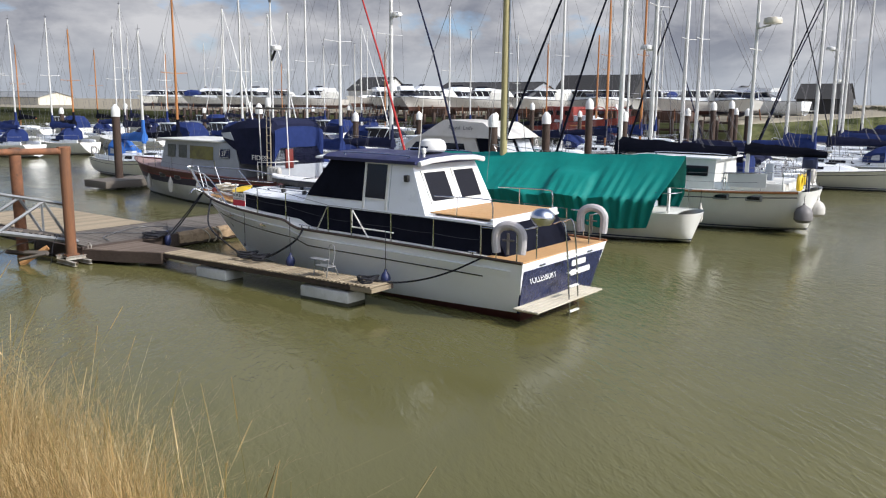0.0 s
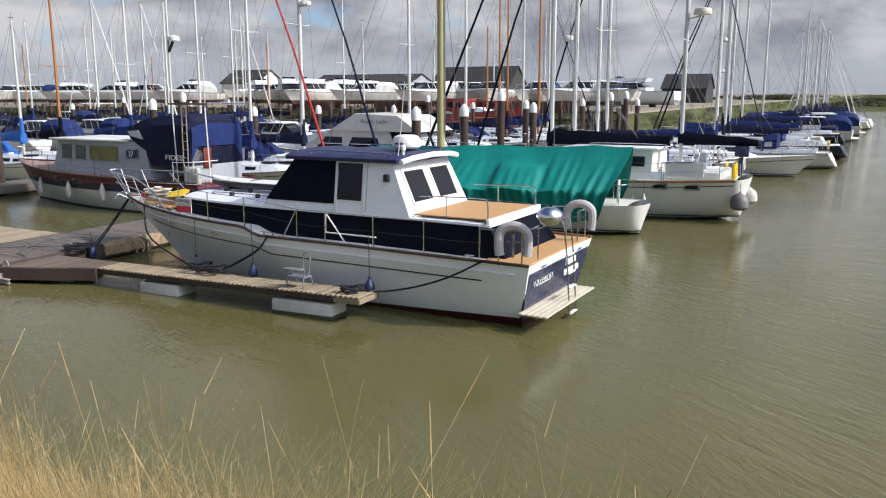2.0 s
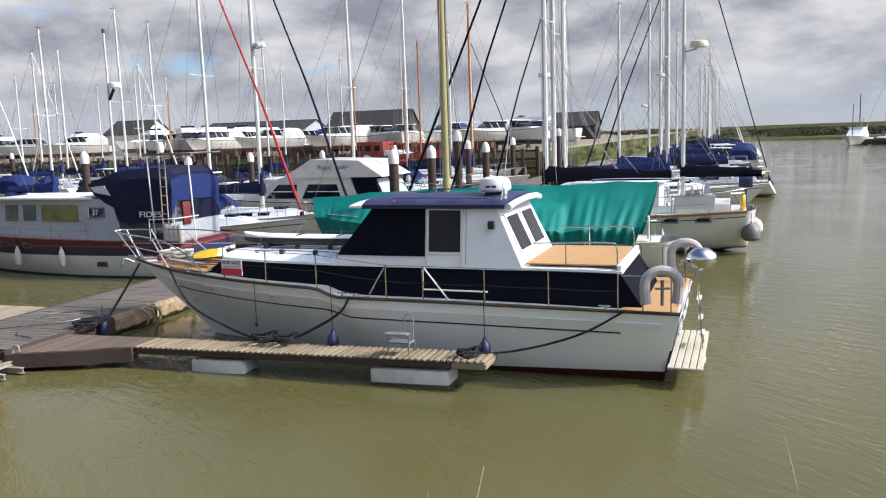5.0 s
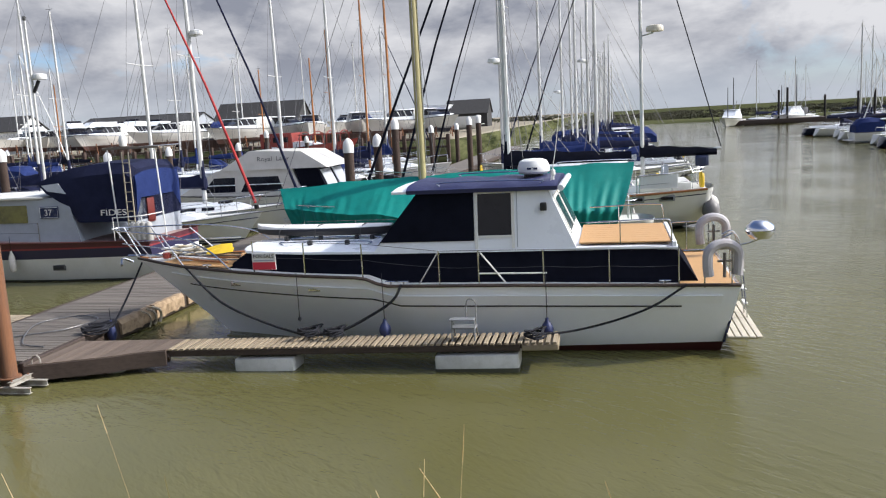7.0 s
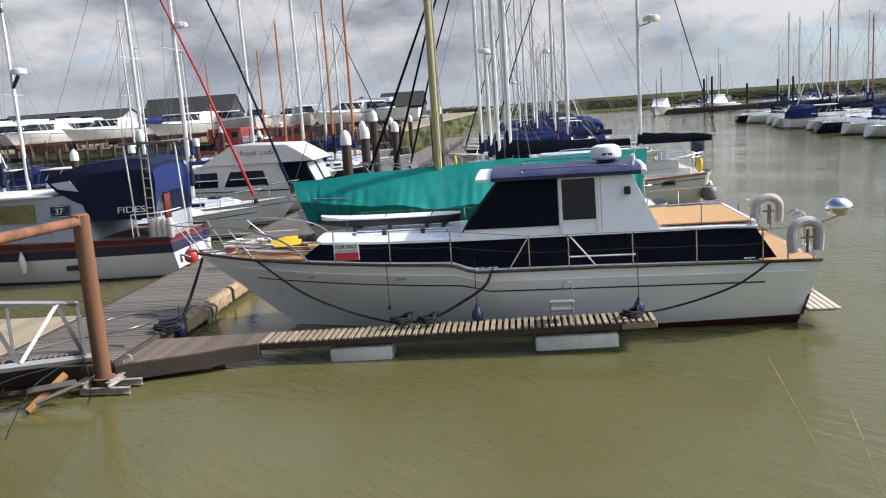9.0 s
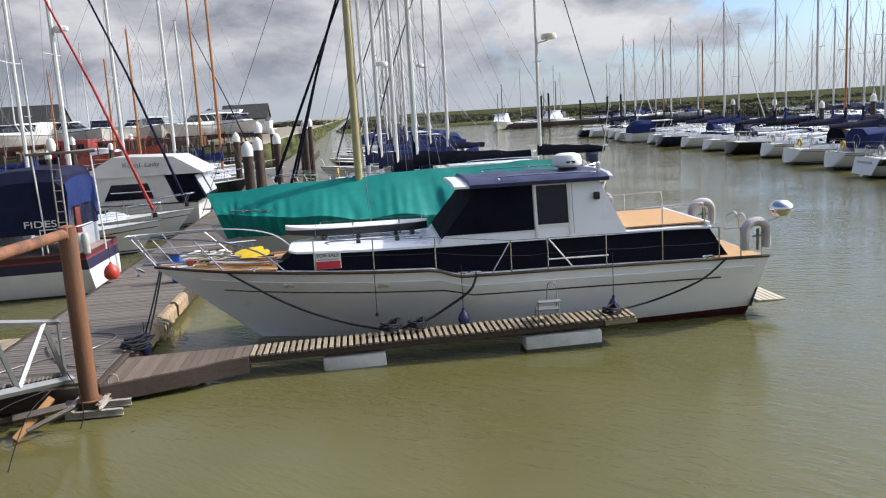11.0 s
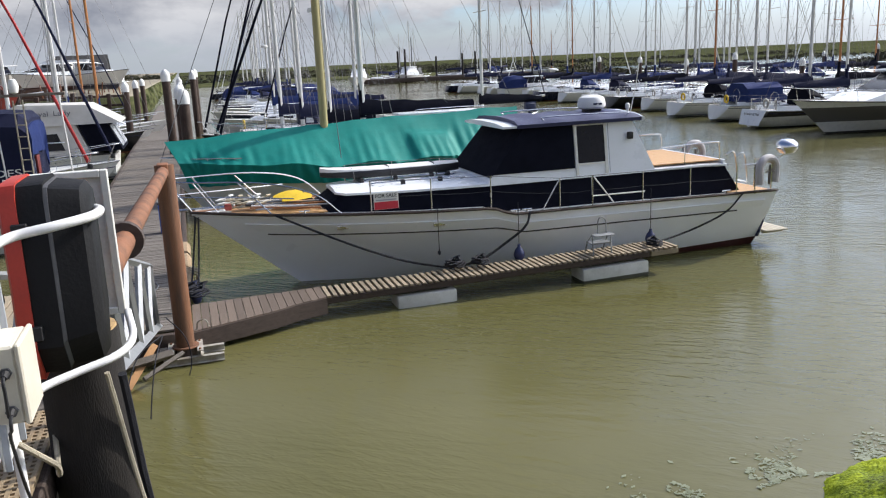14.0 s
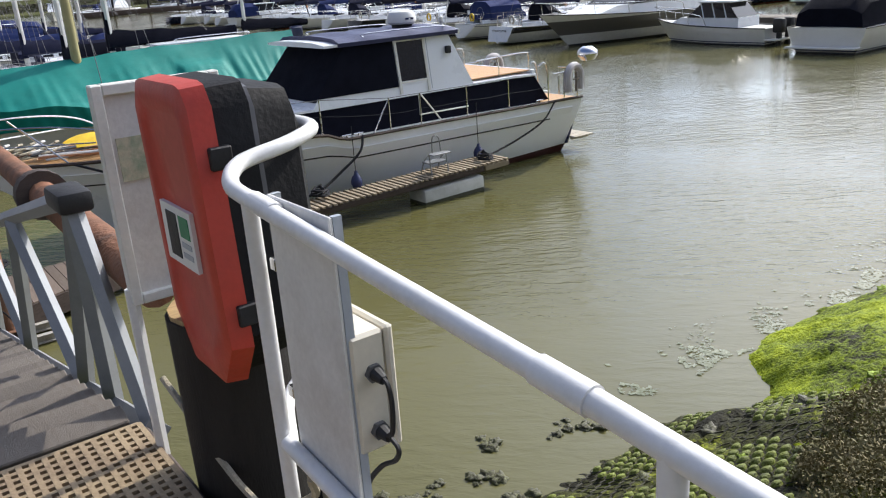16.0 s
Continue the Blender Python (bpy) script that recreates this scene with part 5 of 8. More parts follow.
# tarpaulin: ridge over the boom, falling in folds to below the sheer
tg = []
NS, NC = 230, 40
for i in range(NS + 1):
    q = i / NS
    x = 0.1 + 11.7 * q
    ridge = lerp_rows([(0.1, 2.74), (1.6, 2.72), (4.0, 2.68), (6.6, 2.60), (9.0, 2.50), (11.8, 2.34)], x) - 0.05 * noise.noise((x * 0.5, 0, 9)) - 0.03 * abs(math.sin(x * 1.3))
    e = gedge(min(0.995, x / GL))
    wmax = max(0.42, abs(e.y)) + 0.20
    knee = e.z + 0.42 + 0.10 * noise.noise((x * 0.8, 5, 1))
    hem = lerp_rows([(0.1, 0.50), (1.0, 0.42), (2.2, 0.40), (3.5, 0.62), (6, 0.80), (9, 0.95), (11, 0.92), (12.1, 0.85)], x)
    ring = []
    for j in range(NC + 1):
        v = j / NC * 2 - 1
        a = abs(v)
        side = 1 if v > 0 else -1
        if a < 0.6:
            k = a / 0.6
            y, z = wmax * k, ridge - (ridge - knee) * k ** 0.92
        else:
            k = (a - 0.6) / 0.4
            y, z = wmax + 0.02 - 0.20 * k, knee + (hem - knee) * k
        crease = noise.noise((x * 1.1 + a * 1.5, a * 0.8, side * 4))
        fold = abs(math.sin(x * 5.2 + 4 * noise.noise((x * 0.7, 0, side)) + a * 1.5)) ** 3 * 0.13 * smooth(0.2, 1.0, a) * (0.35 + 0.65 * smooth(-0.3, 0.3, noise.noise((x * 0.55, 3, side))))
        hump = 0.10 * smooth(2.75, 2.95, x) * smooth(4.35, 4.15, x) * smooth(0.2, 0.3, a) * smooth(0.75, 0.6, a)
        fold += (0.055 * abs(math.sin(x * 8.3 + 3 * noise.noise((x * 0.9, a, side)) + a * 2.2)) ** 2 + 0.022 * math.sin(x * 19 + 5 * noise.noise((x, a * 1.5, side)))) * smooth(0.05, 0.55, a) * (0.3 + 0.7 * smooth(6.5, 3.5, x) + 0.4 * smooth(-0.1, 0.4, noise.noise((x * 0.8, a * 2, 6))))
        y += fold + hump + 0.07 * crease * a + 0.035 * noise.noise((x * 3.1 + a * 5, a * 2.5, side * 7)) * a
        z += hump * 0.8 + 0.04 * crease * (1 - a)
        ring.append((x + 0.75 * a ** 1.2 * smooth(3.0, 0.1, x) - 0.6 * a * smooth(10.6, 11.8, x), side * y, z))
    tg.append(ring)
tgeo = Geo().loft(tg, closed=False)
tgeo.add(tg[-1], [tuple(range(NC + 1))])
tarp = part("tarpaulin", tgeo, GREEN, gy, "green tarpaulin laced over the boom, hanging in folds", smooth=60)
md = tarp.modifiers.new("thickness", "SOLIDIFY")
md.thickness = 0.012
for side in (1, -1):
    for x in (0.25, 0.9):
        part("stanchion", stanchion(Geo(), (x, side * 0.85, 1.0), 0.62), STEEL, gy)
    part("stern_rail", Geo().tube(bend([(1.3, side * 1.0, 1.6), (0.2, side * 0.85, 1.62), (0.05, side * 0.3, 1.62)]), 0.014, 5), STEEL, gy)
    part("pulpit_rail", Geo().tube(bend([(9.6, side * 1.0, 1.75), (11.2, side * 0.45, 1.8), (12.0, 0, 1.84)]), 0.016, 5), STEEL, gy)
    for x, y in ((9.8, 0.95), (10.6, 0.7), (11.3, 0.42)):
        part("pulpit_post", Geo().tube([(x, side * y, 1.1), (x, side * y, 1.77)], 0.013, 5), STEEL, gy)
part("shroud", Geo().tube([(6.6, 1.5, 1.0), (6.85, 0.1, 9)], 0.010, 4), WIRE, gy)
part("shroud", Geo().tube([(6.6, -1.5, 1.0), (6.85, -0.1, 9)], 0.010, 4), WIRE, gy)
part("danbuoy", Geo().box(0.3, 0.36, 0.55, 0.72, 1.05, 1.75, 0.02), WPLAS, gy)
part("forestay", Geo().tube([(12.0, 0, 1.7), (6.95, 0, 13.2)], 0.010, 4), WIRE, gy)

# the ketch beyond it
yk, ykedge = yacht(at(-1.3, 16.5), 12.8, "white ketch with navy sail covers and portlights, stern to the channel", WHHULL, mast_h=14.5, cover=DARKC, stay=DARKC, mizzen=12.5, mast_x=0.55, free=1.5, radar=0)
for a, b in ((1.1, 1.65), (2.15, 2.7)):
    ya = ykedge(a / 12.6)
    pl = part("portlight", Geo().box(a, b, ya.y - 0.12, ya.y + 0.0, 1.1, 1.32, 0.03), ALU, yk)
    part("glass", Geo().box(a + 0.06, b - 0.06, ya.y - 0.05, ya.y + 0.006, 1.15, 1.27, 0.02), TINT, pl)
part("rubbing_strake", Geo().tube([ykedge(i / 16, 1) + Vector((0, 0.02, -0.03)) for i in range(17)], 0.045, 5), WOOD, yk)
part("doghouse", Geo().loft([[(x, y * k, z) for y, z in ((1.25, 1.3), (1.1, 2.42), (-1.1, 2.42), (-1.25, 1.3))] for x, k in ((2.85, 1), (5.3, 1), (6.3, 0.93))]), WHITE2, yk)
for y in (1.21, -1.21):
    for x in (3.1, 4.1):
        part("window", Geo().box(x, x + 0.8, y - 0.1 if y > 0 else y - 0.03, y + 0.03 if y > 0 else y + 0.1, 1.82, 2.18, 0.03), TINT, yk)
part("doghouse_roof", Geo().box(2.65, 5.9, -1.22, 1.22, 2.42, 2.49, 0.03), WHITE, yk)
for y in (0.95, -0.95):
    part("grab_rail", Geo().tube(bend([(2.5, y, 2.49), (2.6, y, 2.60), (5.0, y, 2.60), (5.1, y, 2.49)]), 0.018, 6), STEEL, yk)
part("side_dodger", Geo().box(1.0, 2.3, 1.48, 1.51, 1.55, 2.05, 0.01), WPLAS, yk, "white canvas side dodger")
part("cockpit_seat", Geo().box(0.5, 2.3, -1.2, 1.2, 1.4, 1.72, 0.05), WHITE2, yk)
part("wheel_pedestal", Geo().box(1.2, 1.45, -0.12, 0.12, 1.4, 2.3, 0.04), GREY, yk)
for i, (x, y, h) in enumerate(((0.1, 0.9, 0.9), (0.1, -0.9, 0.9), (1.2, 1.45, 0.75), (2.4, 1.6, 0.7))):
    part("pushpit_post", Geo().tube([(x, y, 1.4), (x, y, 1.3 + h)], 0.016, 5), STEEL, yk)
part("pushpit_rail", Geo().tube(bend([(2.4, 1.6, 2.02), (1.2, 1.45, 2.08), (0.1, 0.9, 2.2), (0.0, 0, 2.2), (0.1, -0.9, 2.2), (1.2, -1.45, 2.08)]), 0.018, 6), STEEL, yk)
ob_ = part("outboard_motor", Geo().loft([[(x, y * k, z) for y, z in ((0.14, 2.2), (0.19, 2.32), (0.17, 2.5), (0.08, 2.58), (-0.08, 2.58), (-0.17, 2.5), (-0.19, 2.32), (-0.14, 2.2))] for x, k in ((-0.2, 0.6), (-0.1, 1), (0.15, 1), (0.25, 0.7))]).box(-0.02, 0.1, -0.06, 0.06, 1.35, 2.2, 0.02), surf("blue outboard cover", (0.02, 0.03, 0.08), 0.5), yk, "outboard motor in a blue cover")
arc = [Vector((0.12, 0.75 + 0.2 * math.cos(a), 1.75 + 0.26 * math.sin(a))) for a in [radians(-70 + 320 * i / 14) for i in range(15)]]
part("lifebuoy", Geo().tube(arc, 0.075, 8), YELLOW, yk, "yellow horseshoe lifebuoy")
fender(at(-1.45, 15.4, 0.45), 0.3, 0.62, FENDG, "large grey ball fender hung from a stern rail", 0.6)
fender(at(-1.6, 16.6, 0.55), 0.27, 0.58, FENDW, "pale ball fender at the ketch's quarter", 0.6)
fender(at(1.3, 13.35, 0.45), 0.1, 0.6, FENDW, "white sausage fender hung on the hull", 0.5)

# berths along the channel side of the walkway
S1 = [
    (-0.1, 20.8, 11.4, WHHULL, DARKC, DARKC, NAVY, 15.0, 0.56, 6.6),
    (0.8, 25.8, 10.0, WHHULL, NAVY, None, NAVYB, 13.0, 0.6, 0),
    (1.6, 29.4, 10.0, BKHULL, NAVY, DARKC, None, 13.5, 0.58, 0),
    (-0.9, 34.8, 12.0, WHHULL, NAVYB, None, NAVY, 14.5, 0.56, 0),
    (-3.0, 39.8, 10.5, WHHULL, NAVY, DARKC, NAVYB, 13.2, 0.57, 7.5),
    (0.6, 43.0, 10.0, WHHULL, NAVYB, None, None, 12.5, 0.57, 0),
    (-3.3, 48.2, 13.0, DKHULL, NAVYB, NAVY, NAVYB, 15.5, 0.56, 0),
    (-1.2, 53.5, 11.5, WHHULL, NAVY, None, NAVY, 14.0, 0.56, 6),
    (-1.5, 59.0, 11.0, WHHULL, NAVY, None, NAVYB, 14.0, 0.56, 0),
    (-2.6, 66.0, 11.5, DKHULL, NAVYB, None, NAVY, 13.0, 0.56, 0),
]
for s, w, L, hm_, cv_, st_, hd_, mh, mx_, rd in S1:
    yacht(at(s, w) if w != 34.8 else at(s + L - 1.9, 33.6, 0, 180), L, "moored sailing yacht with %s sail cover" % ("blue" if cv_ is NAVYB else "navy"), hm_, mast_h=mh, cover=cv_, stay=st_, hood=hd_, mast_x=mx_, radar=rd, group="yachts along the walkway", detail=w < 45)
# berths on the landward side, bows to the walkway
S2 = [
    (25.3, 15.6, 9.9, WHHULL, NAVYB, REDC, NAVYB, 12.5, 0.55, 0, MASTM),
    (25.2, 19.0, 10.3, WHHULL, NAVY, NAVY, NAVYB, 13.5, 0.55, 8.5, MASTM),
    (27.0, 31.5, 11.0, WHHULL, NAVYB, None, NAVY, 13.0, 0.57, 0, MASTM),
    (24.6, 35.8, 10.0, BKHULL, NAVY, None, None, 13.0, 0.57, 0, MASTM),
    (23.6, 41.1, 9.5, WHHULL, NAVY, None, NAVYB, 13.5, 0.57, 0, MASTW),
    (23.8, 46.4, 10.5, WHHULL, NAVYB, None, NAVY, 14.0, 0.57, 0, MASTW),
    (27.0, 51.0, 10.5, WHHULL, NAVY, None, None, 12.5, 0.57, 0, MASTM),
    (27.0, 57.0, 10.5, WHHULL, NAVYB, NAVY, None, 12.5, 0.57, 0, MASTM),
]
for s, w, L, hm_, cv_, st_, hd_, mh, mx_, rd, mt in S2:
    sy, _e = yacht(at(s, w, 0, 180), L, "moored sailing yacht lying bow to the walkway", hm_, mastm=mt, mast_h=mh, cover=cv_, stay=st_, hood=hd_, mast_x=mx_, radar=rd, group="yachts behind the walkway", detail=w < 45)
    if w == 15.6:
        # a short after mast that carries the radar
        am = part("after_mast", Geo().tube([(0.3, 0.3, 0.9), (0.3, 0.3, 9.2)], 0.06, 8, 0.045), MASTM, sy)
        part("radar_dome", Geo().turned([(0.02, -0.02), (0.27, 0.0), (0.29, 0.07), (0.27, 0.2), (0.05, 0.25)], m=Matrix.Translation((0.66, 0.3, 6.85))), WPLAS, am, "white radar dome")
        part("radar_bracket", Geo().tube([(0.32, 0.3, 6.35), (0.6, 0.3, 6.8)], 0.07, 6), BLACK, am)
        part("masthead_light", Geo().turned([(0.05, 9.2), (0.07, 9.25), (0.07, 9.36), (0.02, 9.4)], m=Matrix.Translation((0.3, 0.3, 0))), DGREY, am)

# ---------------------------------------------------------------- piles
def pile(m, top, r, label, mat=PILEM, cap=True, group="walkway piles"):
    t = thing("mooring_pile", m, label, "pile", group)
    part("post", Geo().tube([(0, 0, -2.5), (0, 0, top)], r, 12), mat, t)
    if cap:
        part("cap", Geo().turned([(r * 1.12, top - 0.32), (r * 1.15, top - 0.05), (r * 0.95, top + 0.12), (r * 0.3, top + 0.26), (0.01, top + 0.28)], seg=12), WPLAS, t, "white conical cap")
    return t


for s, w, top in ((12.3, 17.5, 3.55), (12.45, 22.5, 3.6), (13.0, 28.2, 4.3), (12.4, 31.5, 3.6), (15.5, 38.0, 3.7), (11.5, 44.1, 4.2), (11.3, 47.4, 4.3), (15.5, 50, 3.7), (12.4, 55, 3.7), (15.5, 62, 3.7)):
    pile(at(s, w), top, 0.2, "dark steel pile with a white conical cap beside the walkway")


# ---------------------------------------------------------------- motor boats
def side_plate(pts, side, d0=0.01, d1=-0.03):
    return Geo().loft([[(x, side * (y + d0), z) for x, y, z in pts], [(x, side * (y + d1), z) for x, y, z in pts]])


def motorboat(m, L, label, hullm=None, fly=False, canvas=None, free=1.15, lift=1.0, hard=True, outboard=False, group="", detail=True):
    """A moored motor boat, bow along +x from a stern at 0."""
    t = thing("motor_boat", m, label, "motor boat", group)
    B = 0.33 * L
    sheer = lambda q: free * (0.86 + 0.34 * q * q)
    geo, edge, pt = hull_form(L, B, sheer, 0.4, 0.9, L * 0.17, 0.15, 0.5, 2.3, 18, 0.6, 0.04)
    part("hull", geo, hullm or WHHULL, t)
    part("deck", deck_form(edge, 0.04, 0.03, 14), WHITE2, t)
    part("rubbing_strake", Geo().tube([edge(i / 16, 1) for i in range(17)], 0.03, 5), BLACK, t)
    part("rubbing_strake", Geo().tube([edge(i / 16, -1) for i in range(17)], 0.03, 5), BLACK, t)
    zd = sheer(0.4) - 0.05
    h = 1.0 * lift
    xa, xb, xc = 0.22 * L, 0.60 * L, 0.84 * L
    y = B * 0.38
    body = part("cabin", Geo().loft([[(xa, y, zd), (xc, y * 0.55, zd + 0.1), (xc, -y * 0.55, zd + 0.1), (xa, -y, zd)],
                                     [(xa, y * 0.97, zd + h * 0.45), (xb + 0.12 * L, y * 0.72, zd + h * 0.45), (xb + 0.12 * L, -y * 0.72, zd + h * 0.45), (xa, -y * 0.97, zd + h * 0.45)]]), WHITE, t)
    up = Geo().loft([[(xa + 0.05, y * 0.95, zd + h * 0.45), (xb + 0.06 * L, y * 0.8, zd + h * 0.45), (xb + 0.06 * L, -y * 0.8, zd + h * 0.45), (xa + 0.05, -y * 0.95, zd + h * 0.45)],
                     [(xa + 0.1 * L, y * 0.84, zd + h * 1.15), (xb - 0.06 * L, y * 0.7, zd + h * 1.15), (xb - 0.06 * L, -y * 0.7, zd + h * 1.15), (xa + 0.1 * L, -y * 0.84, zd + h * 1.15)]])
    sc = part("windscreen", up, TINT if hard else WHITE, t, "dark raked windscreen")
    part("roof", Geo().box(xa + 0.06 * L, xb - 0.04 * L, -y * 0.9, y * 0.9, zd + h * 1.13, zd + h * 1.22, 0.04), WHITE, t)
    for side in (1, -1):
        for k in (0.25, 0.5, 0.75):
            x = xa + 0.05 + (xb - xa) * k
            yy = y * (0.93 - 0.12 * k) + 0.01
            part("window_post", Geo().tube([(x, side * yy, zd + h * 0.45), (x + 0.04 * L, side * (yy - 0.12 * y), zd + h * 1.14)], 0.035, 4), WHITE, sc)
        if detail:
            part("bow_rail", Geo().tube(bend([edge(0.45, side) + Vector((0, 0, 0.05)), edge(0.5, side) + Vector((0.1, 0, 0.5)), edge(0.8, side) + Vector((0.1, 0, 0.55)), Vector((L + 0.1, side * 0.15, sheer(1) + 0.6)), Vector((L + 0.15, 0, sheer(1) + 0.6))]), 0.016, 5), STEEL, t)
            for q in (0.6, 0.72, 0.84, 0.95):
                p = edge(q, side)
                part("rail_post", Geo().tube([p, (p.x + 0.1, p.y, p.z + 0.54)], 0.013, 5), STEEL, t)
    if fly:
        part("flybridge", Geo().loft([[(xa + 0.02 * L, y * 0.8, zd + h * 1.22), (xb - 0.02 * L, y * 0.66, zd + h * 1.22), (xb - 0.02 * L, -y * 0.66, zd + h * 1.22), (xa + 0.02 * L, -y * 0.8, zd + h * 1.22)],
                                      [(xa, y * 0.85, zd + h * 1.75), (xb - 0.1 * L, y * 0.68, zd + h * 1.8), (xb - 0.1 * L, -y * 0.68, zd + h * 1.8), (xa, -y * 0.85, zd + h * 1.75)]]), WHITE, t)
        part("fly_screen", Geo().loft([[(xb - 0.11 * L, yy, zd + h * 1.78) for yy in (y * 0.66, -y * 0.66)] + [(xb - 0.14 * L, yy, zd + h * 2.05) for yy in (-y * 0.6, y * 0.6)],
                                       [(xb - 0.125 * L, yy, zd + h * 1.78) for yy in (y * 0.66, -y * 0.66)] + [(xb - 0.155 * L, yy, zd + h * 2.05) for yy in (-y * 0.6, y * 0.6)]]), TINT, t)
    if canvas:
        cr = []
        for x, hh in ((0.02 * L, 0.7), (0.08 * L, 1.25), (0.2 * L, 1.35), (xa + 0.1 * L, 1.2)):
            cr.append([(x, y * 1.0, zd), (x, y * 0.95, zd + h * hh * 0.7), (x, y * 0.6, zd + h * hh), (x, -y * 0.6, zd + h * hh), (x, -y * 0.95, zd + h * hh * 0.7), (x, -y, zd)])
        part("cockpit_cover", Geo().loft(cr), canvas, t, "canvas cockpit cover")
    part("bathing_platform", Geo().box(-0.5, 0.16, -B * 0.4, B * 0.4, 0.22, 0.3, 0.03), WHITE2, t)
    if outboard:
        for yy in (-0.35, 0.35):
            part("outboard_motor", Geo().box(-0.55, -0.05, yy - 0.2, yy + 0.2, 0.55, 1.2, 0.1).box(-0.42, -0.2, yy - 0.08, yy + 0.08, -0.4, 0.6, 0.03), BLACK, t, "black outboard motor")
    return t, edge, pt


# the wheelhouse boat with the navy canvas
FL, FB = 11.8, 3.7
fd = thing("wheelhouse_boat", at(15.75, 9.4), "old white and maroon wheelhouse boat with a navy canvas shelter", "motor boat")
fsheer = lambda q: 1.24 + 0.35 * q * q
fm = surf("old boat hull", (0.70, 0.70, 0.67), 0.4, var=0.12, scale=1.5, tint=(0.5, 0.48, 0.43), zcut=[(-2, 0.05, (0.02, 0.02, 0.03)), (0.76, 1.05, (0.024, 0.022, 0.060)), (1.05, 1.10, (0.24, 0.035, 0.04)), (1.10, 3, (0.080, 0.018, 0.026))])
fgeo, fedge, fpt = hull_form(FL, FB, fsheer, 0.5, 0.85, 1.5, -0.15, 0.48, 2.3, 26, 0.55)
part("hull", fgeo, fm, fd)
part("deck", deck_form(fedge, 0.05, 0.03, 18), surf("faded deck paint", (0.27, 0.17, 0.15), 0.7, var=0.2, scale=3, tint=(0.36, 0.32, 0.30), bump=0.1), fd, "faded red-brown painted deck")
for side in (1, -1):
    part("capping_rail", Geo().tube([fedge(i / 30, side) for i in range(31)], 0.03, 6), BROWNH, fd)
    tops = []
    for q in (0.30, 0.42, 0.54, 0.66, 0.78, 0.88):
        p = fedge(q, side)
        part("stanchion", stanchion(Geo(), (p.x, p.y * 0.95, p.z), 0.62), STEEL, fd)
        tops.append(Vector((p.x, p.y * 0.95, p.z + 0.6)))
    part("guard_wire", Geo().tube(tops, 0.007, 5), WIRE, fd)
    part("guard_wire", Geo().tube([p - Vector((0, 0, 0.3)) for p in tops], 0.007, 5), WIRE, fd)
    part("pulpit_rail", Geo().tube(bend([tops[-1], (FL - 0.2, side * 0.35, 2.1), (FL + 0.1, 0, 2.12)]), 0.016, 6), STEEL, fd)
cab_ = part("wheelhouse", Geo().loft([[(2.35, 1.36, 1.1), (8.3, 1.05, 1.2), (8.3, -1.05, 1.2), (2.35, -1.36, 1.1)], [(2.75, 1.28, 2.60), (7.85, 0.98, 2.56), (7.85, -0.98, 2.56), (2.75, -1.28, 2.60)]]), GREY, fd, "grey painted cabin")
part("cabin_roof", Geo().box(3.6, 8.05, -1.3, 1.3, 2.58, 2.66, 0.03), WHITE2, fd)
OLIVEB = surf("olive window blind", (0.20, 0.18, 0.055), 0.2, var=0.3, scale=3, tint=(0.06, 0.06, 0.03))
PANEG = surf("grey curtained pane", (0.075, 0.085, 0.085), 0.12, var=0.3, scale=4, tint=(0.16, 0.17, 0.16))
for side in (1, -1):
    for x0_, x1_ in ((4.25, 5.9), (6.2, 6.75), (7.05, 7.6)):
        k0 = 1.30 - 0.052 * (x0_ - 3.2)
        k1 = 1.30 - 0.052 * (x1_ - 3.2)
        w_ = part("window", side_plate([(x0_, k0, 1.85), (x1_, k1, 1.85), (x1_, k1 - 0.03, 2.4), (x0_, k0 - 0.03, 2.4)], side, 0.012, -0.05), OLIVEB if x0_ < 5 else PANEG, cab_)
    pl = part("number_plate_board", side_plate([(3.08, 1.30, 1.98), (3.75, 1.265, 1.98), (3.75, 1.25, 2.34), (3.08, 1.285, 2.34)], side, 0.03, 0.0), NAVYP, cab_)
    for xa, xb, za, zb in ((3.10, 3.73, 2.0, 2.012), (3.10, 3.73, 2.308, 2.32), (3.10, 3.115, 2.0, 2.32), (3.715, 3.73, 2.0, 2.32)):
        part("white_rim", side_plate([(xa, 1.299, za), (xb, 1.266, za), (xb, 1.252, zb), (xa, 1.285, zb)], side, 0.040, 0.025), WPLAS, pl)
    for x_, v_ in ((3.3, 0.55), (6.1, 0.86), (7.3, 0.86)):
        p = fpt(x_ / FL, v_, side)
        q_ = part("portlight", Geo().box(p.x - 0.22, p.x + 0.22, p.y - 0.03, p.y + 0.03, p.z - 0.10, p.z + 0.10, 0.025), DGREY, fd)
        part("pane", Geo().box(p.x - 0.18, p.x + 0.18, p.y - 0.036, p.y + 0.036, p.z - 0.065, p.z + 0.065, 0.02), BLACK, q_)
for side, rz in ((1, 180), (-1, 0)):
    writing("sail_number", "37", 0.27, Matrix.Translation((3.42, side * 1.345, 2.15)) @ pose(0, 0, 0, 90, 0, rz), WPLAS, fd)
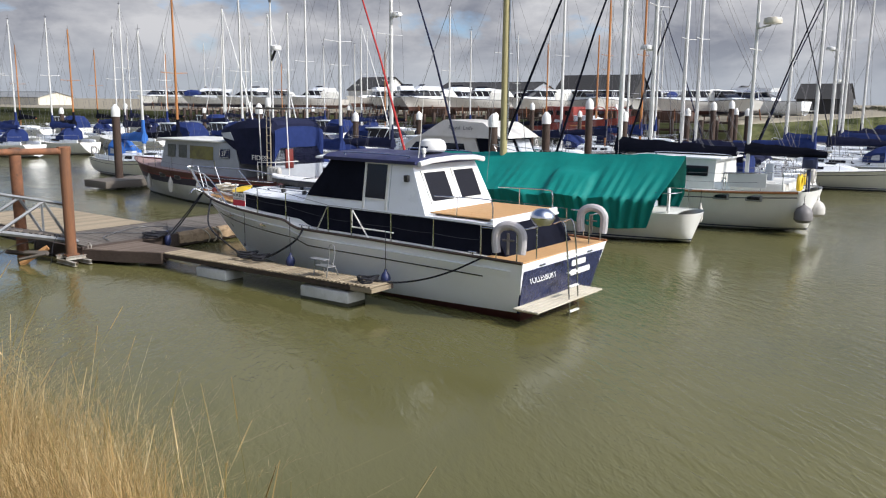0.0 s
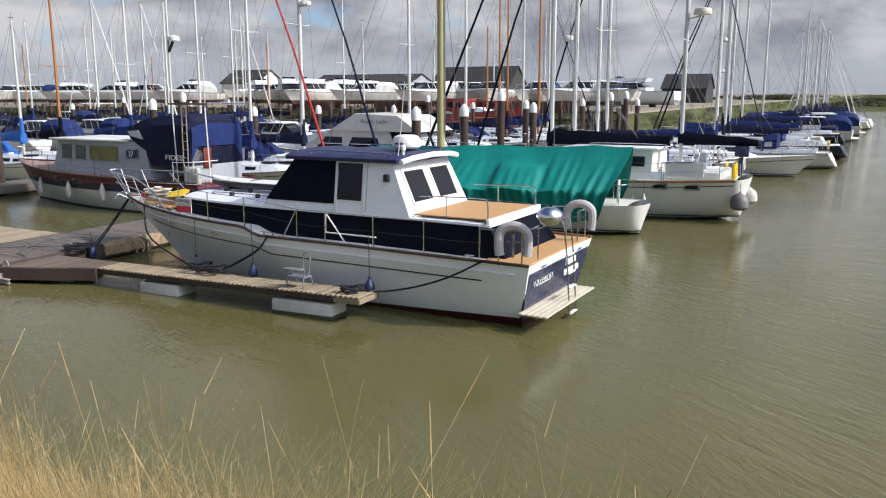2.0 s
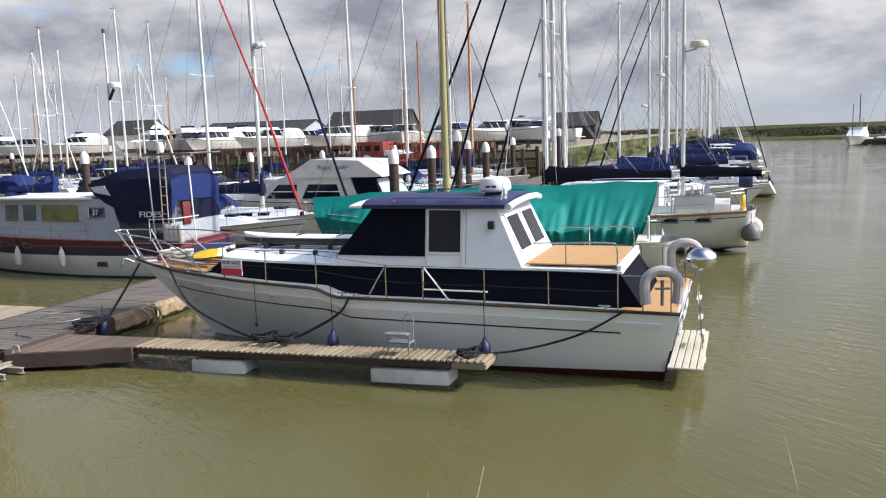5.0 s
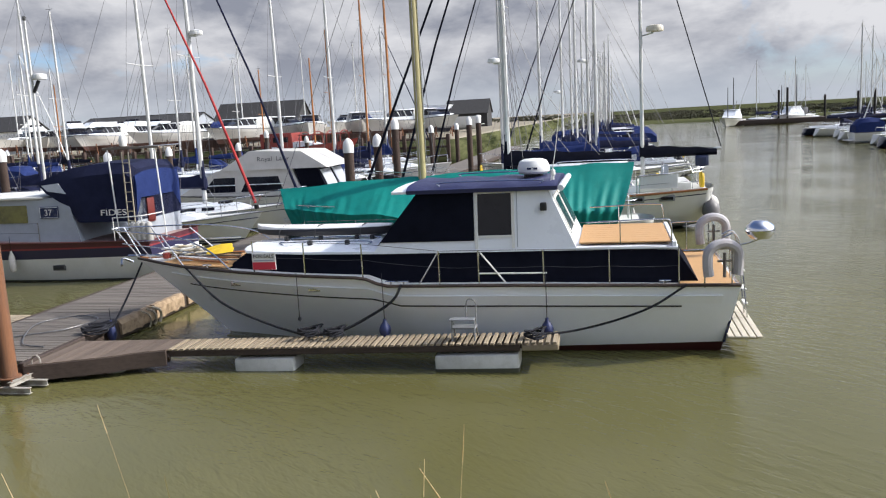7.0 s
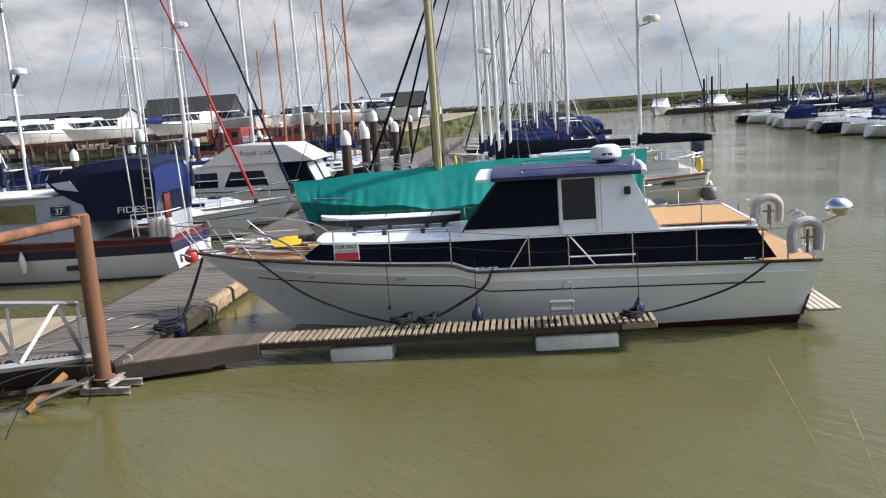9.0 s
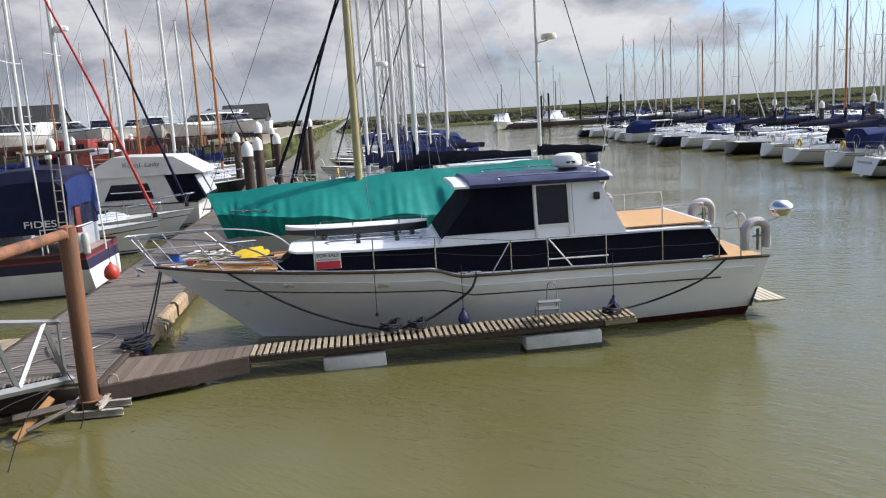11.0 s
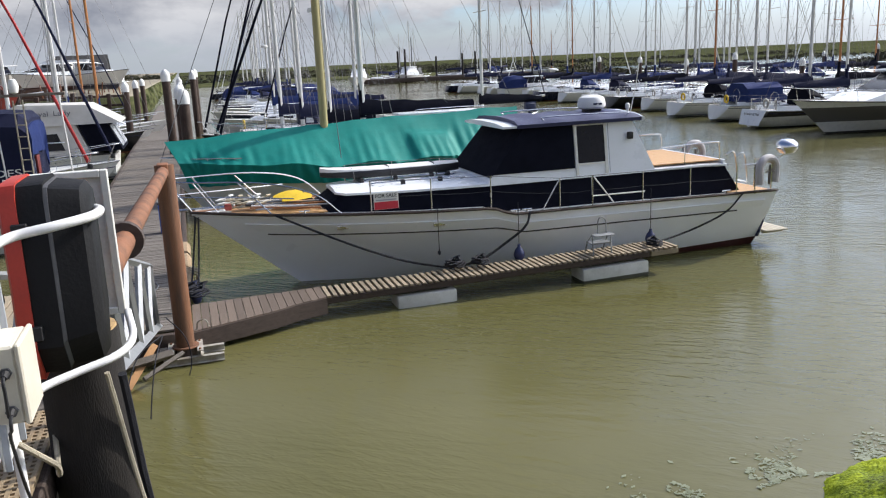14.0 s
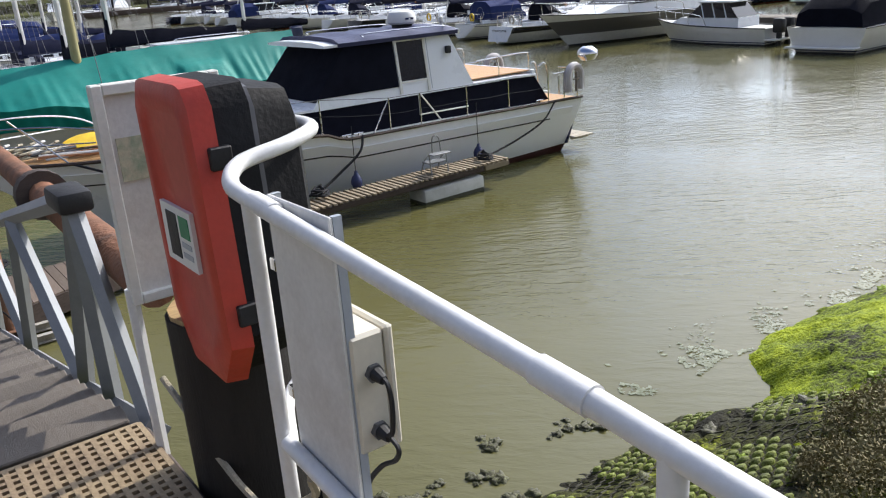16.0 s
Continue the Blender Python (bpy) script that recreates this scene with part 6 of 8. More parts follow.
# canvas shelter over the after deck
cr = []
for x, hh, k, dx in ((0.42, 3.4, 0.97, 0), (0.6, 3.58, 1, 0), (1.1, 3.62, 1, 0.0), (1.7, 3.6, 1.0, 0.15), (2.2, 3.5, 0.99, 0.5), (2.32, 3.3, 0.97, 1.0), (2.4, 3.1, 0.94, 1.5)):
    yy = 1.38 * k
    j = 0.04 * math.sin(x * 7)
    cr.append([(x, yy + 0.04, 1.82), (x + dx * 0.25, yy + j, 2.3), (x + dx * 0.7, yy * 0.98 - j * 0.5, hh - 0.35), (x + dx, yy * 0.80, hh - 0.03), (x + dx, 0, hh + 0.03), (x + dx, -yy * 0.80, hh - 0.03), (x + dx * 0.7, -yy * 0.98, hh - 0.35), (x + dx * 0.25, -yy - j, 2.3), (x, -yy - 0.04, 1.82)])
part("canvas_shelter", Geo().loft(cr), NAVY, fd, "navy canvas shelter with white lettering")
for side in (1, -1):
    part("canvas_window", side_plate([(2.72, 1.32, 2.72), (3.35, 1.30, 2.82), (3.55, 1.28, 3.0), (2.95, 1.30, 3.05)], side, 0.045, 0.02), surf("clear sheet", (0.50, 0.53, 0.58), 0.12), fd)
# the shelter's stern face: the sun on it is painted as a brighter blue
fl_ = []
for k in range(9):
    y = -1.3 + 2.6 * k / 8
    d_ = 0.05 * math.sin(k * 1.9)
    fl_.append([(0.38 + d_, y, 2.5 - (0.5 if abs(y) > 1.2 else 0.0)), (0.36 - d_, y, 2.9), (0.38, y * 0.98, 3.32 - 0.15 * (abs(y) / 1.3) ** 3), (0.42, y * 0.98, 3.32 - 0.15 * (abs(y) / 1.3) ** 3), (0.42, y, 2.5 - (0.5 if abs(y) > 1.2 else 0.0))])
part("after_flap", Geo().loft(fl_), NAVYB, fd, "canvas stern face with its sunlit brightness put into a bluer colour")
part("companion_door", Geo().box(0.36, 0.42, 0.35, 0.75, 1.7, 2.45, 0.02), surf("red door", (0.14, 0.02, 0.015), 0.5), fd)
part("after_bulkhead", Geo().box(0.42, 0.5, -1.3, 1.3, 1.2, 2.6, 0.02), GREY, fd)
writing("boat_name", "FIDES", 0.26, Matrix.Translation((1.1, 1.465, 2.1)) @ pose(0, 0, 0, 90, 0, 180), WPLAS, fd, width=0.86)
part("ladder", Geo().tube([(0.38, 1.52, 1.3), (0.38, 1.48, 3.9)], 0.02, 6).tube([(0.6, 1.52, 1.3), (0.6, 1.48, 3.9)], 0.02, 6), ROPEW, fd)
for i in range(8):
    part("ladder_rung", Geo().tube([(0.38, 1.5, 1.55 + 0.29 * i), (0.6, 1.5, 1.55 + 0.29 * i)], 0.015, 5), ROPEW, fd)
for i in range(4):
    part("fender", Geo().turned([(0.02, 0), (0.1, 0.03), (0.11, 0.1), (0.11, 0.5), (0.08, 0.58), (0.02, 0.62)], m=Matrix.Translation((-0.05 + 0.17 * i, 1.5, 1.2))), FENDW, fd)
for s in (4.6, 6.6, 8.8):
    p = fpt(s / FL, 0.8, 1)
    fender(at(15.75 + p.x, 9.4 - p.y - 0.12, 0.4), 0.11, 0.62, FENDW, "grubby white fender hung along a topside", 0.5)
gn_ = part("gantry", Geo().box(-0.6, 1.25, 1.38, 1.46, 3.98, 4.05, 0.01), OLDWOOD, fd, "rough timber gantry over the stern")
for x in (-0.45, 1.1):
    part("gantry_leg", Geo().tube([(x - 0.1, 1.42, 1.3), (x, 1.42, 3.98)], 0.022, 6), WPLAS, gn_)
part("gantry_bar", Geo().tube([(0.3, 1.42, 4.02), (0.3, -1.42, 4.02)], 0.03, 6), STEEL, gn_)
part("wind_vane", Geo().turned([(0.02, 4.05), (0.10, 4.08), (0.13, 4.25), (0.08, 4.40), (0.02, 4.42)], m=Matrix.Translation((0.55, 1.42, 0))), WPLAS, gn_)
part("stern_rail", Geo().tube(bend([(1.1, 1.55, 1.95), (0.2, 1.45, 1.98), (0.05, 0.4, 1.98)]), 0.016, 6), WPLAS, fd)
for x, y in ((0.2, 1.45), (0.6, 1.5), (1.1, 1.55)):
    part("stern_post", Geo().tube([(x, y, 1.1), (x, y, 1.97)], 0.014, 6), WPLAS, fd)
fender(at(15.0, 7.5, 0.5), 0.2, 0.45, REDP, "red ball fender hung at a white stern", 0.5)

# white flybridge cruiser behind
AGED = surf("aged cream gelcoat", (0.60, 0.575, 0.53), 0.4, var=0.14, scale=1.6, tint=(0.44, 0.41, 0.36), bump=0.04)
rl, rle, rlp = motorboat(at(15.3, 24.2), 12.0, "white flybridge cruiser with dark side windows", fly=False, hard=False, free=1.35)
rlh = part("saloon", Geo().loft([[(0.9, 1.85, 1.2), (7.6, 1.6, 1.2), (7.6, -1.6, 1.2), (0.9, -1.85, 1.2)], [(1.4, 1.7, 2.45), (5.4, 1.55, 2.45), (5.4, -1.55, 2.45), (1.4, -1.7, 2.45)]]), AGED, rl)
part("flybridge", Geo().loft([[(-0.4, 1.9, 2.45), (5.2, 1.65, 2.45), (5.2, -1.65, 2.45), (-0.4, -1.9, 2.45)], [(0.9, 1.75, 3.25), (3.6, 1.55, 3.35), (3.6, -1.55, 3.35), (0.9, -1.75, 3.25)]]), AGED, rl)
for xa_, xb_ in ((1.9, 4.1), (4.4, 6.2)):
    for side in (1, -1):
        f_ = lambda x, z: 1.85 - 0.037 * (x - 0.9) - 0.11 * (z - 1.2)
        top = xb_ - (0.7 if xa_ > 4 else 0.35)
        w_ = part("window", side_plate([(xa_, f_(xa_, 1.4), 1.42), (xb_, f_(xb_, 1.4), 1.42), (top, f_(top, 2.1) - 0.01, 2.12), (xa_ + (0.25 if xa_ < 4 else 0), f_(xa_, 2.1), 2.12)], side, 0.012, -0.1), TINT, rlh)
        part("glazing_bar", Geo().tube([(xa_, side * (f_(xa_, 1.75) + 0.02), 1.76), (xb_ - 0.3, side * (f_(xb_, 1.75) + 0.02), 1.76)], 0.025, 4), WHITE, w_)
for y0, y1 in ((0.15, 1.55), (-1.55, -0.15)):
    part("clear_pane", Geo().quad((-0.31, y0, 1.45), (-0.31, y1, 1.45), (0.1, y1, 2.34), (0.1, y0, 2.34), 0.02).moved(-0.035, 0, 0), surf("clear sheet", (0.50, 0.53, 0.58), 0.12, var=0.1, bump=0.02), rl)
part("rear_shelter", Geo().loft([[(-0.35, 1.8, 1.3), (0.9, 1.8, 1.3), (1.3, 1.75, 2.44), (0.15, 1.75, 2.44)], [(-0.35, -1.8, 1.3), (0.9, -1.8, 1.3), (1.3, -1.75, 2.44), (0.15, -1.75, 2.44)]]), DARKC, rl)
for word, x_, wd_ in (("Royal", 2.75, 0.75), ("Lady", 1.85, 0.65)):
    writing("boat_name", word, 0.3, Matrix.Translation((x_, 1.76, 2.95)) @ pose(0, 0, 0, 80, 0, 178), DGREY, rl, width=wd_)

# ---------------------------------------------------------------- far side of the channel
yacht(at(-18.9, 32.8, 0, 180), 10.5, "white yacht with a reversed transom across the channel", WHHULL, mast_h=13.5, cover=NAVY, hood=DARKC, group="yachts across the channel")
yb_, _e = yacht(at(-18.8, 28.1, 0, 176), 10.8, "white yacht with a bright blue cockpit tent across the channel", WHHULL, mast_h=14, cover=NAVY, hood=NAVYB, group="yachts across the channel")
part("cockpit_tent", Geo().loft([[(x, y, z) for y, z in ((1.2, 1.1), (1.1, 1.9), (0.6, 2.2), (-0.6, 2.2), (-1.1, 1.9), (-1.2, 1.1))] for x in (1.2, 2.4, 3.6)]), NAVYB, yb_)
sg_, _e = yacht(at(-17.5, 22.9, 0, 178), 9.8, "white and black yacht with lettering on its flat stern", surf("banded hull", (0.74, 0.74, 0.71), 0.3, var=0.1, bump=0.02, zcut=[(-2, 0.08, (0.03, 0.03, 0.05)), (0.62, 3, (0.014, 0.014, 0.016))]), mast_h=13, cover=NAVY, hood=DARKC, group="yachts across the channel")
part("transom_board", Geo().quad((-0.20, -1.05, 1.0), (-0.20, 1.05, 1.0), (-0.52, 0.85, 0.18), (-0.52, -0.85, 0.18), 0.03), WHITE, sg_)
writing("boat_name", "STARGAZER", 0.30, Matrix.Translation((-0.345, 0, 0.72)) @ pose(0, 0, 0, 112, 0, -90), DGREY, sg_, width=1.3)
motorboat(at(-31.1, 18.5, 0, 2), 15.5, "large motor cruiser with a grey hull, bow to the channel", surf("grey hull", (0.72, 0.72, 0.70), 0.3, var=0.08, zcut=[(-2, 0.1, (0.02, 0.02, 0.03)), (0.62, 1.35, (0.12, 0.115, 0.11))]), fly=False, free=1.45, lift=1.35, group="motor boats across the channel")
motorboat(at(-21.4, 8.4, 0, -90), 6.8, "small white cabin boat with outboard motors", WHHULL, free=0.9, outboard=True, group="motor boats across the channel")
motorboat(at(-18.6, 4.6, 0, 182), 11.0, "white motor cruiser with a dark canvas cockpit cover", WHHULL, canvas=DARKC, free=1.2, group="motor boats across the channel")
motorboat(at(-18.8, -1.5, 0, 180), 9.0, "white cabin cruiser with a blue cover", WHHULL, canvas=NAVYB, group="motor boats across the channel")
yacht(at(-20.6, 39.0, 0, 178), 9.5, "white yacht with a timber mast across the channel", WHHULL, mast_h=12.5, mastm=MASTW, cover=NAVY, group="yachts across the channel")
yacht(at(-20.4, 44.0, 0, 180), 11.5, "black-hulled yacht lying across the channel", BKHULL, mast_h=13.5, cover=DARKC, group="yachts across the channel")

# fleets far off: a few types, copied
far_a, _e = yacht(at(-21.0, 49.5, 0, 180), 9.8, "distant moored yacht with a navy sail cover", WHHULL, mast_h=12.0, cover=NAVY, hood=NAVY, detail=False, group="distant yachts")
far_b, _e = yacht(at(-21.4, 55.0, 0, 183), 8.6, "distant moored yacht with a blue sail cover", WHHULL, mast_h=10.5, cover=NAVYB, hood=NAVYB, detail=False, group="distant yachts")
far_c, _e = yacht(at(-21.0, 60.0, 0, 178), 10.6, "distant dark-hulled moored yacht", DKHULL, mast_h=13.0, cover=NAVY, stay=WPLAS, detail=False, group="distant yachts")
far_d, _e = yacht(at(-22.0, 65.0, 0, 180), 9.2, "distant moored yacht with a timber mast", WHHULL, mastm=MASTW, mast_h=10.0, cover=DARKC, detail=False, group="distant yachts")
far_m, _e, _p = motorboat(at(-21.5, 71.0, 0, 180), 8.5, "distant white motor cruiser", WHHULL, canvas=NAVYB, detail=False, group="distant motor boats")
rnd = random.Random(4)
FLEET = []
for row, wa, wb, turn in ((-33.5, 24, 74, 0), (-47, 4, 84, 180), (-60, 8, 92, 0), (39, 16, 60, 180), (51, 12, 66, 0), (66, 14, 70, 180), (80, 20, 74, 0), (-23, 76, 98, 180)):
    w = wa
    while w < wb:
        FLEET.append((row + rnd.uniform(-1, 1), w, turn + rnd.uniform(-3, 3)))
        w += rnd.uniform(4.2, 6.5)
for s, w, turn in FLEET:
    src = rnd.choice((far_a, far_b, far_c, far_d, far_a, far_b, far_m))
    copy_thing(src, at(s, w, 0, turn))
for i in range(14):
    copy_thing(rnd.choice((far_a, far_b, far_c, far_d)), at(-33 - i * 3.2 + rnd.uniform(-1, 1), 166 + rnd.uniform(-2, 14), 0, rnd.uniform(0, 360)))

for i in range(20):
    back_ = rnd.random() < 0.35
    copy_thing(rnd.choice((far_a, far_b, far_c, far_m)), at((7.0 if back_ else -3.6) + rnd.uniform(-1, 1), 72 + i * 2.7 + rnd.uniform(-0.6, 0.6), 0, (180 if back_ else 0) + rnd.uniform(-5, 5)))
# a small blue-covered boat and pontoons of the neighbouring rows
bb_, _e = yacht(at(37.6, 13.6, 0, 180), 7.6, "small white boat under a bright blue cover", WHHULL, mast_h=8.0, cover=SKYB, hood=SKYB, group="yachts in the next row")
for i, (s0, w0, w1) in enumerate(((27.9, 8, 66), (65.2, 8, 70), (-31.8, -10, 78), (-62, 0, 92))):
    lone("walkway_strip", Geo().box(s0, s0 + 1.9, -w1, -w0, 0.1, 0.45, 0.03), OLDWOOD, G, "distant timber floating walkway", "pontoon", kind="structure")
for s, w in [(s0, w0) for s0 in (28.9, 66.3, -30.9, -61) for w0 in range(10, 74, 8)]:
    pile(at(s + rnd.uniform(-0.4, 0.4), w + rnd.uniform(-1, 1)), 3.4 + rnd.uniform(-0.3, 0.6), 0.19, "weathered pile with a white cap", group="distant piles")
for s, w, top in ((-32.5, 158, 6.6), (-34.2, 158.5, 7.0), (-47, 158, 5.6), (-50, 158, 5.9), (-41, 158, 5.2)):
    pile(at(s, w), top, 0.22, "bare dark channel pile", DBLACK, False, "channel piles")

# work boats by the far bend
for i, (s, w, turn, L) in enumerate(((-25.5, 163, 70, 12), (-39, 164, 40, 10))):
    wb_, _e, _p = motorboat(at(s, w, 0, turn), L, "white fishing boat with a tall wheelhouse and derrick", WHHULL, free=1.5, lift=1.6, hard=False, group="fishing boats")
    part("derrick_mast", Geo().tube([(L * 0.3, 0, 1.5), (L * 0.3, 0, 9.5)], 0.14, 8, 0.08), DGREY, wb_)
    part("derrick", Geo().tube([(L * 0.3, 0, 2.5), (L * 0.02, 0, 5.0)], 0.06, 6), DGREY, wb_)
    part("fore_mast", Geo().tube([(L * 0.75, 0, 1.5), (L * 0.75, 0, 7.5)], 0.1, 8, 0.06), DGREY, wb_)
    part("gantry", Geo().box(L * 0.05, L * 0.2, -0.8, 0.8, 1.5, 2.9, 0.1), DGREY, wb_)
lone("far_quay", Geo().box(-62, -24, -160, -156, 0.1, 1.0, 0.05), BEAM, G, "dark timber landing stage", "jetty", kind="structure")

# ---------------------------------------------------------------- boatyard
YZ = 2.5


def shed(m, lx, ly, eave, ridge, wallm, roofm, label, doors=0):
    t = thing("shed", m, label, "shed")
    for a in ((-lx / 2, lx / 2, -ly / 2, -ly / 2 + 0.15), (-lx / 2, lx / 2, ly / 2 - 0.15, ly / 2), (-lx / 2, -lx / 2 + 0.15, -ly / 2 + 0.15, ly / 2 - 0.15), (lx / 2 - 0.15, lx / 2, -ly / 2 + 0.15, ly / 2 - 0.15)):
        part("wall", Geo().box(*a, 0, eave), wallm, t)
    for sgn in (1, -1):
        part("gable", Geo().loft([[(sgn * (lx / 2 - 0.15), -ly / 2, eave), (sgn * (lx / 2 - 0.15), ly / 2, eave), (sgn * (lx / 2 - 0.15), 0, ridge)], [(sgn * lx / 2, -ly / 2, eave), (sgn * lx / 2, ly / 2, eave), (sgn * lx / 2, 0, ridge)]]), wallm, t)
        part("roof", Geo().quad((-lx / 2 - 0.3, sgn * (ly / 2 + 0.3), eave - 0.1), (lx / 2 + 0.3, sgn * (ly / 2 + 0.3), eave - 0.1), (lx / 2 + 0.3, 0, ridge + 0.05), (-lx / 2 - 0.3, 0, ridge + 0.05), 0.12), roofm, t)
    for i in range(doors):
        x = -lx / 2 + lx * (i + 0.5) / doors
        for sgn in (1, -1):
            part("door", Geo().box(x - 1.0, x + 1.0, sgn * ly / 2 - 0.04, sgn * ly / 2 + 0.04, 0, 2.2, 0.02), WHITE2, t)
    return t


GREYR = surf("grey sheet roof", (0.24, 0.25, 0.25), 0.6, var=0.15, scale=1, stretch=(6, 1, 1))
shed(at(72.8, 152, YZ), 18.5, 9, 3.8, 7.6, SHED, SHED, "long black weatherboarded sail loft")
shed(at(30.3, 165, YZ), 9, 8, 3.0, 5.8, SHED, SHED, "black timber shed with a steep roof")
shed(at(93, 140, YZ), 25, 9, 4.4, 5.9, GREY, SHED, "low grey workshop with a shallow dark roof", 4)
shed(at(105, 115, YZ), 9, 8, 4.0, 6.4, WHITE2, SHED, "white rendered house with a steep dark roof", 2)
shed(at(97, 113, YZ), 8, 5, 2.2, 3.1, WHITE2, GREYR, "low white annexe beside the house", 1)
shed(at(142, 100, YZ), 21, 8, 1.3, 1.8, WHITE2, WHITE2, "long low white shed")
shed(at(58, 100, YZ), 11, 6, 2.0, 2.6, SHED, GREYR, "low dark store with a grey roof", 1)
shed(at(215, 95, YZ), 40, 9, 2.0, 3.2, CREAM, GREYR, "far row of pale huts")
RUSTB = surf("rust-brown sheeting", (0.095, 0.055, 0.038), 0.8, var=0.25, scale=1.5, tint=(0.09, 0.04, 0.025), stretch=(6, 6, 0.6), bump=0.3)
for s, ln, h in ((26.5, 6.2, 0.9), (33.2, 6.0, 1.1), (46.0, 6.1, 1.0), (58.5, 6.0, 0.9)):
    cn = thing("steel_skip", at(s, 73, YZ), "low rust-brown steel skip standing on the quay", "skip", "quay skips")
    part("body", Geo().box(-ln / 2, ln / 2, -1.2, 1.2, 0, h, 0.03), RUSTB, cn)
    for k in range(int(ln / 0.5)):
        part("rib", Geo().box(-ln / 2 + 0.2 + 0.5 * k, -ln / 2 + 0.35 + 0.5 * k, 1.2, 1.26, 0.1, h - 0.1), RUSTB, cn)
tk = thing("storage_tank", at(62, 110, YZ), "pale round plastic storage tank on a timber stage", "tank")
part("shell", Geo().turned([(1.55, 0.5), (1.6, 0.6), (1.6, 1.7), (1.5, 2.0), (0.5, 2.3), (0.4, 2.45), (0.05, 2.5)], seg=20), CREAM, tk)
part("stage", Geo().box(-2.4, 2.4, -2.0, 2.0, 0, 0.5, 0.04), BEAM, tk)


def props(ob, L, z=-1.5):
    for x in (0.25, 0.5, 0.75):
        for sd in (1, -1):
            part("prop", Geo().tube([(x * L, sd * L * 0.16, z), (x * L, sd * L * 0.12, 0.3)], 0.06, 6), RUST, ob)


AGEDH = surf("chalky hull", (0.68, 0.66, 0.62), 0.45, var=0.14, scale=1.0, tint=(0.48, 0.45, 0.40), zcut=[(-2, 0.1, (0.10, 0.045, 0.035))])
ashore = []
for L, hm_, cv_, fl in ((9.5, WHHULL, None, False), (8.5, AGEDH, WHITE2, False), (10.5, AGEDH, None, True), (9.0, WHHULL, NAVYB, False)):
    k = len(ashore)
    mb_, _e, _p = motorboat(at(46 + 7 * k, 80 + 3 * (k % 2), YZ + 1.0, 110 - 25 * k), L, "white motor cruiser propped up ashore in the yard", hm_, fly=fl, canvas=cv_, free=1.2, detail=False, group="boats ashore")
    props(mb_, L)
    ashore.append(mb_)
ya_, _e = yacht(at(74, 84, YZ + 1.3, 80), 9.5, "white yacht propped up ashore in the yard", AGEDH, mast_h=10.5, cover=None, detail=False, group="boats ashore")
props(ya_, 9.5, -1.8)
for i in range(30):
    src = rnd.choice(ashore[:3] + ashore + [ya_])
    copy_thing(src, at(41 + 2.9 * i + rnd.uniform(-1, 1), (76, 86, 97)[i % 3] + rnd.uniform(-2, 2), YZ + (1.3 if src is ya_ else 1.0) * rnd.uniform(0.95, 1.0), 90 + rnd.uniform(-70, 70)))
big_, _e, _p = motorboat(at(19.4, 104, YZ + 0.7, 0), 18.0, "large white motor yacht standing ashore on blocks", WHITE, fly=True, free=1.75, lift=1.0, detail=True, group="boats ashore")
for x in (3.5, 9.0, 13.5):
    part("keel_block", Geo().box(x - 0.3, x + 0.3, -0.9, 0.9, -0.75, -0.2, 0.03), BEAM, big_)
for i in range(9):
    src = (ashore[1], ashore[3], ashore[0], ya_)[i % 4]
    copy_thing(src, at(20.5 + 2.4 * i + rnd.uniform(-0.6, 0.6), (78, 88)[i % 2] + rnd.uniform(-2, 2), YZ + (1.25 if src is ya_ else 0.95), 90 + rnd.uniform(-60, 60)))
# red hulled barge and a gaff boat at the timber quay
rb, _e, _p = motorboat(at(36.5, 63.6, 0, 178), 11, "old red-hulled barge lying at the quay", REDH, free=2.6, lift=0.55, hard=False, detail=False)
dh = part("deckhouse", Geo().box(1.2, 4.6, -1.3, 1.3, 2.2, 3.9, 0.08), REDH, rb, "red painted deckhouse")
for y in (-1.31, 1.31):
    for x in (1.6, 2.6, 3.6):
        part("window", Geo().box(x, x + 0.6, y - 0.03, y + 0.03, 3.0, 3.5, 0.01), TINT, dh)
for x in (5.4, 6.8, 8.2, 9.6):
    part("frame_hoop", Geo().tube(bend([(x, -1.4, 2.3), (x, -1.2, 3.6), (x, 0, 3.9), (x, 1.2, 3.6), (x, 1.4, 2.3)]), 0.05, 5), REDH, rb)
for y in (-1.2, 1.2):
    part("frame_bar", Geo().tube([(5.2, y, 3.6), (9.8, y, 3.6)], 0.05, 5), REDH, rb)
part("mast", Geo().tube([(6.5, 0, 1.5), (6.5, 0, 11)], 0.12, 8, 0.07), MASTW, rb)
yacht(at(33, 59, 0, 178), 11, "wooden gaff boat with varnished spars", BKHULL, mastm=MASTW, mast_h=13, cover=None, detail=False)
qw = thing("quay_wall", at(0, 0), "tarred timber quay along the boatyard", "quay", kind="structure")
for i in range(60):
    s = 17 + i * 1.5
    part("quay_post", Geo().box(s, s + 0.35, -66.6, -66.2, -1, 2.75 + 0.2 * (i % 3 == 0), 0.03), PILEM, qw)
for z in (0.7, 1.6, 2.4):
    part("quay_rail", Geo().box(17, 107, -66.75, -66.6, z, z + 0.22, 0.02), PILEM, qw)


# ---------------------------------------------------------------- gangway, landing and rails
def GV(s, w, z):
    """A point in the marina frame as a vector."""
    return Vector((s, -w, z))


gw = thing("gangway", G, "aluminium truss gangway with worn timber treads down to the pontoon", "gangway")
GA, GBT = (-10.35, 2.62), (-1.7, 0.50)          # the shore end and the floating end: w and height


def gang(w):
    return GA[1] + (GBT[1] - GA[1]) * (w - GA[0]) / (GBT[0] - GA[0])


